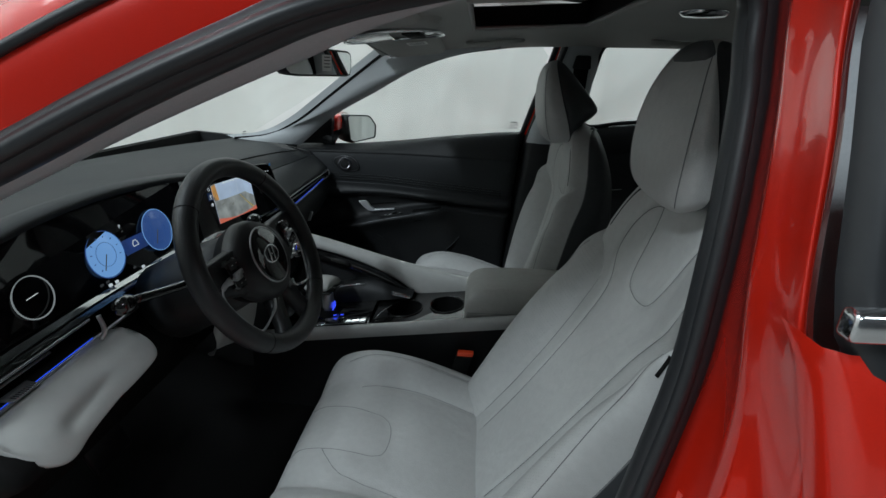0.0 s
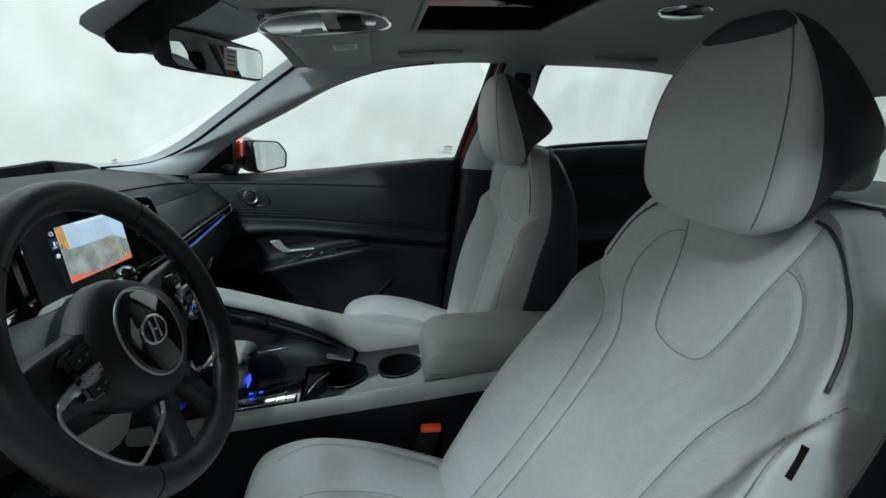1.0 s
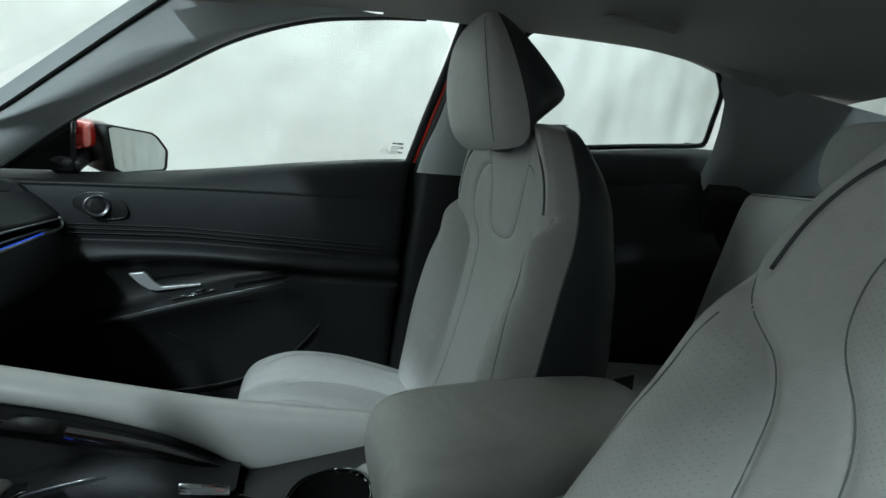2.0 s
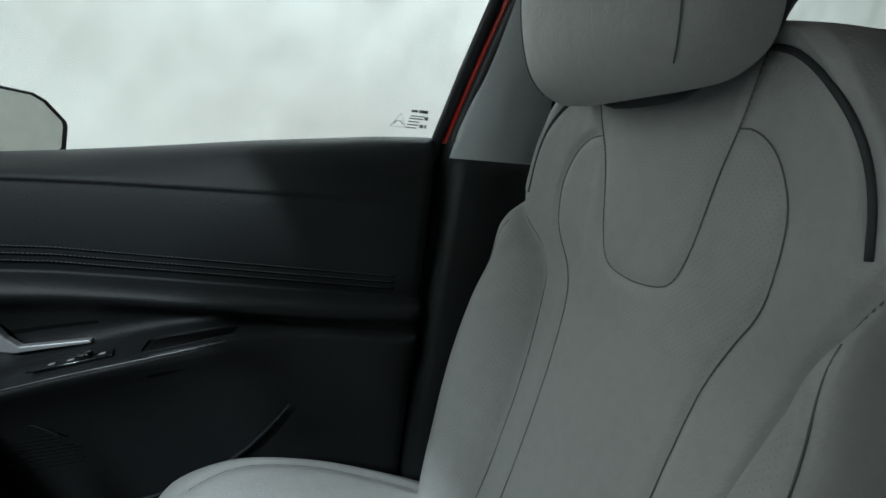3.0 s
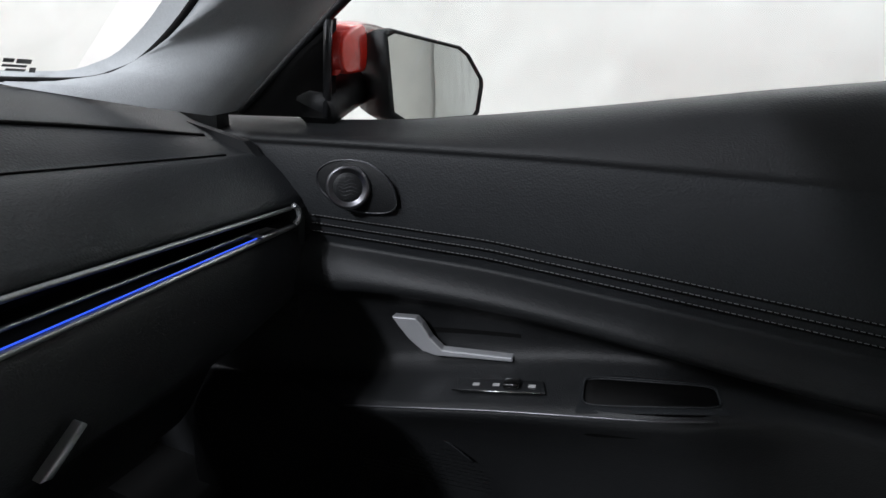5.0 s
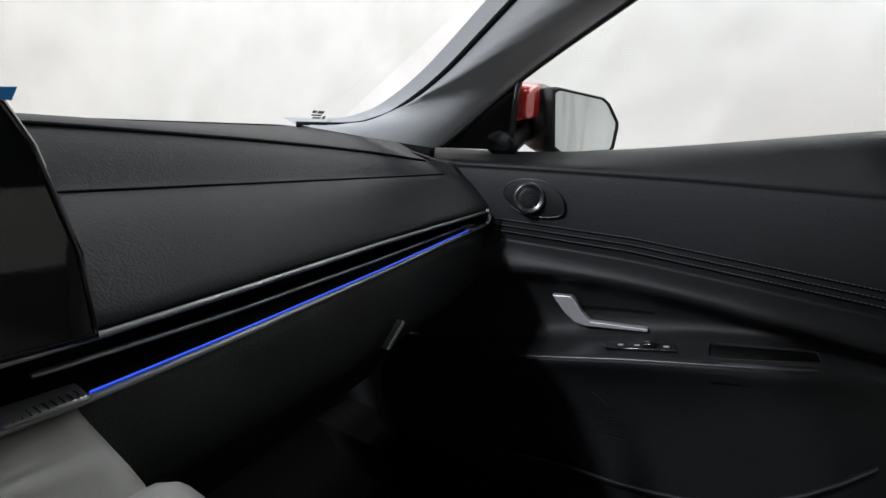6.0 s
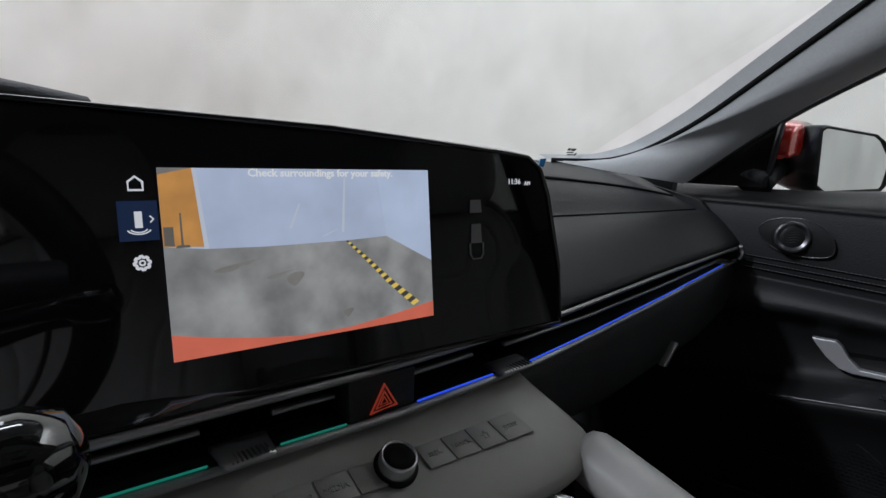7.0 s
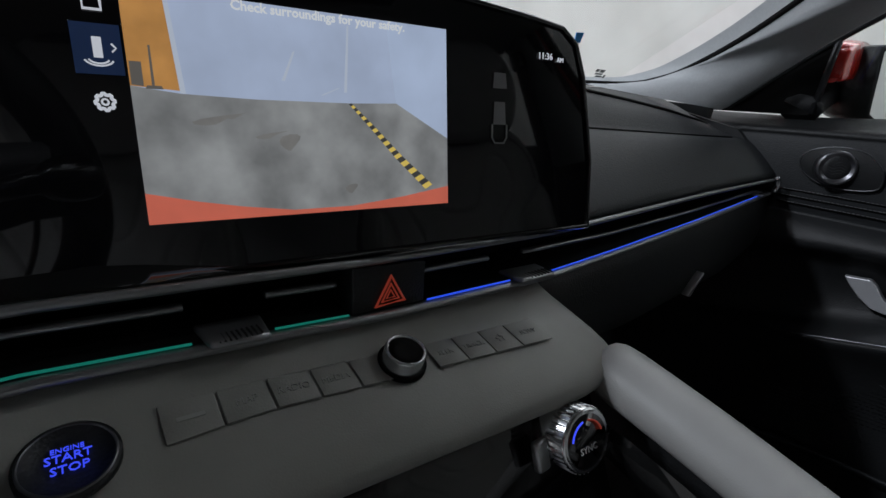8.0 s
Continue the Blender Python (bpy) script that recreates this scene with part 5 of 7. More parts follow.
for s in (0.0032, 0.0045):
    part("wave_icon", tube([ic(s * math.cos(radians(a)), 0.0605 + 0.6 * s * math.sin(radians(a))) for a in range(200, 345, 20)], 0.0003, 4), ICON_GLOW, disp)
part("arrow_icon", tube([ic(0.0042, 0.0655), ic(0.0055, 0.0641), ic(0.0042, 0.0627)], 0.00035, 4), ICON_GLOW, disp)
part("gear_icon", tube([ic((0.0030 if i % 4 < 2 else 0.0024) * math.cos(i * math.pi / 16), 0.0455 + (0.0030 if i % 4 < 2 else 0.0024) * math.sin(i * math.pi / 16)) for i in range(32)], 0.0006, 4, closed=True), ICON_GLOW, disp)
part("gear_icon_hub", tube([ic(0.0010 * math.cos(i), 0.0455 + 0.0010 * math.sin(i)) for i in np.linspace(0, 6.28, 12, endpoint=False)], 0.0004, 4, closed=True), ICON_GLOW, disp)
DIMCAR = glow("dim_car_glow", (0.20, 0.20, 0.21), 0.10)
for b0, b1, hw in ((0.060, 0.068, 0.0046), (0.041, 0.053, 0.0042)):
    part("car_figure", slab([scr(W + 0.034 - hw, b0, 0.0003), scr(W + 0.034 + hw, b0, 0.0003), scr(W + 0.034 + hw * 0.85, b1, 0.0003), scr(W + 0.034 - hw * 0.85, b1, 0.0003)], EN * 0.0002), DIMCAR, disp, "dim grey car figure", smooth=False)
part("car_figure_tail", tube([scr(W + 0.034 + dx, dy, 0.0004) for dx, dy in ((-0.005, 0.041), (-0.005, 0.034), (-0.003, 0.031), (0.003, 0.031), (0.005, 0.034), (0.005, 0.041))], 0.0005, 4), DIMCAR, disp)
part("blue_tape_flag", slab([scr(W + 0.0885, 0.0895), scr(W + 0.093, 0.089), scr(W + 0.096, 0.095), scr(W + 0.090, 0.0945)], EN * 0.0006), BLUE_TAPE, disp, "small scrap of blue tape", smooth=False)


def on_cluster(y, z):
    """A point on the instrument glass."""
    return vec(-0.6905 - (z - 0.82) * 0.235 + 0.003, y, z)


for cy, cz, r in ((-0.399, 0.886, 0.037), (-0.272, 0.886, 0.037)):
    g = part("gauge_disc", turned(on_cluster(cy, cz) + vec(0.001, 0, 0), (1, 0, 0.235), [(r, 0), (r, 0.0006), (0.001, 0.0006)], 40), GAUGE_GLOW if cy < -0.3 else GAUGE_DEEP, disp, "pale blue lit gauge")
    part("gauge_ring", tube([on_cluster(cy + r * math.cos(a), cz + r * math.sin(a)) + vec(0.002, 0, 0) for a in np.linspace(0, 6.28, 40, endpoint=False)], 0.0007, 4, closed=True), GAUGE_DEEP if cy < -0.3 else GAUGE_GLOW, g)
    part("gauge_inner_ring", tube([on_cluster(cy + 0.019 * math.cos(a), cz + 0.019 * math.sin(a)) + vec(0.002, 0, 0) for a in np.linspace(0, 6.28, 30, endpoint=False)], 0.0004, 4, closed=True), GAUGE_DEEP, g)
    for q in range(9):
        a = radians(225 - q * 30)
        p = lambda rr: on_cluster(cy + rr * math.cos(a), cz + rr * math.sin(a)) + vec(0.002, 0, 0)
        part("gauge_tick", tube([p(r * 0.72), p(r * 0.80)], 0.0008, 4), GAUGE_DEEP, g)
    part("gauge_needle", tube([on_cluster(cy, cz) + vec(0.0024, 0, 0), on_cluster(cy - 0.014, cz - 0.022) + vec(0.0024, 0, 0)], 0.0007, 4), PIC_BLACK, g)
part("cluster_ring", tube([on_cluster(-0.536 + 0.0285 * math.cos(a), 0.878 + 0.0285 * math.sin(a)) + vec(0.004, 0, 0) for a in np.linspace(0, 6.28, 40, endpoint=False)], 0.0010, 5, closed=True), glow("ring_glow", (0.5, 0.52, 0.55), 0.5), disp, "thin pale ring on the glass")
part("cluster_dash", tube([on_cluster(-0.545, 0.878) + vec(0.002, 0, 0), on_cluster(-0.527, 0.880) + vec(0.002, 0, 0)], 0.0006, 4), WHITE_GLOW, disp)
part("cluster_bar", slab([on_cluster(-0.36, 0.868), on_cluster(-0.30, 0.868), on_cluster(-0.30, 0.893), on_cluster(-0.36, 0.893)], (0.0006, 0, 0)), lit("cluster_blue", (0.02, 0.05, 0.22), 0.6, 0.4, 25), disp, smooth=False)
part("cluster_car", tube([on_cluster(-0.334 + dx, 0.882 + dz) + vec(0.002, 0, 0) for dx, dz in ((-0.006, -0.004), (-0.006, 0.0), (-0.003, 0.005), (0.003, 0.005), (0.006, 0.0), (0.006, -0.004))], 0.0008, 4, closed=True), ICON_GLOW, disp)
letters("P", 0.008, on_cluster(-0.352, 0.917) + vec(0.002, 0, 0), (0, 1, 0), (-0.2, 0, 1), disp, ICON_GLOW)
for yy in (-0.418, -0.404, -0.34):
    part("cluster_lamp", slab([on_cluster(yy, 0.838), on_cluster(yy + 0.006, 0.838), on_cluster(yy + 0.006, 0.842), on_cluster(yy, 0.842)], (0.0016, 0, 0)), ICON_GLOW, disp, smooth=False)

# pale knee pad left of the wheel, and the lower driver side
rows = []
for y, top, low, xx, dent in ((-0.694, 0.785, 0.776, -0.622, 0), (-0.691, 0.786, 0.762, -0.604, 0), (-0.684, 0.787, 0.748, -0.588, 0), (-0.668, 0.789, 0.736, -0.574, 0), (-0.655, 0.791, 0.735, -0.572, 0), (-0.640, 0.792, 0.738, -0.573, 0.15), (-0.628, 0.793, 0.741, -0.574, 1), (-0.60, 0.795, 0.745, -0.577, 1), (-0.570, 0.797, 0.749, -0.579, 1), (-0.558, 0.798, 0.751, -0.580, 0.7), (-0.545, 0.799, 0.752, -0.580, 0.1), (-0.50, 0.803, 0.756, -0.582, 0), (-0.480, 0.804, 0.759, -0.584, 0), (-0.470, 0.802, 0.764, -0.590, 0), (-0.464, 0.799, 0.772, -0.602, 0), (-0.462, 0.796, 0.782, -0.63, 0)):
    mid = top * 0.55 + low * 0.45
    rows.append([vec(-0.675, y, top - 0.010), vec(-0.650, y, top - 0.006), vec(-0.642, y, top - 0.001), vec(xx - 0.040, y, top * 0.78 + low * 0.22), vec(xx - 0.026, y, mid + 0.003 * (1 - dent)), vec(xx - 0.021 - 0.007 * dent, y, mid - 0.001 - 0.011 * dent), vec(xx - 0.008 - 0.007 * dent, y, low + 0.014), vec(xx - 0.001 - 0.006 * dent, y, low + 0.005), vec(xx - 0.004 * dent, y, low), vec(xx - 0.006, y, low - 0.004), vec(xx - 0.03, y, low - 0.008), vec(xx - 0.08, y, low)])
pad = part("knee_pad", sheet(rows), PALE_TRIM, dash, "pale grey moulded lower dash trim with recess", sub=2)
part("trim_end_cap", sheet([[vec(-0.655 + 0.075 * k * math.cos(t), y, 0.745 + 0.036 * k * math.sin(t)) for t in np.linspace(-1.6, 1.5, 9)] for y, k in ((-0.712, 0.5), (-0.708, 0.8), (-0.700, 0.88), (-0.67, 0.9))]), BLACK, dash, "black rounded trim end")
part("vent_cap", tube(flow([(-0.640, -0.512, 0.804), (-0.638, -0.506, 0.810), (-0.640, -0.502, 0.820), (-0.646, -0.500, 0.836)], 4), 0.0032, 8), SILVER, dash, "curved satin vent end")
rows = [[vec(-0.68, y, 0.79), vec(-0.66, y, 0.76), vec(-0.66, y, 0.69), vec(-0.70, y, 0.60), vec(-0.80, y, 0.55)] for y in np.linspace(-0.74, -0.10, 8)]
part("lower_cover", sheet(rows), BLACK, dash, "black lower driver side cover")
rows = [[vec(-0.60, y, zt), vec(-0.588, y, zt - 0.012), vec(-0.60, y, zt - 0.06), vec(-0.62, y, zb)] for y, zt, zb in ((-0.315, 0.70, 0.655), (-0.29, 0.722, 0.64), (-0.25, 0.735, 0.63), (-0.18, 0.742, 0.60), (-0.12, 0.745, 0.58))]
part("shelf_wing", sheet(rows), PALE_TRIM, dash, "pale grey trim wing beside the column", sub=1)
part("brake_pedal", slab([(-0.86, -0.36, 0.36), (-0.86, -0.26, 0.36), (-0.89, -0.26, 0.43), (-0.89, -0.36, 0.43)], (-0.012, 0, -0.004)), RUBBER, dash, bevel=0.005)

# ---- steering wheel ----
WC = vec(-0.4708, -0.3457, 0.8851)
WN = vec(math.cos(radians(25.2)), 0, math.sin(radians(25.2)))
WY = vec(0, 1, 0)
WU = vec(-math.sin(radians(25.2)), 0, math.cos(radians(25.2)))


def wp(a, b, d=0.0):
    """A place on the wheel: right, up, towards the driver."""
    return WC + WY * a + WU * b + WN * d


def rim_at(t):
    return wp(0.166 * math.cos(t), 0.151 * math.sin(t))


wheel = base("steering_wheel", WC, "black leather steering wheel with silver spoke trim", "steering wheel")
part("rim", tube([rim_at(t) for t in np.linspace(0, 2 * math.pi, 80, endpoint=False)], 0.0158, 16, closed=True), WHEEL_LEATHER, wheel, "black leather rim")
for a in (133, 47, 228, 312):
    t = radians(a)
    tang = (rim_at(t + 0.01) - rim_at(t - 0.01)).normalized()
    part("rim_seam", disc_ring(rim_at(t) - tang * 0.0005, tang, 0.0150, 0.0162, 0.0010, 24), BLACK, wheel, smooth=False)
part("hub", sheet([[wp(r * (1 + 0.16 * math.cos(2 * t)) * math.cos(t) - 0.0135, r * 0.96 * math.sin(t) - 0.0080 + oy, d) for t in np.linspace(0, 2 * math.pi, 36, endpoint=False)] for r, oy, d in ((0.052, 0, -0.05), (0.066, 0, -0.035), (0.073, 0, -0.014), (0.072, 0.0, 0.000), (0.066, 0, 0.012), (0.056, 0, 0.019), (0.035, 0, 0.022), (0.004, 0, 0.023))], close_v=True, cap=True, pick=lambda i, j: 1 if i < 2 else 0), [WHEEL_LEATHER, BLACK], wheel, "padded black airbag cover")
hc = (-0.0155, -0.0045)
part("hub_disc", turned(wp(*hc, 0.0185), WN, [(0.0465, 0), (0.0465, 0.004), (0.043, 0.0052), (0.001, 0.0058)], 44), PIANO, wheel, "glossy dark round hub plate")
part("hub_ring", tube([wp(hc[0] + 0.0472 * math.cos(t), hc[1] + 0.0472 * math.sin(t), 0.0212) for t in np.linspace(0, 2 * math.pi, 56, endpoint=False)], 0.0015, 6, closed=True), SILVER, wheel, "thin silver hub ring")
badge = part("badge", tube([wp(hc[0] + 0.021 * math.cos(t), hc[1] + 0.0138 * math.sin(t), 0.0250) for t in np.linspace(0, 2 * math.pi, 40, endpoint=False)], 0.0017, 6, closed=True, flat=0.7), CHROME, wheel, "chrome oval badge")
for q in (-1, 1):
    part("badge_bar", tube(flow([wp(hc[0] + 0.0065 * q - 0.004, hc[1] - 0.0105, 0.0252), wp(hc[0] + 0.006 * q, hc[1], 0.0256), wp(hc[0] + 0.0065 * q + 0.004, hc[1] + 0.0105, 0.0252)], 5), 0.0017, 6, flat=0.7), CHROME, badge)
part("badge_bar", tube([wp(hc[0] - 0.006, hc[1] + 0.002, 0.0254), wp(hc[0] + 0.006, hc[1] - 0.002, 0.0254)], 0.0016, 6, flat=0.7), CHROME, badge)
for s in (-1, 1):
    sp = part("spoke", sheet([[wp(s * a, b0, d - 0.014), wp(s * a, b0 + 0.005, d), wp(s * a, b1 - 0.005, d), wp(s * a, b1, d - 0.014), wp(s * a, (b0 + b1) / 2, d - 0.024)] for a, b0, b1, d in ((0.050, -0.050, 0.032, 0.006), (0.075, -0.042, 0.036, 0.005), (0.105, -0.030, 0.036, 0.002), (0.135, -0.020, 0.036, 0.0), (0.158, -0.018, 0.036, 0.0))], close_v=True), WHEEL_LEATHER, wheel, "black spoke with thumb switches")
    pod = part("switch_pod", sheet([[wp(s * a, b0, 0.002), wp(s * a, b0 + 0.003, 0.009), wp(s * a, b1 - 0.003, 0.009), wp(s * a, b1, 0.002)] for a, b0, b1 in ((0.078, -0.022, 0.024), (0.085, -0.025, 0.027), (0.108, -0.022, 0.028), (0.116, -0.016, 0.022))]), PIANO, sp, "glossy black switch pod")
    for q, (a, b, w, h) in enumerate(((0.097, 0.016, 0.012, 0.006), (0.097, 0.001, 0.013, 0.004), (0.099, -0.013, 0.012, 0.005))):
        part("thumb_switch", slab([wp(s * (a - w), b - h, 0.009), wp(s * (a + w), b - h, 0.009), wp(s * (a + w), b + h, 0.009), wp(s * (a - w), b + h, 0.009)], WN * (0.002 + 0.002 * (q == 1))), DARK if q != 1 else SILVER, sp, bevel=0.001)
        for m in (-0.006, 0.005):
            part("switch_mark", tube([wp(s * (a + m - 0.0012), b, 0.0118 + 0.002 * (q == 1)), wp(s * (a + m + 0.0012), b, 0.0118 + 0.002 * (q == 1))], 0.0005, 4), WHITE if q != 1 else BLACK, sp)
    loop = flow([wp(s * a - 0.004, b, d) for a, b, d in ((0.086, -0.006, 0.008), (0.112, -0.002, 0.006), (0.128, -0.004, 0.003), (0.136, -0.014, 0.001), (0.134, -0.034, 0.0), (0.122, -0.064, 0.0), (0.107, -0.088, 0.0), (0.098, -0.095, 0.0), (0.080, -0.094, 0.0), (0.060, -0.089, 0.001), (0.044, -0.082, 0.003), (0.038, -0.070, 0.006))], 5)
    part("spoke_trim", tube(loop, [0.0062] * 7 + [0.0045] * 5 + [0.0022] * 34 + [0.0032] * (len(loop) - 46), 8, flat=0.5, up=WN), SILVER, wheel, "bent silver lower spoke trim")
    part("lower_spoke", sheet([[wp(s * a0, b, -0.016), wp(s * a0, b, -0.002), wp(s * a1, b, -0.002), wp(s * a1, b, -0.016)] for a0, a1, b in ((0.0, 0.044, -0.066), (0.012, 0.046, -0.09), (0.020, 0.052, -0.112), (0.028, 0.066, -0.135), (0.03, 0.074, -0.150))], close_v=True, cap=True), WHEEL_LEATHER, wheel, "black lower spoke")
part("column_shroud", tube([wp(0, -0.01, -0.035), wp(0, -0.012, -0.08), wp(0, -0.015, -0.14), wp(0, -0.02, -0.20)], [0.058, 0.064, 0.07, 0.07], 20), DARK, wheel, "black column shroud")
for s, mat in ((-1, DARK), (1, DARK)):
    tip = vec(-0.572, WC.y + s * 0.198, 0.877)
    stalk = part("stalk", tube(flow([wp(s * 0.045, 0.012, -0.060), wp(s * 0.10, 0.016, -0.075), tip - WY * (s * 0.02)], 5), [0.006] * 5 + [0.0065] * 6, 10), PIANO, wheel, "glossy black control stalk")
    part("stalk_tip", turned(tip - WY * (s * 0.024), WY * s, [(0.0065, 0), (0.0105, 0.004), (0.0128, 0.012), (0.0128, 0.020), (0.010, 0.027), (0.004, 0.030), (0.001, 0.0305)], 24), PIANO, stalk)
    for q in range(2):
        part("stalk_mark", tube([tip + vec(0.008, s * (-0.016 + 0.010 * q), 0.003), tip + vec(0.008, s * (-0.012 + 0.010 * q), 0.003)], 0.0008, 4), WHITE, stalk)

# ---- centre console ----
con = base("centre_console", (-0.3, 0.03, 0.3), "pale and black centre console with cup holders", "console")


def con_z(x):
    return 0.549 + (x + 0.615) * 0.1524


cx = [-0.66, -0.615, -0.55, -0.45, -0.35, -0.25, -0.15, -0.05, 0.1, 0.3]
rows = [[vec(x, -0.060, 0.27), vec(x, -0.060, con_z(x) - 0.030), vec(x, -0.0615, con_z(x) - 0.028)] for x in cx]
part("console_side", sheet(rows), DARK, con, "black console side")
rows = [[vec(x, -0.0625, con_z(x) - 0.028), vec(x, -0.0655, con_z(x) - 0.014), vec(x, -0.060, con_z(x) + 0.001), vec(x, -0.046, con_z(x) + 0.003), vec(x, -0.040, con_z(x) - 0.004), vec(x, -0.038, con_z(x) - 0.02)] for x in cx]
part("console_rail", sheet(rows), PALE_TRIM, con, "pale grey console edge rail", sub=1)
rows = [[vec(x, 0.165, 0.27), vec(x, 0.165, con_z(x) - 0.02)] for x in cx]
part("console_far_side", sheet(rows), DARK, con)
# top with two cup holes
CUPS = [(-0.283, 0.036, 0.046), (-0.172, 0.042, 0.045)]
bm = bmesh.new()
nx, ny = 66, 26
gx, gy = np.linspace(-0.365, -0.118, nx), np.linspace(-0.041, 0.128, ny)
gv = {}
for i in range(nx):
    for j in range(ny):
        gv[i, j] = bm.verts.new((gx[i], gy[j], con_z(gx[i]) - 0.006))
for i in range(nx - 1):
    for j in range(ny - 1):
        x, y = (gx[i] + gx[i + 1]) / 2, (gy[j] + gy[j + 1]) / 2
        if any(math.hypot(x - a, y - b) < r - 0.002 for a, b, r in CUPS):
            continue
        bm.faces.new((gv[i, j], gv[i + 1, j], gv[i + 1, j + 1], gv[i, j + 1]))
part("cup_plate", bm, PIANO, con, "black cup holder plate", smooth=False)
for a, b, r in CUPS:
    z = con_z(a)
    cupp = part("cup_holder", turned((a, b, z - 0.085), (0, 0, 1), [(0.001, 0), (r * 0.86, 0.0), (r * 0.9, 0.002), (r, 0.080)], 36, cap=False), BLACK, con, "black cup holder well")
    part("cup_rim", tube([(a + r * math.cos(t), b + r * math.sin(t), con_z(a + r * math.cos(t)) - 0.0045) for t in np.linspace(0, 2 * math.pi, 40, endpoint=False)], 0.0016, 6, closed=True), PIANO, cupp)
part("cup_divider_trim", tube(flow([(-0.352, -0.015, con_z(-0.35) - 0.004), (-0.338, 0.0, con_z(-0.34) + 0.008), (-0.315, 0.022, con_z(-0.32) + 0.014)], 5), 0.0012, 5), CHROME, con)
# shift deck
rows = [[vec(x, -0.040, con_z(x) - 0.006), vec(x, 0.0, con_z(x) + 0.002), vec(x, 0.05, con_z(x) + 0.004), vec(x, 0.128, con_z(x) + 0.006)] for x in (-0.64, -0.55, -0.45, -0.365)]
deck = part("shift_deck", sheet(rows), PIANO, con, "glossy black shift deck")
part("silver_strip", slab([(-0.60, -0.038, con_z(-0.60) - 0.001), (-0.372, -0.038, con_z(-0.372) - 0.001), (-0.372, -0.012, con_z(-0.372) + 0.002), (-0.60, -0.012, con_z(-0.60) + 0.002)], (0, 0, 0.003)), CHROME, con, "bright silver switch strip", bevel=0.001)
for x in (-0.43, -0.41, -0.39):
    part("strip_gap", slab([(x, -0.037, con_z(x) + 0.0022), (x + 0.0015, -0.037, con_z(x) + 0.0022), (x + 0.0015, -0.013, con_z(x) + 0.0048), (x, -0.013, con_z(x) + 0.0048)], (0, 0, 0.0006)), DARK, con, smooth=False)
for q, x in enumerate((-0.505, -0.485, -0.466, -0.447)):
    part("shift_mark", slab([(x, 0.003, con_z(x) + 0.0035), (x + 0.008, 0.003, con_z(x) + 0.0046), (x + 0.008, 0.007, con_z(x) + 0.0048), (x, 0.007, con_z(x) + 0.0037)], (0, 0, 0.0008)), BLUE_GLOW, deck, "small blue lit shift mark", smooth=False)
part("tray_wall", sheet([[vec(x, 0.075, con_z(x) + 0.004), vec(x, 0.080, con_z(x) + h), vec(x, 0.118, con_z(x) + h + 0.006), vec(x, 0.13, con_z(x) + h)] for x, h in ((-0.60, 0.02), (-0.50, 0.045), (-0.43, 0.055), (-0.37, 0.05), (-0.34, 0.035), (-0.30, 0.014), (-0.27, 0.006))]), DARK, con, "black raised tray wall", sub=1)
part("wall_trim", slab([(-0.325, 0.073, con_z(-0.325) + 0.028), (-0.275, 0.073, con_z(-0.275) + 0.010), (-0.275, 0.070, con_z(-0.275) + 0.004), (-0.325, 0.070, con_z(-0.325) + 0.020)], (0, 0.003, 0.002)), CHROME, con, bevel=0.0006)
part("wall_line", tube(flow([(-0.52, 0.079, con_z(-0.52) + 0.040), (-0.46, 0.079, con_z(-0.46) + 0.052), (-0.40, 0.079, con_z(-0.40) + 0.055)], 4), 0.0012, 5), SILVER, con)
# shift lever
lever = base("shift_lever", (-0.485, 0.02, con_z(-0.485)), "pale topped shift lever with silver stem", "gear lever")
part("stem", sheet([[vec(-0.487 + dx * s, 0.03 + dy * s, z) for dx, dy in ((-0.016, -0.016), (0.016, -0.018), (0.018, 0.016), (-0.014, 0.018))] for z, s in ((con_z(-0.487), 1.25), (0.61, 1.0), (0.64, 0.95), (0.652, 1.1))], close_v=True, cap=True), SILVER, lever, "silver lever stem", sub=1)
part("stem_glow", slab([(-0.4705, 0.012, 0.585), (-0.4705, 0.040, 0.585), (-0.4708, 0.036, 0.602), (-0.4708, 0.018, 0.602)], (0.002, 0, 0)), BLUE_GLOW, lever, smooth=False)
part("knob", sheet([[vec(-0.520, y, z), vec(-0.516, y, z + t), vec(-0.487, y, z + t + 0.004), vec(-0.458, y, z + t), vec(-0.454, y, z), vec(-0.487, y, z - 0.004)] for y, z, t in ((-0.060, 0.674, 0.004), (-0.052, 0.672, 0.014), (-0.02, 0.666, 0.024), (0.02, 0.655, 0.026), (0.055, 0.646, 0.018), (0.066, 0.644, 0.006))], close_v=True, cap=True), PALE_TRIM, lever, "pale leather lever top", sub=1)
part("knob_base", sheet([[vec(-0.521, y, z - 0.007), vec(-0.522, y, z + 0.001), vec(-0.452, y, z + 0.001), vec(-0.453, y, z - 0.007)] for y, z in ((-0.062, 0.674), (0.0, 0.661), (0.068, 0.644))], close_v=True, cap=True), PIANO, lever)
part("boot", sheet([[vec(-0.487 + r * math.cos(t), 0.03 + r * 0.8 * math.sin(t), z) for t in np.linspace(0, 2 * math.pi, 20, endpoint=False)] for r, z in ((0.045, con_z(-0.487) + 0.003), (0.035, con_z(-0.487) + 0.009), (0.02, con_z(-0.487) + 0.013))], close_v=True), BLACK, lever)
# diagonal bar between console and dashboard
TOPB = [(-0.640, 0.765), (-0.602, 0.760), (-0.53, 0.746), (-0.46, 0.729), (-0.38, 0.706), (-0.294, 0.682), (-0.2, 0.664), (-0.092, 0.646), (0.05, 0.635), (0.2, 0.628)]
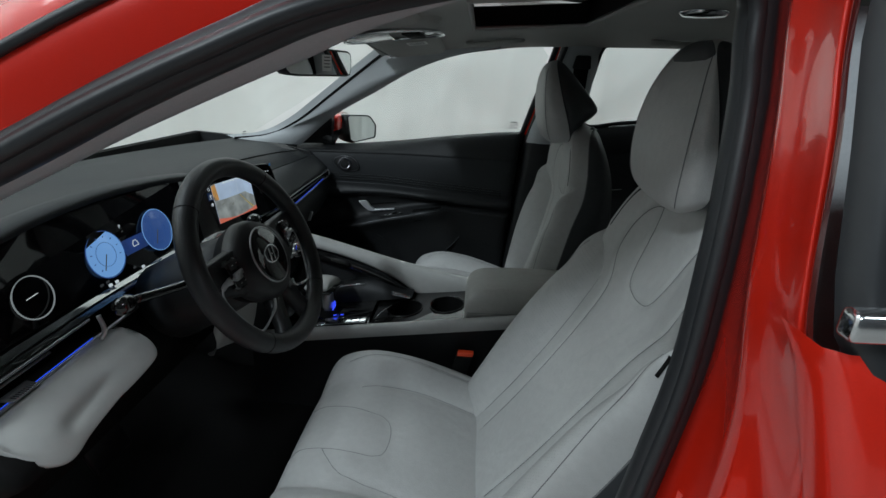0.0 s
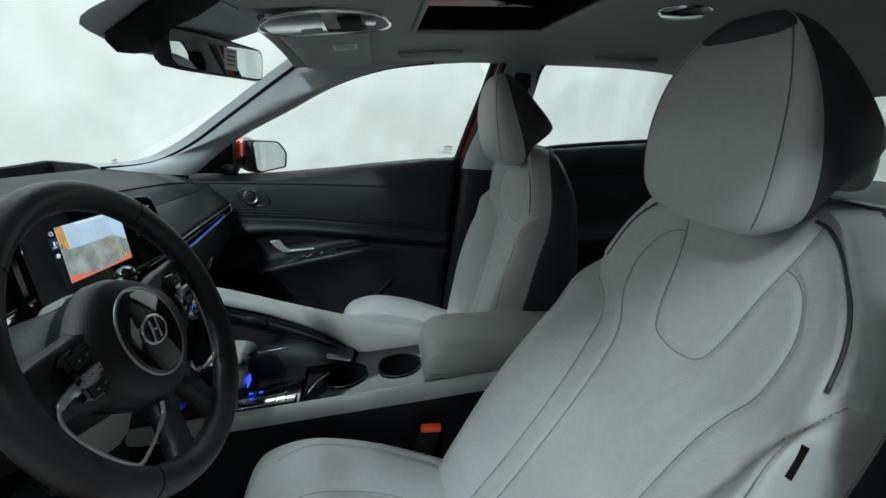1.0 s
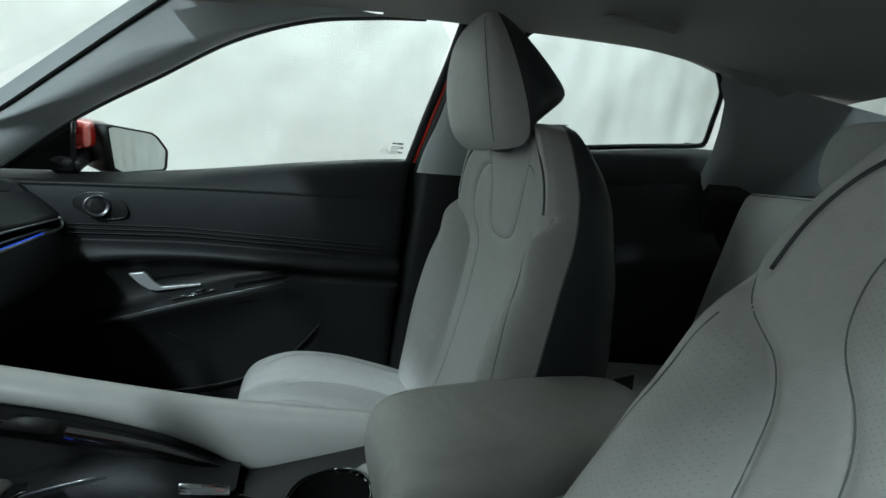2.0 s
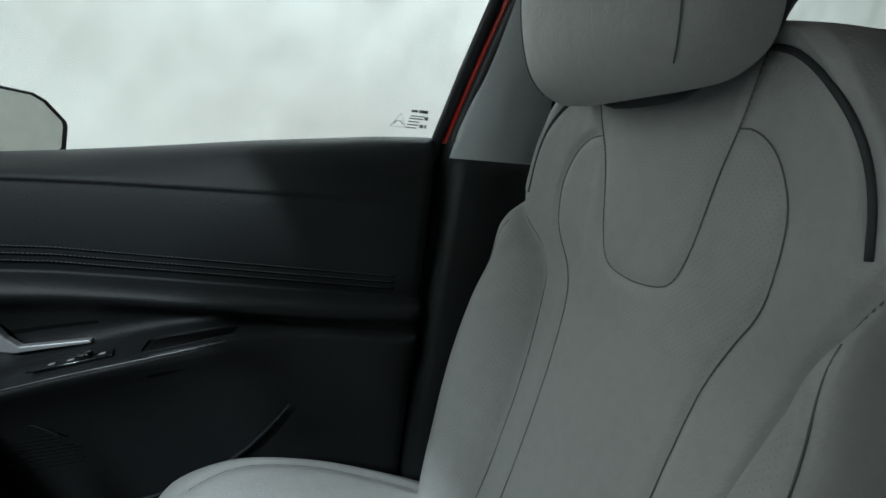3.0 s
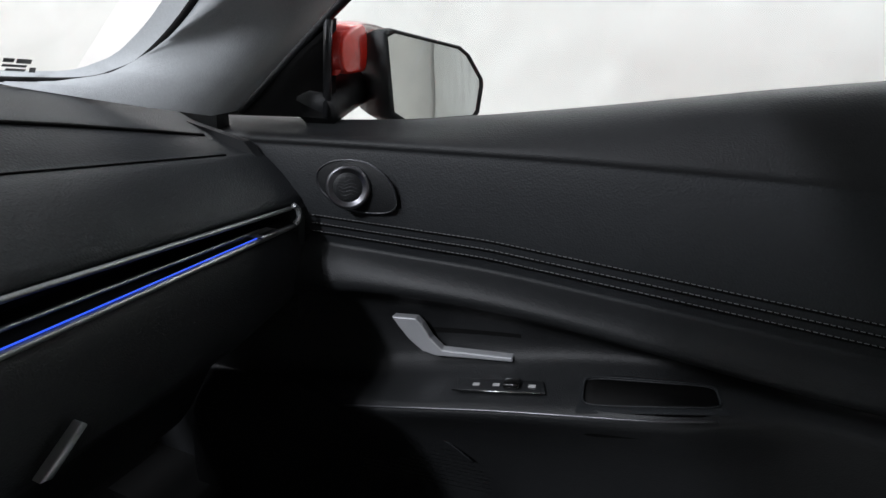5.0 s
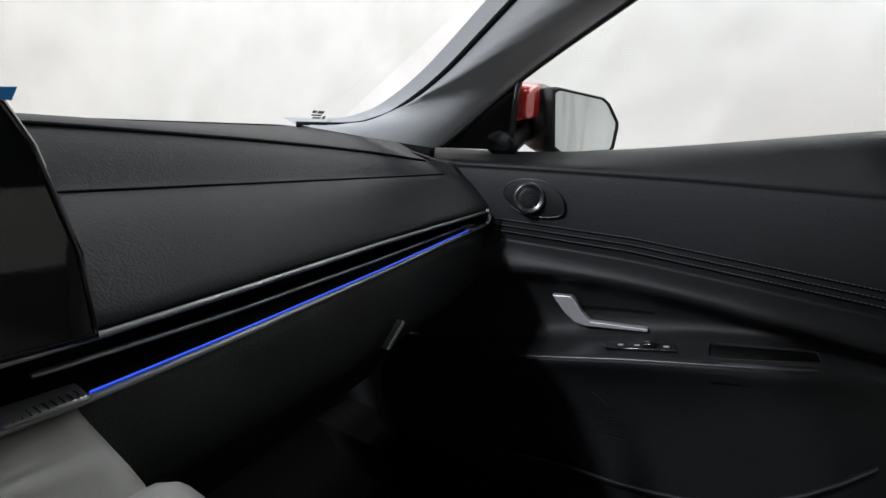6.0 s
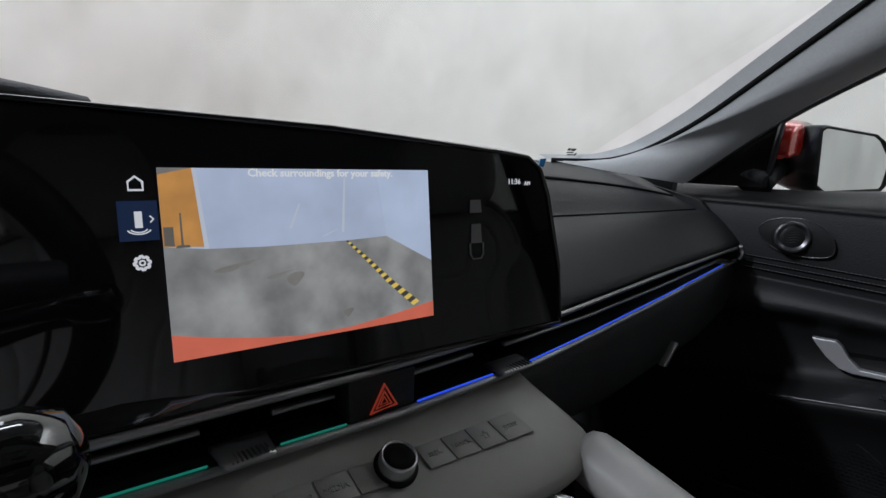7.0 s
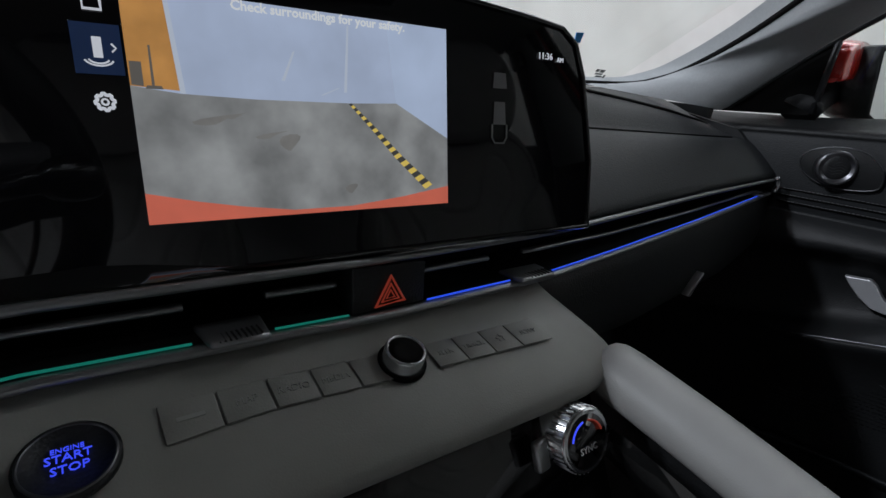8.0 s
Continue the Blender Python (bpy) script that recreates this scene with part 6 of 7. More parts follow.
LOWB = [(-0.640, 0.735), (-0.602, 0.724), (-0.53, 0.712), (-0.46, 0.696), (-0.423, 0.684), (-0.35, 0.653), (-0.296, 0.619), (-0.264, 0.590), (-0.18, 0.591), (-0.09, 0.594), (0.2, 0.60)]
rows = []
for x in np.linspace(-0.604, 0.2, 40):
    t, l = table(x, TOPB), table(x, LOWB)
    d = table(x, [(-0.60, -0.012), (-0.45, -0.014), (-0.26, 0.0)])
    rows.append([vec(x, y + d, z) for y, z in ((0.128, l), (0.120, l + 0.006), (0.118, (t + l) / 2), (0.122, t - 0.008), (0.134, t), (0.150, t - 0.002), (0.163, t - 0.010), (0.166, l))])
part("console_bar", sheet(rows, close_v=True, cap=True), PALE_TRIM, con, "pale grey diagonal grab bar", sub=1)
part("bar_under_trim", sheet([[vec(x, 0.112 + table(x, [(-0.60, -0.012), (-0.45, -0.014), (-0.26, 0.0)]), table(x, LOWB) + 0.003), vec(x, 0.108 + table(x, [(-0.60, -0.012), (-0.45, -0.014), (-0.26, 0.0)]), table(x, LOWB) - h * 0.5), vec(x, 0.114 + table(x, [(-0.60, -0.012), (-0.45, -0.014), (-0.26, 0.0)]), table(x, LOWB) - h)] for x, h in ((-0.60, 0.02), (-0.53, 0.024), (-0.46, 0.026), (-0.40, 0.026), (-0.35, 0.024), (-0.30, 0.020), (-0.27, 0.014))]), PIANO, con, "glossy black band under the grab bar", sub=1)
part("bar_shadow_panel", sheet([[vec(x, 0.135, table(x, LOWB) + 0.006), vec(x, 0.13, con_z(x) - 0.01)] for x in np.linspace(-0.64, 0.1, 20)]), DARK, con)
# armrest
arm = base("armrest", (0.03, 0.035, 0.62), "pale grey padded armrest box on the console", "armrest")
rows = []
for x, zt, zb, w in ((-0.128, 0.640, 0.606, 0.078), (-0.127, 0.665, 0.605, 0.083), (-0.118, 0.685, 0.605, 0.085), (-0.098, 0.698, 0.606, 0.087), (-0.06, 0.703, 0.61, 0.088), (0.02, 0.707, 0.62, 0.088), (0.12, 0.708, 0.63, 0.088), (0.22, 0.704, 0.64, 0.086), (0.235, 0.68, 0.65, 0.08)):
    m = 0.036
    rows.append([vec(x, m - w + 0.004, zb), vec(x, m - w, (zb + zt) / 2), vec(x, m - w + 0.003, zt - 0.012), vec(x, m - w + 0.016, zt - 0.001), vec(x, m, zt + 0.001), vec(x, m + w - 0.016, zt - 0.001), vec(x, m + w - 0.003, zt - 0.012), vec(x, m + w, (zb + zt) / 2), vec(x, m + w - 0.004, zb)])
lid = part("armrest_lid", sheet(rows, close_v=True, cap=True), ARM_LEATHER, arm, "brownish grey padded leather lid", sub=1)
part("lid_seam", tube([(x, -0.0475, z) for x, z in ((-0.12, 0.640), (-0.05, 0.642), (0.1, 0.648), (0.22, 0.652))], 0.001, 5), SEAM, lid)
part("armrest_box", slab([(-0.122, -0.046, 0.50), (0.24, -0.046, 0.50), (0.24, 0.118, 0.50), (-0.122, 0.118, 0.50)], (0, 0, 0.11)), DARK, arm, smooth=False)

# ---- seats ----
# the backrest by height: middle line, half width, rear face, bolster swell, where the bolster crease runs
BACK = [(0.44, 0.036), (0.55, 0.075), (0.62, 0.095), (0.70, 0.115), (0.78, 0.132), (0.85, 0.144), (0.92, 0.148), (1.0, 0.150), (1.03, 0.155), (1.046, 0.168)]
HALF = [(0.44, 0.222), (0.52, 0.240), (0.60, 0.250), (0.68, 0.251), (0.75, 0.246), (0.81, 0.243), (0.85, 0.234), (0.885, 0.227), (0.92, 0.222), (0.945, 0.215), (0.97, 0.204), (0.99, 0.191), (1.01, 0.177), (1.025, 0.161), (1.036, 0.143), (1.046, 0.110)]
REAR = [(0.44, 0.20), (0.66, 0.243), (0.80, 0.245), (0.91, 0.238), (0.97, 0.225), (1.02, 0.208), (1.046, 0.195)]
SWELL = [(0.44, 0.038), (0.52, 0.055), (0.60, 0.066), (0.68, 0.072), (0.75, 0.070), (0.80, 0.061), (0.835, 0.047), (0.86, 0.033), (0.88, 0.019), (0.905, 0.0), (1.05, 0.0)]
CREASE = [(0.44, 0.138), (0.60, 0.143), (0.70, 0.149), (0.77, 0.157), (0.81, 0.165), (0.846, 0.179), (0.872, 0.198), (0.905, 0.213), (1.05, 0.215)]
SWELL_FORM = [(0.0, 0.0), (0.12, 0.30), (0.28, 0.66), (0.45, 0.92), (0.60, 1.0), (0.74, 0.93), (0.86, 0.70), (0.94, 0.40), (1.0, 0.05)]
WING = [(0.0, 0.0), (0.40, -0.003), (0.60, -0.010), (0.75, -0.018), (0.87, -0.027), (0.94, -0.025), (0.975, -0.013), (0.992, 0.004), (1.0, 0.018)]
HEAD_FRONT = [(0.0, 0.088), (0.04, 0.074), (0.10, 0.063), (0.2, 0.053), (0.4, 0.044), (0.6, 0.041), (0.8, 0.044), (0.92, 0.053), (0.97, 0.062), (1.0, 0.078)]
HEAD_HALF = [(0.0, 0.088), (0.04, 0.106), (0.10, 0.121), (0.2, 0.133), (0.38, 0.138), (0.55, 0.133), (0.7, 0.120), (0.84, 0.098), (0.93, 0.074), (0.975, 0.052), (1.0, 0.030)]
HEAD_SPLIT = [(0.0, 0.128), (0.10, 0.128), (0.25, 0.119), (0.5, 0.099), (0.75, 0.083), (0.93, 0.077), (1.0, 0.082)]
HEAD_REAR = [(0.0, 0.132), (0.12, 0.138), (0.25, 0.160), (0.37, 0.192), (0.43, 0.206), (0.50, 0.197), (0.75, 0.147), (0.93, 0.110), (1.0, 0.092)]


def near_line(u, v, line):
    """How far (u, v) lies from a line of points."""
    best = 9.0
    for (a, b), (c, d) in zip(line, line[1:]):
        if min(a, c) - 0.03 > u or max(a, c) + 0.03 < u or min(b, d) - 0.03 > v or max(b, d) + 0.03 < v:
            continue
        e, f = c - a, d - b
        k = min(1.0, max(0.0, ((u - a) * e + (v - b) * f) / max(1e-9, e * e + f * f)))
        best = min(best, math.hypot(u - a - k * e, v - b - k * f))
    return best


def rounded(x, pairs):
    """A smooth curve through pairs."""
    for (x0, y0), (x1, y1) in zip(pairs, pairs[1:]):
        if x <= x1:
            i = [p[0] for p in pairs].index(x0)
            m0 = (y1 - pairs[max(0, i - 1)][1]) / (x1 - pairs[max(0, i - 1)][0])
            m1 = (pairs[min(len(pairs) - 1, i + 2)][1] - y0) / (pairs[min(len(pairs) - 1, i + 2)][0] - x0)
            h = x1 - x0
            t = min(1.0, max(0.0, (x - x0) / h))
            return (2 * t ** 3 - 3 * t * t + 1) * y0 + (t ** 3 - 2 * t * t + t) * h * m0 + (3 * t * t - 2 * t ** 3) * y1 + (t ** 3 - t * t) * h * m1
    return pairs[-1][1]


def padded(rows, us, vs, half, grooves, push, n=9, m=6):
    """A finer skin over rows at (us, vs), pressed in along the grooves (line, depth, width)."""
    wide = [flow(r, m) for r in rows]
    cols = [flow([r[j] for r in wide], n) for j in range(len(wide[0]))]
    fu = [p.x for p in flow([(u, 0, 0) for u in us], n)]
    fv = [p.x for p in flow([(v, 0, 0) for v in vs], m)]
    lines = [([(p.x, p.y * half) for p in flow([(a, b, 0) for a, b in line], 5)], depth, width) for line, depth, width in grooves]
    out = []
    for i, u in enumerate(fu):
        row = []
        for j, v in enumerate(fv):
            dip = 0.0
            for line, depth, width in lines:
                d = near_line(u, v * half, line)
                if d < width * 3:
                    dip = max(dip, depth * math.exp(-(d / width) ** 2))
            row.append(cols[j][i] + Vector(push) * dip)
        out.append(row)
    return out, fu, fv


# seam lines of the backrest as (height, metres from the middle)
TONGUE = [(1.03, -0.098), (0.996, -0.090), (0.95, -0.074), (0.90, -0.064), (0.872, -0.056), (0.856, -0.046), (0.849, -0.030), (0.846, 0.0), (0.849, 0.030), (0.856, 0.046), (0.872, 0.056), (0.90, 0.064), (0.95, 0.074), (0.996, 0.090), (1.03, 0.098)]
PAD_EDGE = [(0.980, 0.084), (0.978, 0.100), (0.966, 0.119), (0.946, 0.133), (0.92, 0.142), (0.88, 0.140), (0.855, 0.131), (0.832, 0.117), (0.795, 0.103), (0.74, 0.097), (0.68, 0.094), (0.58, 0.091), (0.48, 0.088)]
VALLEY = [(0.906, 0.2135), (0.888, 0.206), (0.872, 0.197), (0.857, 0.186), (0.846, 0.178), (0.825, 0.170), (0.80, 0.163), (0.75, 0.155), (0.68, 0.148), (0.58, 0.143), (0.48, 0.140)]
RIDGE = [(0.872, 0.209), (0.85, 0.212), (0.81, 0.217), (0.75, 0.224), (0.68, 0.230), (0.60, 0.231), (0.53, 0.222), (0.49, 0.212)]
PIPING = [(1.032, 0.083), (1.030, 0.103), (1.020, 0.130), (1.0, 0.157), (0.975, 0.178), (0.945, 0.192), (0.91, 0.199)]


def seat_parts(cy, cx0, lean, label, foot, crest, slim=1.0, forward=0.0, drop=0.0):
    """A bucket seat: cx0 and drop move the cushion, lean tips the back, foot and crest are the headrest's ends, slim and forward its width and shell."""
    seat = base("front_seat", (0.0, cy, 0.25), label, "car seat", "front seats")
    tip = lambda z: (z - 0.83) * lean

    def skin(z, w):
        half = rounded(z, HALF)
        a = min(1.0, abs(w) / half)
        k = min(1.0, max(0.0, (z - 0.80) / 0.09))
        k = k * k * (3 - 2 * k)
        x = rounded(z, BACK) + tip(z) + table(a, WING) * k + 0.004 * (1 - k) * (1 - math.cos(math.pi * min(1.0, abs(w) / 0.13))) * 0.5
        c = table(z, CREASE)
        if abs(w) > c and half > c:
            x -= rounded((abs(w) - c) / (half - c), SWELL_FORM) * rounded(z, SWELL)
        return vec(x, cy + w, z)

    mirror = lambda line: [(z, -w) for z, w in line]
    smooth = lambda line: [(p.x, p.y) for p in flow([(z, w, 0) for z, w in line], 5)]
    seams = [smooth(TONGUE), smooth(PAD_EDGE), smooth(mirror(PAD_EDGE))]
    ridges = [smooth(RIDGE), smooth(mirror(RIDGE))]
    valleys = [smooth(VALLEY), smooth(mirror(VALLEY))]
    pipes = [smooth(PIPING), smooth(mirror(PIPING))]
    grooves = [(s, 0.0035, 0.0045) for s in seams] + [(s, 0.0018, 0.003) for s in ridges] + [(s, 0.0065, 0.0055) for s in valleys] + [(s, 0.0035, 0.005) for s in pipes]
    zs = list(np.linspace(0.44, 1.0, 130)) + list(np.linspace(1.006, 1.046, 9))
    ss = [math.sin(t) * 0.35 + 0.65 * t / (math.pi / 2) for t in np.linspace(-math.pi / 2, math.pi / 2, 155)]
    rows = []
    for z in zs:
        half = rounded(z, HALF)
        row = []
        for s in ss:
            p, dip = skin(z, s * half), 0.0
            for line, depth, width in grooves:
                d = near_line(z, s * half, line)
                if d < width * 3:
                    dip = max(dip, depth * math.exp(-(d / width) ** 2))
            row.append(p + vec(dip, 0, 0))
        rows.append(row)
    top = [vec(rounded(1.046, BACK) + tip(1.05) + 0.030, cy + s * 0.100, 1.049) for s in ss]
    rows.append(top)

    def pick(i, j):
        z, w = zs[min(i, len(zs) - 1)], abs(ss[j]) * rounded(zs[min(i, len(zs) - 1)], HALF)
        inside = z > 0.80 and w < table(z, [(p[0], p[1]) for p in PAD_EDGE[::-1]]) and z < 0.975
        insert = z < 0.86 and table(z, CREASE) + 0.006 < w < table(z, [(p[0], p[1]) for p in RIDGE[::-1]]) - 0.006
        return 1 if inside or insert else 0

    cover = part("backrest", sheet(rows, pick=pick), [LEATHER, PERF], seat, "pale grey leather backrest with bolsters and seams")
    # dark sides and back
    rows = []
    for i, z in enumerate(zs + [1.049]):
        half = rounded(min(z, 1.046), HALF) - (0.010 if z > 1.046 else 0)
        xr = rounded(min(z, 1.046), REAR) + tip(z)
        xe = skin(z, -half * 0.9995).x if z <= 1.046 else top[0].x
        rows.append([vec(xe, cy - half, z), vec(xe + 0.006, cy - half - 0.0025, z), vec(xe * 0.4 + xr * 0.6, cy - half - 0.002, z), vec(xr - 0.012, cy - half + 0.006, z), vec(xr, cy - half + 0.022, z), vec(xr + 0.012, cy - half * 0.5, z), vec(xr + 0.015, cy, z), vec(xr + 0.012, cy + half * 0.5, z), vec(xr, cy + half - 0.022, z), vec(xr - 0.012, cy + half - 0.006, z), vec(xe * 0.4 + xr * 0.6, cy + half + 0.002, z), vec(xe + 0.006, cy + half + 0.0025, z), vec(xe, cy + half, z)])
    rows.append([p * 0.5 + vec(top[77].x + 0.012, cy, 1.049) * 0.5 for p in rows[-1]])
    part("back_shell", sheet(rows), SHADE_LEATHER, seat, "dark grey seat sides and back shell")
    for w in (-1, 1):
        part("side_seam", tube([skin(z, w * rounded(z, HALF) * 0.9995) + vec(0.001, w * 0.001, 0) for z in np.linspace(0.46, 1.03, 60)], 0.0011, 5), SEAM, seat)

    bpy.context.view_layer.update()
    tree = BVHTree.FromObject(cover, bpy.context.evaluated_depsgraph_get())

    def lay(z, w):
        """The place on the finished leather."""
        p = skin(z, w)
        hit = tree.ray_cast(p - vec(0.12, 0, 0), vec(1, 0, 0))[0]
        return hit if hit else p

    for name, lines, r, mat in (("seam", seams, 0.0007, SEAM), ("bolster_seam", ridges, 0.0007, SEAM), ("bolster_crease", valleys, 0.0007, SEAM), ("piping", pipes, 0.0024, SHADE_LEATHER)):
        for line in lines:
            pts = [lay(z, w) for z, w in line]
            for _ in range(3):
                pts = [pts[0]] + [(a + b * 2 + c) / 4 for a, b, c in zip(pts, pts[1:], pts[2:])] + [pts[-1]]
            part(name, tube([p + vec(-0.0002, 0, 0) for p in pts], r, 5), mat, seat)

    # headrest: an egg of pale leather in front, a dark wedge behind
    low, tall = foot, crest
    tip = lambda z: (0.20 + 0.56 * (z - 1.03)) * lean
    qs = [0, 0.02, 0.05, 0.09, 0.14, 0.2, 0.28, 0.36, 0.44, 0.52, 0.6, 0.68, 0.76, 0.83, 0.89, 0.93, 0.96, 0.98, 1.0]
    ts = list(np.linspace(-1, 1, 25))

    def head_at(q, t):
        z = low + (tall - low) * q
        fx, sx, w = rounded(q, HEAD_FRONT), rounded(q, HEAD_SPLIT) - forward, rounded(q, HEAD_HALF) * slim
        a = abs(t)
        return vec(fx + (sx - fx) * (0.28 * a ** 2 + 0.72 * a ** 5) + tip(z), cy + w * math.sin(t * math.pi / 2) * (1 - 0.05 * a ** 8), z + 0.010 * max(0.0, 1 - q / 0.15) * a * a)

    rows = [[head_at(q, t) for t in ts] for q in qs]
    sole = [vec(0.115 + tip(low), p.y * 0.7 + cy * 0.3, low + 0.006) for p in rows[0]]
    crown = [vec(p.x + 0.012, p.y * 0.55 + cy * 0.45, tall + 0.001) for p in rows[-1]]
    face = part("headrest", sheet([sole] + rows + [crown]), LEATHER, seat, "pale grey leather headrest face", sub=1)
    for t0 in (-0.62, 0.62):
        part("face_seam", tube([head_at(q, t0) - vec(0.0002, 0, 0) for q in np.linspace(0.06, 0.9, 26)], 0.0006, 5), GREY_THREAD, face)
    shell = []
    for q in qs:
        z = low + (tall - low) * q
        w, xs, xr = rounded(q, HEAD_HALF) * slim, rounded(q, HEAD_SPLIT) - forward + tip(z), rounded(q, HEAD_REAR) - forward * 0.4 + tip(z)
        zf = z + 0.010 * max(0.0, 1 - q / 0.15)
        shell.append([vec(xs - 0.003, cy - w * 0.935, zf), vec(xs + 0.003, cy - w * 0.945, zf), vec(xs * 0.45 + xr * 0.55, cy - w * 0.88, zf), vec(xr - 0.006, cy - w * 0.70, zf), vec(xr, cy - w * 0.60, z), vec(xr + 0.003, cy, z), vec(xr, cy + w * 0.60, z), vec(xr - 0.006, cy + w * 0.70, zf), vec(xs * 0.45 + xr * 0.55, cy + w * 0.88, zf), vec(xs + 0.003, cy + w * 0.945, zf), vec(xs - 0.003, cy + w * 0.935, zf)])
    part("headrest_shell", sheet(shell, close_v=True, cap=True), SHADE_LEATHER, seat, "dark grey wedge headrest back", sub=1)
    for s in (-0.06, 0.06):
        part("headrest_post", tube([(0.150 + tip(1.03), cy + s, 1.03), (0.125 + tip(low), cy + s, low + 0.04)], 0.006, 10), CHROME, seat)

    # cushion
    cush = []
    profile = [(-1.0, -0.14, 0), (-1.03, -0.08, 0.1), (-1.02, -0.03, 0.55), (-0.96, -0.004, 0.9), (-0.84, 0, 1.0), (-0.72, 0, 0.7), (-0.62, 0, 0.22), (-0.55, -0.003, 0.04), (-0.3, 0.001, 0), (0, 0.002, 0), (0.3, 0.001, 0), (0.55, -0.003, 0.04), (0.62, 0, 0.22), (0.72, 0, 0.7), (0.84, 0, 1.0), (0.96, -0.004, 0.9), (1.02, -0.03, 0.55), (1.03, -0.08, 0.1), (1.0, -0.14, 0)]
    stations = [(-0.435, 0.435, 0.0, 0.205), (-0.437, 0.475, 0.004, 0.222), (-0.425, 0.505, 0.012, 0.235), (-0.395, 0.522, 0.018, 0.245), (-0.33, 0.528, 0.026, 0.25), (-0.24, 0.512, 0.032, 0.25), (-0.15, 0.485, 0.034, 0.248), (-0.06, 0.458, 0.032, 0.24), (0.03, 0.436, 0.022, 0.225), (0.12, 0.424, 0.012, 0.21)]
    for x, z, b, w in stations:
        cush.append([vec(x + cx0, cy + s * w, z - drop + dz + k * b) for s, dz, k in profile])

    tops = [[(-0.430, -0.25), (-0.395, -0.235), (-0.31, -0.24), (-0.275, -0.235), (-0.257, -0.17), (-0.253, 0.0), (-0.262, 0.13), (-0.285, 0.19), (-0.32, 0.215), (-0.38, 0.235), (-0.425, 0.25)],
            [(-0.37, -0.237), (-0.352, -0.33), (-0.325, -0.43), (-0.28, -0.48), (-0.2, -0.52), (-0.05, -0.55), (0.08, -0.54)],
            [(-0.34, 0.52), (-0.30, 0.57), (-0.2, 0.60), (-0.05, 0.58), (0.08, 0.55)],
            [(-0.385, 0.80), (-0.34, 0.86), (-0.28, 0.88), (-0.2, 0.87), (-0.05, 0.84)],
            [(-0.385, -0.80), (-0.34, -0.86), (-0.28, -0.88), (-0.2, -0.87), (-0.05, -0.84)],
            [(-0.034, -0.54), (-0.034, 0.0), (-0.034, 0.50)]]
    cush, _, _ = padded(cush, [a[0] for a in stations], [p[0] for p in profile], 0.24, [(line, 0.004, 0.006) for line in tops], (0, 0, -1))
    squab = part("cushion", sheet(cush), LEATHER, seat, "pale grey leather seat cushion")
    front = [[vec(-0.435 + cx0 + d, cy + s * 0.205, z) for s in (-1, -0.6, 0, 0.6, 1)] for z, d in ((0.44, 0.002), (0.38, 0.01), (0.32, 0.03))]
    part("cushion_skirt", sheet(front), SHADE_LEATHER, seat)

    def pad(x, s, lift=0.0004):
        z = table(x, [(a, b) for a, b, _, _ in stations[2:]])
        b = table(x, [(a, c) for a, _, c, _ in stations[2:]])
        w = table(x, [(a, d) for a, _, _, d in stations[2:]])
        return vec(x + cx0, cy + s * w, z - drop + b * table(s, [(p[0], p[2]) for p in profile[3:-3]]) + lift)

    bpy.context.view_layer.update()
    ctree = BVHTree.FromObject(squab, bpy.context.evaluated_depsgraph_get())

    def rest(x, s):
        p = pad(x, s)
        hit = ctree.ray_cast(p + vec(0, 0, 0.2), vec(0, 0, -1))[0]
        return hit if hit else p

    def top_seam(pts, r=0.0008):
        part("cushion_seam", tube([rest(p.x, p.y) for p in flow([(x, s, 0) for x, s in pts], 8)], r, 5), SEAM, seat)

    for line in tops:
        top_seam(line, 0.0006)
    part("seat_base", block(-0.36 + cx0, 0.15 + cx0, cy - 0.22, cy + 0.22, 0.26, 0.42), BLACK, seat, "black seat frame", bevel=0.02)
    part("side_shield", slab([(-0.38 + cx0, cy - 0.235, 0.30), (0.14 + cx0, cy - 0.235, 0.32), (0.14 + cx0, cy - 0.235, 0.44), (-0.36 + cx0, cy - 0.235, 0.41)], (0, -0.02, 0)), DARK, seat, bevel=0.008)
    return seat, lay


driver, driver_lay = seat_parts(-0.337, 0.0, 0.36, "pale grey leather driver seat with dark back and sides", 1.008, 1.236, slim=0.95, forward=0.026)
tag_a, tag_b = driver_lay(0.876, -0.2195), driver_lay(0.850, -0.2245)
part("side_tag", tube([tag_a + (tag_b - tag_a) * k + vec(-0.001, 0, 0) for k in (0, 0.33, 0.66, 1.0)], 0.0040, 6, flat=0.6), BLACK, driver, "small black side tag")
passenger, passenger_lay = seat_parts(0.391, 0.105, 0.0, "pale grey leather passenger seat with dark back and sides", 0.998, 1.222, drop=0.017)

# belt buckle beside the driver seat
buckle = base("seat_belt_buckle", (-0.12, -0.086, 0.42), "black seat belt buckle with orange button", "belt buckle")
part("buckle_body", sheet([[vec(-0.118 + dx * s + (z - 0.55) * 0.25, -0.086 + dy, z) for dx, dy in ((-0.019, -0.009), (0.019, -0.009), (0.019, 0.009), (-0.019, 0.009))] for z, s in ((0.40, 0.5), (0.46, 0.8), (0.50, 1.0), (0.545, 1.0))], close_v=True, cap=True), BLACK, buckle, bevel=0.003)
part("release_button", slab([(-0.137, -0.094, 0.546), (-0.100, -0.094, 0.546), (-0.100, -0.078, 0.546), (-0.137, -0.078, 0.546)], (0.002, 0, 0.010)), ORANGE, buckle, "orange release button", bevel=0.002)

# ---- rear bench ----
bench = base("rear_bench", (0.95, 0, 0.3), "pale grey leather rear bench seat", "car seat")
rows = []
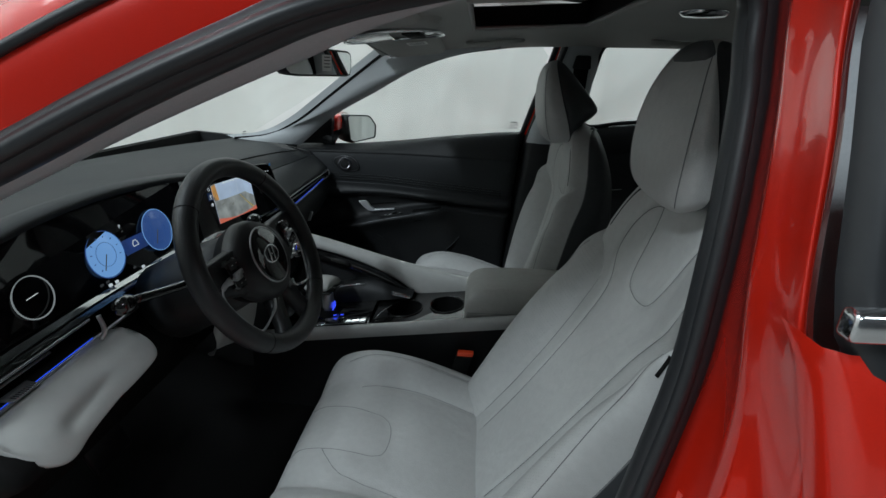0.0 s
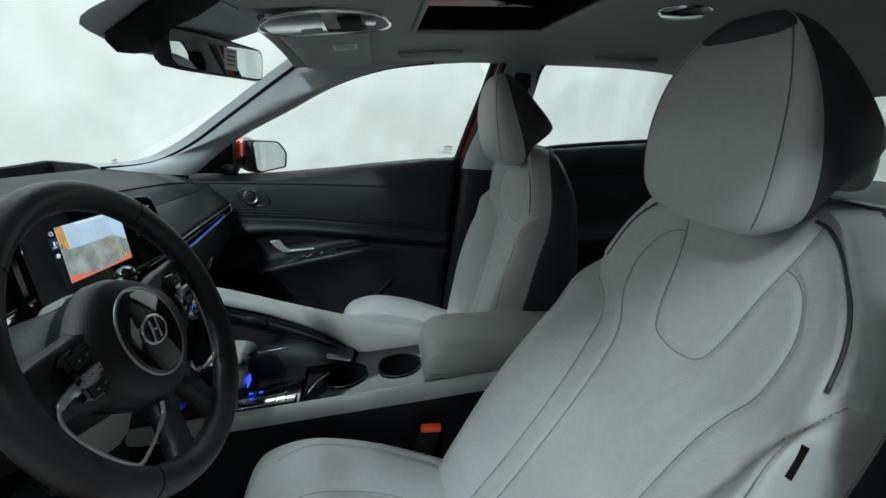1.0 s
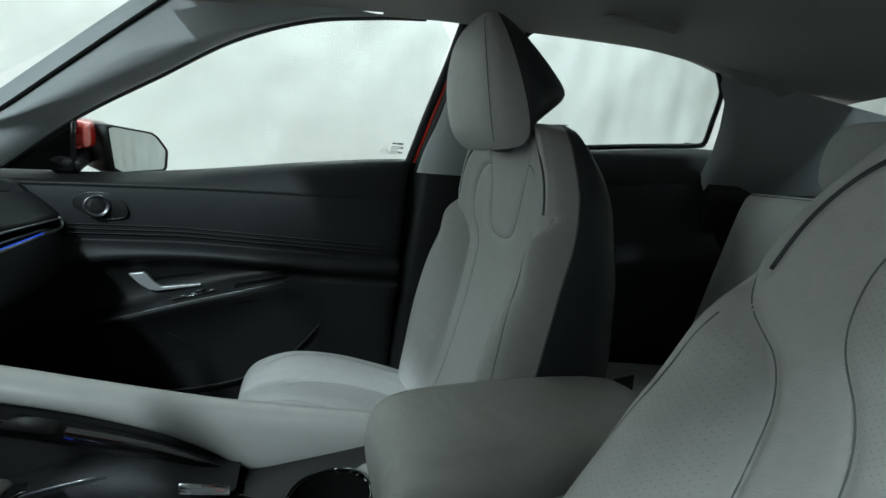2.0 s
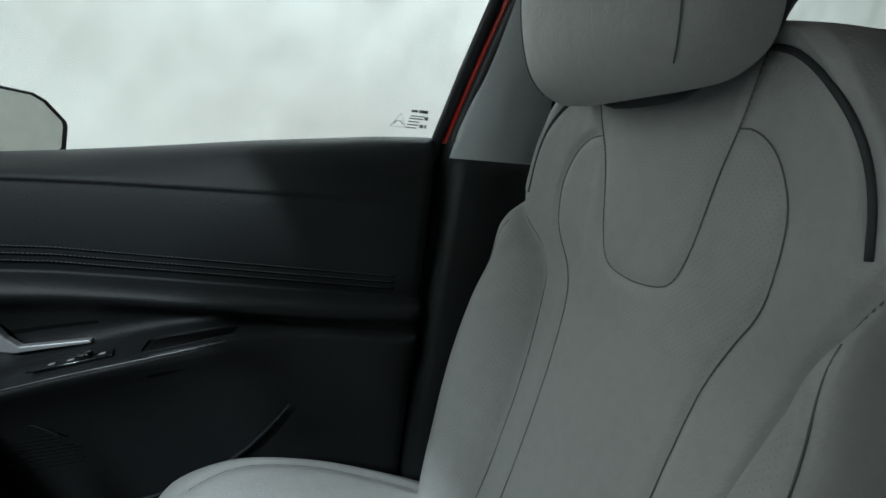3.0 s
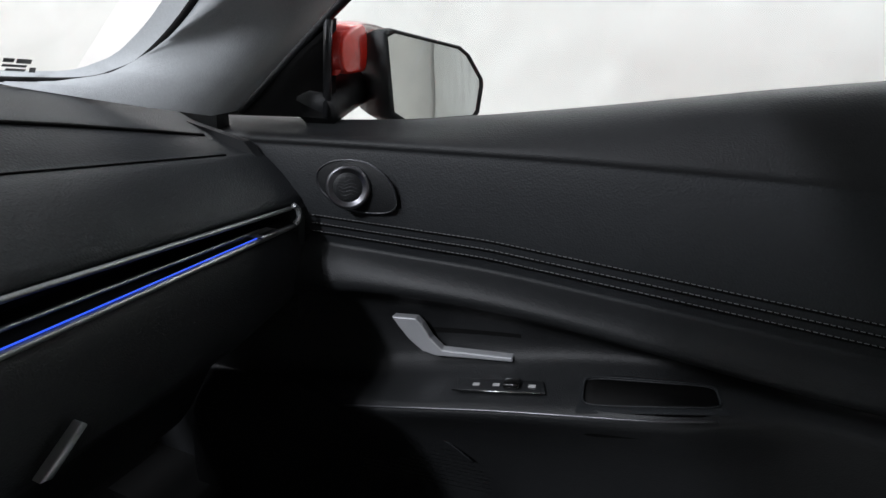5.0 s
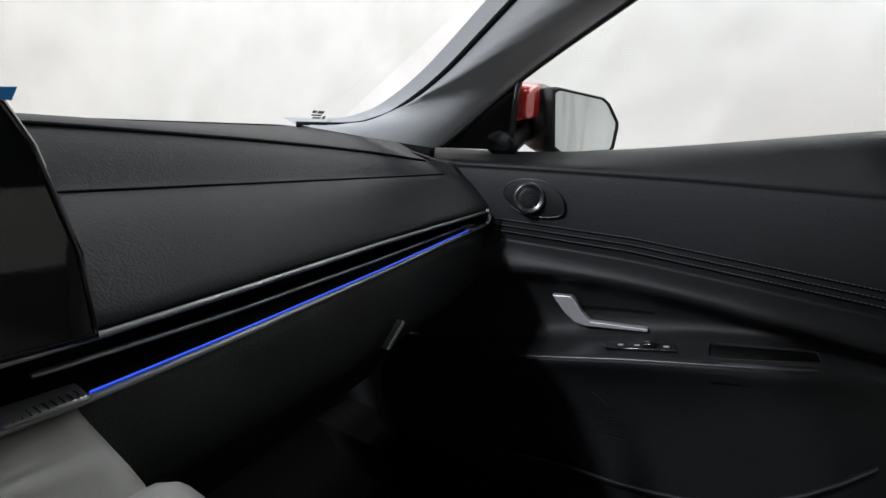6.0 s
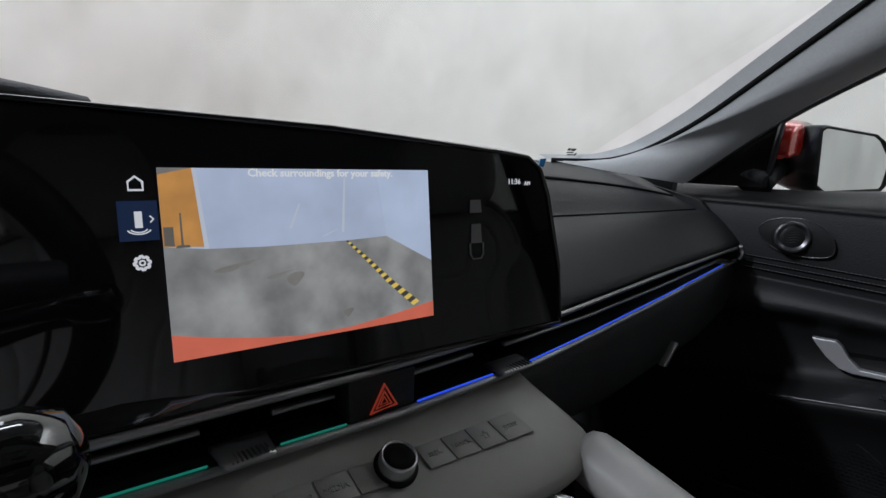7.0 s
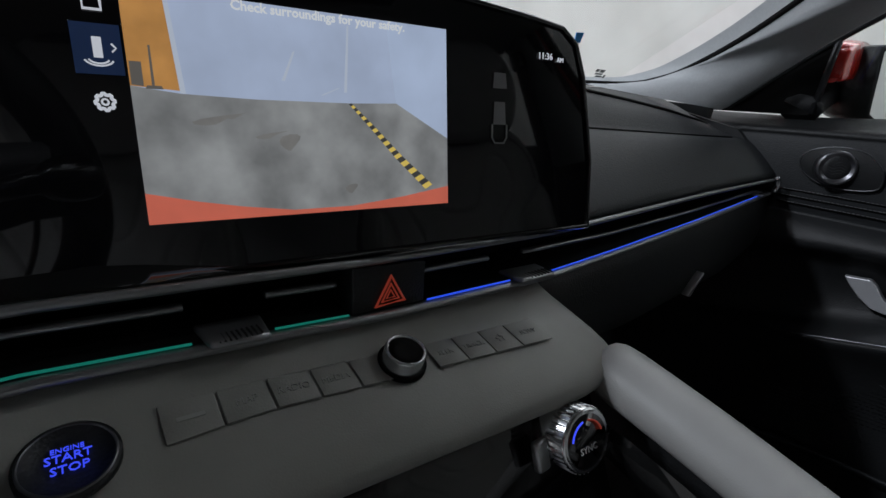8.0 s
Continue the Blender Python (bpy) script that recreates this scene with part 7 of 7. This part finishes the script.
for y in np.linspace(-0.64, 0.64, 27):
    d = 0.03 * math.cos(y / 0.64 * math.pi * 2 + math.pi) * 0.5
    rows.append([vec(0.52, y, 0.36), vec(0.50, y, 0.44), vec(0.53, y, 0.475 + d * 0.3), vec(0.7, y, 0.47 + d), vec(0.86, y, 0.45 + d), vec(0.93, y, 0.44)])
part("bench_cushion", sheet(rows), LEATHER, bench, "pale grey bench cushion", sub=1)
rows = []
for y in np.linspace(-0.64, 0.64, 27):
    d = -0.03 * math.cos(y / 0.64 * math.pi * 2 + math.pi) * 0.5
    rows.append([vec(0.86, y, 0.42), vec(0.85 + d, y, 0.52), vec(0.90 + d, y, 0.70), vec(0.955 + d * 0.6, y, 0.88), vec(0.985, y, 0.945), vec(1.02, y, 0.96), vec(1.06, y, 0.94)])
part("bench_back", sheet(rows), LEATHER, bench, "pale grey bench backrest", sub=1)
for y in (-0.36, 0.36):
    rows = [[vec(1.0 + x, y + s * w, z) for s, x in ((-1, 0.05), (-0.95, 0.01), (-0.6, -0.005), (0, -0.008), (0.6, -0.005), (0.95, 0.01), (1, 0.05), (0.8, 0.09), (0, 0.095), (-0.8, 0.09))] for z, w in ((0.965, 0.10), (0.99, 0.125), (1.05, 0.13), (1.10, 0.12), (1.13, 0.09), (1.135, 0.05))]
    part("rear_headrest", sheet(rows, close_v=True, cap=True), LEATHER, bench, "pale grey rear headrest", sub=1)
part("bench_foot", block(0.54, 1.0, -0.62, 0.62, 0.26, 0.40), BLACK, bench, smooth=False)

# ---- mirror, visors, roof console ----
rvm = base("rear_view_mirror", (-0.47, 0.01, 1.19), "black framed rear view mirror with paper label", "mirror")
m0, m1 = vec(-0.505, -0.115, 1.187), vec(-0.442, 0.150, 1.187)
MX = (m1 - m0).normalized()
MN = vec(0.96, -0.23, -0.02).normalized()
MU = MN.cross(MX).normalized()
if MU.z < 0:
    MU = -MU
mc = (m0 + m1) / 2
half = (m1 - m0).length / 2
oval = [(-1.0, 0.55), (-0.97, 0.88), (-0.9, 1.0), (0.0, 1.05), (0.9, 1.0), (0.97, 0.85), (1.0, 0.5), (0.99, -0.5), (0.95, -0.92), (0.85, -1.0), (-0.6, -0.98), (-0.88, -0.9), (-0.97, -0.6)]
ring = lambda s, d, t: [mc + MX * (a * half * s) + MU * (b * 0.027 * t) + MN * d for a, b in oval]
part("mirror_shell", sheet([ring(0.975, 0.002, 0.94), ring(1.0, 0.002, 1.0), ring(1.015, -0.004, 1.06), ring(1.0, -0.02, 1.0), ring(0.8, -0.04, 0.75), ring(0.4, -0.048, 0.4)], close_v=True, cap=True), DARK, rvm, "black mirror shell")
part("mirror_glass", slab(ring(0.965, 0.0022, 0.90), MN * 0.001), MIRROR, rvm, "mirror glass", smooth=False)
part("paper_label", slab([mc + MX * (half * a) + MU * (0.027 * b) + MN * 0.0034 for a, b in ((0.02, -0.62), (0.30, -0.62), (0.30, 0.62), (0.02, 0.62))], MN * 0.0004), WHITE, rvm, "white paper label", smooth=False)
for q in range(4):
    b = 0.4 - 0.25 * q
    part("label_print", slab([mc + MX * (half * a) + MU * (0.027 * bb) + MN * 0.0039 for a, bb in ((0.07, b), (0.25, b), (0.25, b + 0.08), (0.07, b + 0.08))], MN * 0.0002), PRINT, rvm, smooth=False)
part("mirror_arm", tube(flow([mc - MN * 0.045, mc - MN * 0.06 + vec(-0.01, 0, 0.02), vec(-0.53, 0.0, 1.21)], 4), 0.009, 8), BLACK, rvm)
# cover over the glass, wider on the driver side, with a black housing on its underside
glass = lambda x, y, d: vec(x, y, 1.262 + (x + 0.40) * 0.39 - d)
rows = []
for y, f, d in ((-0.236, -0.50, 0.001), (-0.230, -0.535, 0.004), (-0.200, -0.570, 0.006), (-0.125, -0.577, 0.007), (-0.06, -0.594, 0.007), (0.083, -0.593, 0.007), (0.105, -0.56, 0.006), (0.125, -0.50, 0.004), (0.130, -0.47, 0.001)):
    rows.append([glass(f + (-0.395 - f) * k, y, d * e) for k, e in ((0, 0.1), (0.03, 1.0), (0.35, 1.0), (0.7, 1.0), (1.0, 1.0))])
part("sensor_cover", sheet(rows), PILLAR, rvm, "grey sensor cover against the glass", sub=1)
part("sensor_housing", slab([glass(x, y, 0.018) for x, y in ((-0.559, -0.155), (-0.484, -0.211), (-0.42, -0.25), (-0.415, -0.16), (-0.454, -0.13), (-0.504, -0.115), (-0.550, -0.03), (-0.572, -0.06), (-0.577, -0.093))], (0, 0, 0.012)), BLACK, rvm, "black sensor housing", bevel=0.004)
for side in (1, -1):
    vis = base("sun_visor", (-0.35, side * 0.35, 1.25), "grey fabric sun visor folded against the roof", "sun visor", "sun visors")
    rows = []
    for y in (0.115, 0.125, 0.18, 0.32, 0.45, 0.52, 0.53):
        dz = -0.018 - 0.004
        rows.append([vec(x * (1 if y > 0.15 else 1), side * y, roof_z(x, y) + dz * e + 0.002) for x, e in ((-0.415, 0.5), (-0.412, 1.0), (-0.34, 1.0), (-0.27, 1.0), (-0.245, 0.95), (-0.24, 0.4))])
    part("visor_pad", sheet(rows), HEADLINER, vis, sub=1)
    part("visor_seam", tube([(-0.405, side * 0.13, roof_z(-0.4, 0.13) - 0.022), (-0.405, side * 0.51, roof_z(-0.4, 0.51) - 0.022)], 0.0012, 4), SEAM, vis)
    if side > 0:
        lab = lambda x, y, d=0.0: vec(x, y, roof_z(x, y) - 0.0225 - d)
        tag = part("warning_label", slab([lab(-0.32, 0.235), lab(-0.27, 0.235), lab(-0.27, 0.300), lab(-0.32, 0.300)], (0, 0, -0.0008)), WHITE, vis, "white warning label", smooth=False)
        for q in range(4):
            part("label_print", slab([lab(-0.315, 0.245 + 0.013 * q, 0.001), lab(-0.275, 0.245 + 0.013 * q, 0.001), lab(-0.275, 0.248 + 0.013 * q, 0.001), lab(-0.315, 0.248 + 0.013 * q, 0.001)], (0, 0, -0.0003)), GREY_THREAD, tag, smooth=False)
roofcon = base("roof_console", (-0.31, 0.02, 1.25), "overhead console with glossy lamp lenses", "roof console")
rz = lambda x, y: roof_z(x, y)
con_out = [(-0.41, -0.06), (-0.41, 0.06), (-0.36, 0.095), (-0.26, 0.095), (-0.215, 0.06), (-0.215, -0.06), (-0.26, -0.095), (-0.36, -0.095)]
part("console_body", sheet([[vec(-0.31 + (x + 0.31) * s, y * s, rz(x, y) + d) for x, y in con_out] for s, d in ((1.06, 0.002), (1.0, -0.012), (0.86, -0.022), (0.5, -0.026), (0.02, -0.027))], close_v=True), HEADLINER, roofcon, "grey console body", sub=1)
part("lamp_lens", sheet([[vec(x, y, rz(x, y) - 0.024 - 0.010 * math.sin(math.pi * (y + 0.10) / 0.18)) for y in np.linspace(-0.10, 0.08, 12)] for x in (-0.392, -0.37, -0.33, -0.305)]), CHROME, roofcon, "curved bright lamp lens", sub=1)
part("lens_rim", tube(flow([(x, y, rz(x, y) - 0.024 - 0.008 * math.cos((y + 0.01) * 14)) for x, y in ((-0.405, -0.02), (-0.375, 0.065), (-0.30, 0.088), (-0.228, 0.066), (-0.206, -0.01), (-0.228, -0.085), (-0.30, -0.112), (-0.375, -0.09))], 5, closed=True), 0.0032, 6, closed=True), CHROME, roofcon)
part("glasses_slot", slab([(-0.285, -0.06, rz(-0.285, 0) - 0.030), (-0.25, -0.06, rz(-0.25, 0) - 0.030), (-0.25, 0.06, rz(-0.25, 0) - 0.030), (-0.285, 0.06, rz(-0.285, 0) - 0.030)], (0, 0, 0.004)), BLACK, roofcon, bevel=0.002)
part("lamp_button", slab([(-0.245, -0.02, rz(-0.245, 0) - 0.028), (-0.228, -0.02, rz(-0.23, 0) - 0.028), (-0.228, 0.02, rz(-0.23, 0) - 0.028), (-0.245, 0.02, rz(-0.245, 0) - 0.028)], (0, 0, 0.003)), CHROME, roofcon, bevel=0.001)
for x0, x1 in ((-0.17, -0.01), (0.37, 0.54)):
    gh = base("grab_handle", ((x0 + x1) / 2, 0.475, 1.28), "grey roof grab handle folded up", "grab handle", "roof grab handles")
    y = 0.475
    part("handle_bar", tube(flow([(x0, y + 0.02, rz(x0, y) - 0.004), (x0 + 0.02, y, rz(x0, y) - 0.009), ((x0 + x1) / 2, y - 0.010, rz((x0 + x1) / 2, y) - 0.011), (x1 - 0.02, y, rz(x1, y) - 0.009), (x1, y + 0.02, rz(x1, y) - 0.004)], 6), 0.011, 10, flat=0.7), HEADLINER, gh)
lamp = base("rear_roof_lamp", (0.32, -0.02, 1.30), "small glossy rear roof lamp", "lamp")
part("lamp_glass", turned((0.30, 0.0, rz(0.3, 0) + 0.002), (0, 0, -1), [(0.045, 0), (0.045, 0.006), (0.038, 0.012), (0.001, 0.014)], 28), CHROME, lamp)
